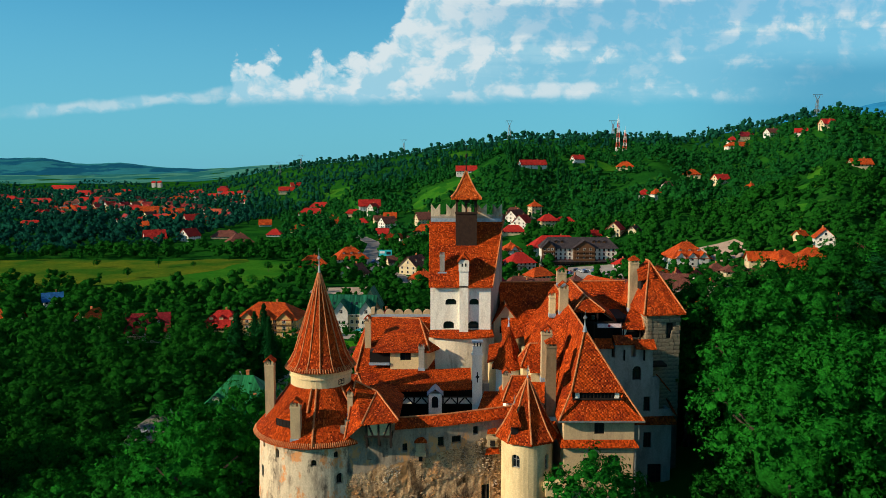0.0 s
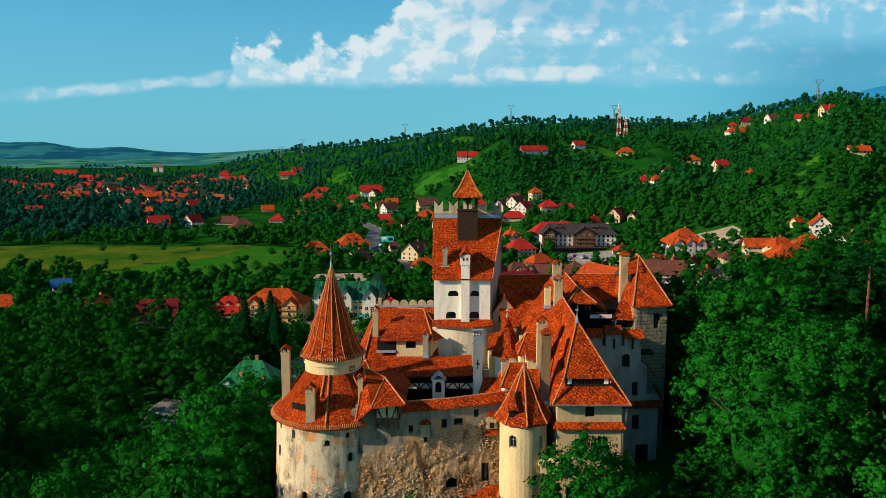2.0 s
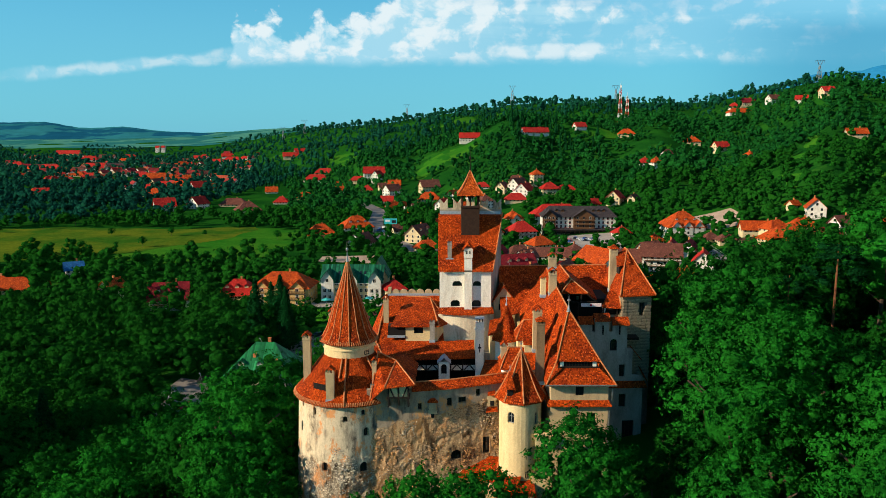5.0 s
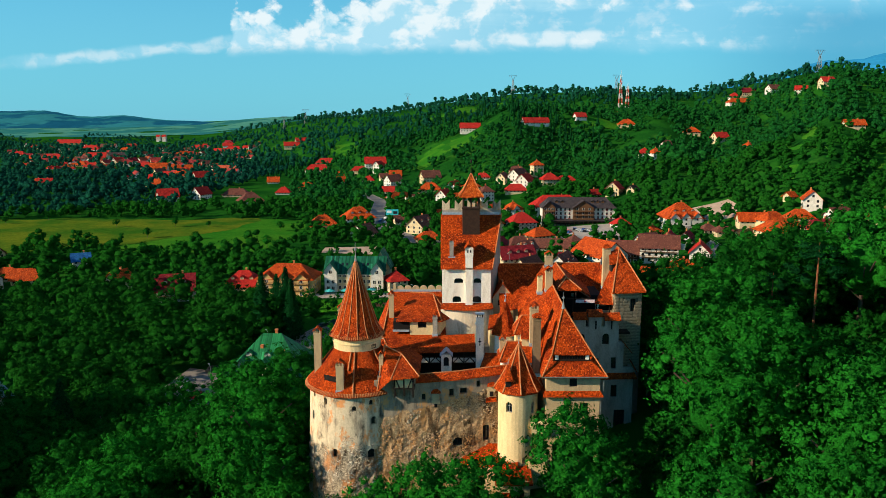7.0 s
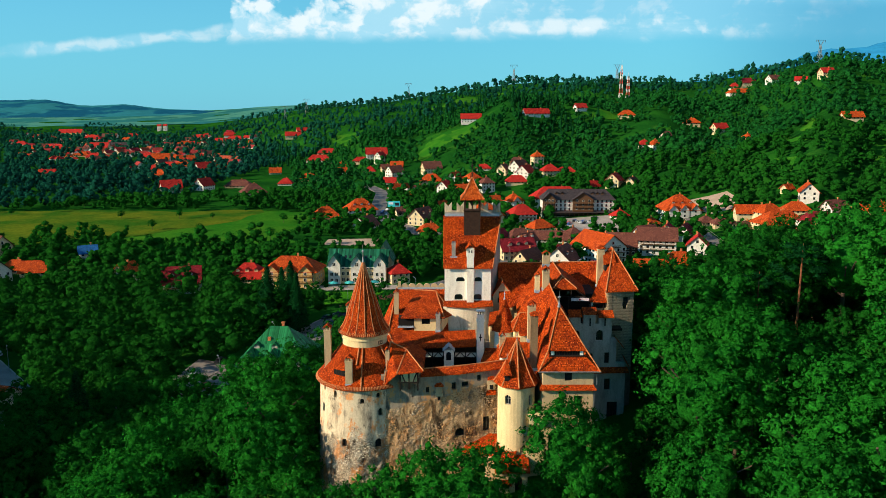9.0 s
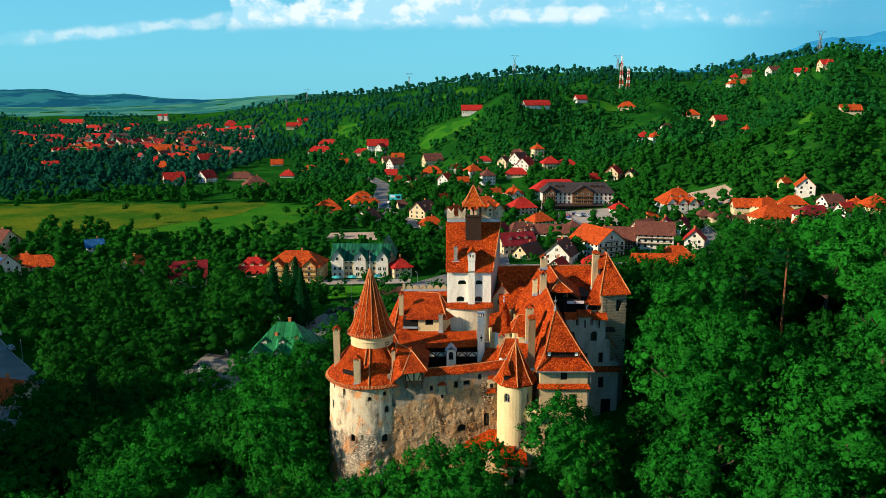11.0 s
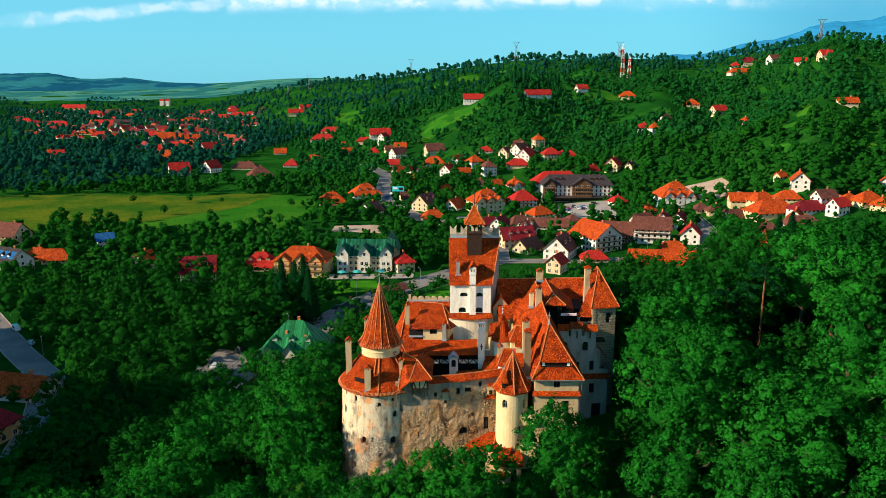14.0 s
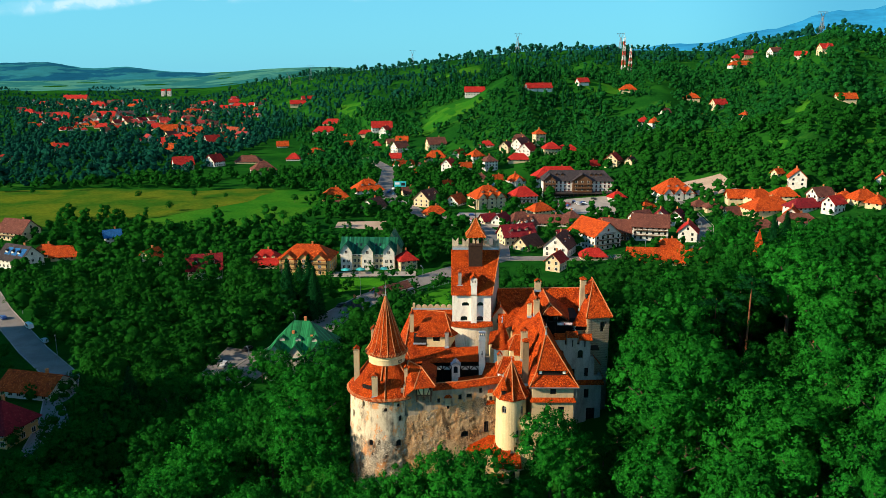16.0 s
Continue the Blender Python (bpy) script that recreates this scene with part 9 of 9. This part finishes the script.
def conifer_crown(rng, tiers, per, size):
    """A narrow crown of drooping tiers round a thin heart."""
    V, N, Q = [], [], []
    k = 9
    a = np.arange(k) * 2 * math.pi / k
    ring = np.array([(0.15 * math.cos(q), 0.15 * math.sin(q), 0.13) for q in a] + [(0.07 * math.cos(q), 0.07 * math.sin(q), 0.55) for q in a] + [(0, 0, 0.97)])
    V.append(ring)
    N.append(unit(ring * (1, 1, 0) + (0, 0, 0.05)))
    T = np.array([f for i in range(k) for f in ((i, (i + 1) % k, k + (i + 1) % k), (i, k + (i + 1) % k, k + i), (k + i, k + (i + 1) % k, 2 * k))])
    count = len(ring)
    for i in range(tiers):
        f = i / tiers
        r = 0.215 * (1 - f) ** 0.9 + 0.012
        th = rng.uniform(0, 2 * math.pi, per)
        rr = r * rng.uniform(0.45, 1.12, per)
        z = 0.12 + 0.88 * f - rr * 0.35 + rng.normal(0, 0.008, per)
        p = np.stack([rr * np.cos(th), rr * np.sin(th), z], 1)
        d = np.stack([np.cos(th) * 0.6, np.sin(th) * 0.6, np.full(per, 0.75)], 1)
        V.append(sprigs(rng, p, d, size * (1 - 0.5 * f), 0.3).reshape(-1, 3))
        N.append(np.repeat(unit(d + rng.normal(0, 0.15, d.shape)), 4, 0))
        Q.append(np.arange(4 * per).reshape(-1, 4) + count)
        count += 4 * per
    return np.concatenate(V), np.concatenate(N), T, np.concatenate(Q)


def pine_crown(rng):
    V, N, T, Q = broad_crown(rng, 26, 90, 0.017, 0.05, 0.09)
    V, T = V * (0.72, 0.72, 0.52) + (0, 0, 0.46), T[:-20]
    return V, N, T, Q


def trunk_bm(rng, height, r, top=0.6, limbs=5, bare=0.0):
    bm = bmesh.new()
    add_lathe(bm, 0, 0, [(r * 1.5, -1.5), (r * 1.1, 0.3), (r * 0.85, height * 0.25), (r * 0.6, height * top * 0.75), (r * 0.2, height * top)], 7)
    for i in range(limbs):
        a = 2 * math.pi * i / limbs + rng.uniform(0, 1)
        z = height * (0.28 + 0.25 * i / limbs) if not bare else height * (bare + (0.95 - bare) * i / limbs)
        L = height * (0.24 if not bare else 0.09)
        add_beam(bm, (0, 0, z), (L * math.cos(a), L * math.sin(a), z + L * 0.9), r * 0.5, r * 0.5)
    return bm


def tree_kind(name, label, seed, height, crown, leaf, solid, r=0.28, limbs=6, bark=None, bare=0.0, top=0.6):
    t = thing(name, label, "tree", group="trees round the castle")
    part("trunk", trunk_bm(np.random.default_rng(seed), height, r, top, limbs, bare), bark or BARK, t)
    part("crown", leaf_mesh("crown", (crown[0] * height, *crown[1:]), leaf, solid), None, t)
    return t


PINE_BARK = material("pine_bark", (0.22, 0.085, 0.035), 0.95, (0.13, 0.05, 0.025), 3, 14, 0.6)
KINDS, DENSE = [], []
for s in range(4):
    DENSE.append(tree_kind("broadleaf_tree", "broadleaf tree with fine dense foliage close to the castle walls" if s % 2 else "tall broadleaf tree with a billowing bright green crown", 20 + s, 17.0, broad_crown(np.random.default_rng(30 + s), 98 + 5 * s, 37, 0.0155, 0.040, 0.085, 1.0 + 0.1 * (s % 3), fill=0.45), LEAF, LEAF_SOLID))
for s in range(6):
    KINDS.append(tree_kind("broadleaf_tree", "broadleaf tree with a full dense crown on the castle slope" if s % 2 else "tall broadleaf tree with a loose billowing green crown", s, 17.0, broad_crown(np.random.default_rng(40 + s), 60 + 3 * s, 24, 0.0200, 0.050, 0.10, 1.0 + 0.1 * (s % 3), fill=0.5), LEAF if s == 1 else LEAF_DEEP, LEAF_SOLID if s == 1 else DEEP_SOLID))
SPRUCE = [tree_kind("spruce", "dark narrow spruce standing among the broadleaf trees", 60 + s, 20.0, conifer_crown(np.random.default_rng(60 + s), 46, 40, 0.026), NEEDLE, NEEDLE, 0.25, 0, top=0.98) for s in range(2)]
PINE = tree_kind("pine", "tall pine with a bare reddish trunk and high thin crown", 71, 24.0, pine_crown(np.random.default_rng(71)), NEEDLE_CUT, NEEDLE, 0.3, 0, PINE_BARK, 0.55, 0.95)
USED = set()


def plant(kind, x, y, height, turn, base, sink=0.3):
    m = pose(x, y, float(ground(x, y)) - sink, 0, 0, turn) @ Matrix.Diagonal((height / base * random.uniform(0.9, 1.12), height / base * random.uniform(0.9, 1.12), height / base, 1))
    if kind.name not in USED:
        USED.add(kind.name)
        kind.matrix_basis = m
        return kind
    t = copy_thing(kind, Matrix())
    t.matrix_basis = m
    return t


def clear_of(x, y, pad=0.0):
    """True where nothing is built: outside plots, streets and open sheets."""
    for a, b, r in PLOTS:
        if (x - a) ** 2 + (y - b) ** 2 < (r + pad) ** 2:
            return False
    for a, b, r in ROADS:
        if (x - a) ** 2 + (y - b) ** 2 < (r + pad) ** 2:
            return False
    for q in PLAIN:
        c = q - (x, y)
        nx = np.roll(c, -1, 0)
        s = c[:, 0] * nx[:, 1] - c[:, 1] * nx[:, 0]
        if (s > 0).all() or (s < 0).all():
            return False
    return True


def castle_clear(x, y):
    return not (-22.5 < x < 30.5 and 68.5 < y < 106)


# trees that stand close to the walls: x, y, height
random.seed(4)
for x, y, h, k in ((14.6, 66.8, 16.5, 1), (18.4, 65.0, 9.0, 3), (1.2, 62.5, 17.0, 4), (-3.4, 64.0, 15.5, 5), (-9.0, 63.5, 14.0, 2), (-15.5, 66.0, 11.5, 0), (-21.5, 69.5, 12.0, 3), (32.5, 68.0, 21.0, 4), (37.5, 69.0, 22.0, 1), (28.5, 62.0, 13.0, 5), (34.0, 80.0, 20.0, 2), (-24.5, 76.0, 14.0, 1), (-25.5, 84.0, 16.0, 5), (32.5, 92.0, 19.0, 3), (33.0, 100.0, 17.0, 0), (3.0, 57.5, 12.0, 3), (-6.0, 57.0, 13.0, 1), (12.0, 57.0, 12.0, 2), (-53.0, 167.0, 13.0, 1), (-45.0, 170.0, 11.0, 2), (-60.0, 172.0, 12.0, 3), (-39.0, 176.0, 13.0, 0), (20.5, 60.0, 9.0, 0), (10.2, 63.5, 9.0, 1), (16.3, 64.2, 15.0, 2), (116.0, 238.0, 15.0, 1), (122.0, 240.0, 16.0, 2), (127.0, 244.0, 17.0, 3)):
    plant(DENSE[k % 4], x, y, h, random.uniform(0, 360), 17.0)
for x, y, h, k in ((24.0, 70.5, 6.5, 0), (27.0, 74.0, 6.0, 2), (30.0, 78.5, 7.0, 3), (26.0, 67.0, 6.0, 4), (31.0, 73.0, 8.0, 5), (22.0, 66.0, 5.5, 0), (28.5, 69.5, 7.0, 3), (54.0, 84.0, 6.0, 0), (50.5, 78.0, 8.0, 3), (57.5, 82.0, 7.0, 4), (45.5, 76.0, 9.0, 5), (50.0, 71.0, 11.0, 0)):
    plant(KINDS[k], x, y, h, random.uniform(0, 360), 17.0)
# tall trees on the brow of the eastern spur: x, y, height
for x, y, h, k in ((58.0, 110.0, 26.0, 0), (50.0, 112.0, 26.5, 3), (66.0, 120.0, 26.0, 2), (72.0, 113.0, 24.0, 4), (43.5, 110.0, 25.0, 5)):
    plant(KINDS[k], x, y, h, random.uniform(0, 360), 17.0)
plant(PINE, 54.3, 90.2, 18.5, 30, 24.0)
plant(PINE, 49.0, 93.0, 16.0, 130, 24.0)
plant(PINE, 69.0, 94.0, 18.0, 210, 24.0)
for iy in range(13):
    for ix in range(17):
        x, y = -88 + ix * 10.4 + (iy % 2) * 5.2 + random.uniform(-2.6, 2.6), 30 + iy * 9.2 + random.uniform(-2.6, 2.6)
        if not castle_clear(x, y) or math.hypot(x - 51.5, y - 79) < 12 or abs(x + 1) > 0.6 * y + 38 or (abs(x - 2) < 26 and y < 69) or not clear_of(x, y, 2.0):
            continue
        if random.random() < 0.05:
            plant(random.choice(SPRUCE), x, y, random.uniform(15, 20), random.uniform(0, 360), 20.0)
        else:
            tall = 17.5 if x < 0 else 19.0
            plant(random.choice(DENSE if y < 84 and -50 < x < 66 else KINDS), x, y, tall * random.uniform(0.8, 1.3), random.uniform(0, 360), 17.0)
# tall trees beyond the chapel and up the eastern spur: x, y, height
for x, y, h, k in ((120.3, 292, 21.3, 0), (127.9, 296, 23.7, 1), (132.9, 290, 22.4, 2), (124.9, 276, 19.8, 1), (150.7, 268, 23.9, 1), (154.0, 262, 26.0, 2), (157.0, 258, 28.0, 0), (158.9, 250, 29.0, 1), (163.5, 246, 30.0, 2), (149.9, 240, 27.0, 3), (109.1, 280, 17.6, 3)):
    plant(KINDS[k], x, y, h, random.uniform(0, 360), 17.0)
for x, y, h in ((140.3, 282, 25.4), (148.5, 288, 25.2), (149.6, 276, 23.3)):
    plant(SPRUCE[1], x, y, h, random.uniform(0, 360), 20.0)
# single bushes and small trees on the meadow: x, y, height
for x, y, h in ((-317, 518, 5.7), (-296, 537, 7.2), (-230, 501, 6.3), (-191, 456, 7.5), (-189, 501, 7.6), (-166, 501, 4.8), (-152, 537, 4.6), (-329, 567, 8.7), (-348, 543, 5.8), (-159, 451, 5.7), (-284, 561, 9.5), (-112, 483, 6.9), (-106, 417, 8.7), (-89, 442, 6.9), (-123, 443, 7.7)):
    plant(random.choice(KINDS), x, y, h, random.uniform(0, 360), 17.0, 0.0)
# the row of spruces by the street
for x, y, h in ((-57, 238, 25), (-54, 232, 22), (-62, 246, 21), (-64, 232, 25), (-50, 196, 13)):
    plant(SPRUCE[0], x, y, h, random.uniform(0, 360), 20.0)


# ground in front of the streets and the park lawn that carries only bushes: x, y, half width, depth
LOW = [(x, y, 9.0, 34.0) for x, y in ((-54, 211), (-46, 236), (-36, 257), (-28, 267), (-21, 276), (-10, 288), (-1, 298), (10, 310), (22, 322), (0, 262), (10, 268))] + [(x, y, 8.0, 30.0) for x, y in ((-191, 255), (-170, 230), (-150, 206), (-138, 192), (-126, 180), (-119, 165))] + [(-57, 404, 17.0, 34.0)]


def woods(name, label, r0, r1, spacing, protos, leaf, height, seed, left=-45, right=45, share=0.8, scale=0.004, solid=None, slope=False):
    """A stretch of woodland between two distances, planted tree by tree, as one piece of stuff."""
    rng = np.random.default_rng(seed)
    gx, gy = np.meshgrid(np.arange(r1 * math.sin(math.radians(left)), r1 * math.sin(math.radians(right)), spacing), np.arange(0, r1, spacing * 0.87), indexing="ij")
    gx = gx + (np.arange(gy.shape[1]) % 2) * spacing * 0.5
    x, y = (g.ravel() + rng.uniform(-0.48, 0.48, g.size) * spacing for g in (gx, gy))
    r, b = np.hypot(x, y), np.degrees(np.arctan2(x, y))
    near = (r > r0) & (r < r1) & (b > left) & (b < right) & (np.abs(x + 2) < 0.59 * y + 38) & (r < np.interp(b, BEARING, CREST) * 1.05)
    x, y = x[near], y[near]
    n = len(x)
    keepers = np.array([noise.noise(Vector((a * scale, c * scale, seed * 3.1))) + 0.35 * noise.noise(Vector((a * scale * 4, c * scale * 4, seed))) for a, c in zip(x, y)])
    ok = keepers > np.quantile(keepers, 1 - share)
    blocked = np.zeros(n, bool)
    for a, c, rad in PLOTS + ROADS:
        blocked |= (x - a) ** 2 + (y - c) ** 2 < rad * rad
    wob = np.array([noise.noise(Vector((a * 0.05, c * 0.05, 7.7))) for a, c in zip(x, y)]) * 16
    xw, yw = x + wob, y - wob * 1.4
    for q in PLAIN:
        inside_p, inside_n = np.ones(n, bool), np.ones(n, bool)
        for p0, p1 in zip(q, np.roll(q, -1, 0)):
            s = (p1[0] - p0[0]) * (yw - p0[1]) - (p1[1] - p0[1]) * (xw - p0[0])
            inside_p &= s > 0
            inside_n &= s < 0
        blocked |= inside_p | inside_n
    low = np.zeros(n, bool)
    for a, c, rad in PLOTS:
        low |= (np.abs(x - a) < rad * 0.85) & (y < c) & (y > c - (rad + ((12 if a > 20 else 26) if c < 335 else 15 if c < 640 else 6)))
    for a, c, rad, deep in LOW:
        low |= (np.abs(x - a) < rad) & (y < c) & (y > c - deep)
    # the castle slope has trees of its own, and only bushes from here
    blocked |= ((x > -23) & (x < 31) & (y > 66) & (y < 107)) if slope else (np.abs(x + 1) < 88) & (y > 40) & (y < 149)
    idx = np.where(ok & ~blocked)[0]
    z = ground(x, y)
    V, N, T, Q, count = [], [], [], [], 0
    for i in idx:
        v, nn, tri, quad = protos[rng.integers(len(protos))]
        h = height * (rng.uniform(0.55, 1.3) if r0 < 600 else rng.uniform(0.45, 1.1) * (1.6 if rng.random() < 0.14 else 1.0)) * (0.42 if low[i] else 1.0) * ((1.3 if rng.random() < 0.3 else 0.76) if x[i] < -95 and 325 < y[i] < 470 else 1.0)
        a = rng.uniform(0, 2 * math.pi)
        turn = np.array([[math.cos(a), math.sin(a), 0], [-math.sin(a), math.cos(a), 0], [0, 0, 1]])
        wide = rng.uniform(0.9, 1.3)
        V.append(v @ turn * (h * wide, h * wide, h) + (x[i], y[i], z[i] - 0.12 * h))
        N.append(nn @ turn)
        T.append(tri + count)
        Q.append(quad + count)
        count += len(v)
    me = leaf_mesh(name, [np.concatenate(k) for k in (V, N, T, Q)], leaf, solid)
    tagged(new(name, me), label, "trees", kind="stuff")


def protos(make, count, seed):
    return [make(np.random.default_rng(seed + i)) for i in range(count)]


woods("undergrowth", "low dark bushes and saplings under the trees of the castle slope", 30, 165, 5.2, protos(lambda g: broad_crown(g, 5, 10, 0.06, 0.15, 0.24, fill=0.8), 5, 80), DEEP_SOLID, 4.2, 12, share=0.96, scale=0.02, slope=True)
woods("castle_wood", "dense billowing broadleaf wood below the castle", 118, 205, 8.8, protos(lambda g: broad_crown(g, 30, 22, 0.026, 0.055, 0.11, fill=0.5), 7, 90), LEAF_WOOD, 15.5, 8, share=0.95, scale=0.012, solid=WOOD_SOLID)
woods("valley_wood", "dense broadleaf wood between the castle and the village", 205, 330, 8.8, protos(lambda g: broad_crown(g, 14, 11, 0.038, 0.07, 0.14, fill=0.55), 6, 100), LEAF_WOOD, 14.5, 1, share=0.94, scale=0.012, solid=WOOD_SOLID)
woods("village_trees", "garden and street trees scattered among the village houses", 330, 640, 8.4, protos(lambda g: broad_crown(g, 7, 7, 0.042, 0.12, 0.18, 1.0, 0.21, fill=0.88, ragged=0.3), 8, 120), LEAF_TOWN, 10.5, 2, share=0.88, scale=0.03)
woods("hill_wood", "mixed woodland and hedges on the near hillside", 640, 1150, 10.0, protos(lambda g: broad_crown(g, 3, 5, 0.06, 0.16, 0.23, 1.0, 0.17, fill=0.95, ragged=0.35), 8, 140), LEAF_DARK, 10.5, 3, share=0.90, scale=0.013, left=-12)
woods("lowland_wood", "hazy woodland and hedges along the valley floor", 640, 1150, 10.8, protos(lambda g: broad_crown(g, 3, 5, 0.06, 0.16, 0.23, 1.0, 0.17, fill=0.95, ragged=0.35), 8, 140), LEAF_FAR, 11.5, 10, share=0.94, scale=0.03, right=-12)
woods("hill_spruces", "dark spruce stands on the hillside", 620, 1300, 15.0, protos(lambda g: conifer_crown(g, 6, 4, 0.08), 4, 160), NEEDLE, 16.0, 4, left=-14, right=24, share=0.22, scale=0.004)
woods("spur_spruces", "dark spruce plantation on the wooded spur", 800, 960, 8.5, protos(lambda g: conifer_crown(g, 6, 4, 0.08), 4, 170), NEEDLE, 14.0, 9, left=4.5, right=11.5, share=0.6, scale=0.004)
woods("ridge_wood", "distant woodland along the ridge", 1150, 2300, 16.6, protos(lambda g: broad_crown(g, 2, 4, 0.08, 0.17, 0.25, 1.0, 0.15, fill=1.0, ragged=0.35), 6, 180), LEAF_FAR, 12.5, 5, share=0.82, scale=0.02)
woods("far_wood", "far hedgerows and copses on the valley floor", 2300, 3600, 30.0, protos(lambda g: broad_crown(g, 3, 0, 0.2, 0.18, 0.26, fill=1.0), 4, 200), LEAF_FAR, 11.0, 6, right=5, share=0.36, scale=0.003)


# ---- single stones of the corner tower ----
def tower_stones():
    """Rough blocks, one by one, on the two faces of the stone tower that show."""
    rng = random.Random(11)
    host = next(o for o in scene.objects if o.name.startswith("stone_tower"))
    shapes = []
    for k in range(5):
        bm = bmesh.new()
        add_faces(bm, [(x * 0.5 + rng.uniform(-0.04, 0.04), -0.0 if y else rng.uniform(-0.10, -0.05), z * 0.5 + rng.uniform(-0.05, 0.05)) if not y else (x * 0.5, 0.12, z * 0.5) for y in (0, 1) for x, z in ((-1, -1), (1, -1), (1, 1), (-1, 1))],
                  [(0, 1, 2, 3), (0, 4, 5, 1), (1, 5, 6, 2), (2, 6, 7, 3), (3, 7, 4, 0)])
        bmesh.ops.recalc_face_normals(bm, faces=bm.faces[:])
        shapes.append(mesh_of("stone", bm, STONE))
    for (ax, ay, bx, by), L in (((23.1, 84.6, 27.1, 85.4), 4.08), ((23.1, 96.0, 23.1, 84.6), 11.4)):
        f, L = flat_surface(ax, ay, bx, by)
        turn = math.degrees(math.atan2(by - ay, bx - ax))
        z = 49.55
        while z > (38.0 if turn > -45 else 46.0):
            h = rng.uniform(0.38, 0.55)
            u = 0.02
            while u < L - 0.15:
                w = min(rng.uniform(0.45, 0.95), L - u)
                p = f(u + w / 2, z - h / 2, 0.0)
                u += w
                opening = turn > -45 and 2.3 < u - w / 2 < 3.3 and 46.6 < z - h / 2 < 48.8
                if opening or (turn < -45 and u < 6):
                    continue
                s = part("stone", rng.choice(shapes), None, host)
                s.matrix_basis = pose(p.x, p.y, p.z, 0, 0, turn) @ Matrix.Diagonal((w - 0.05, 1.0, h - 0.05, 1))
            z -= h


tower_stones()
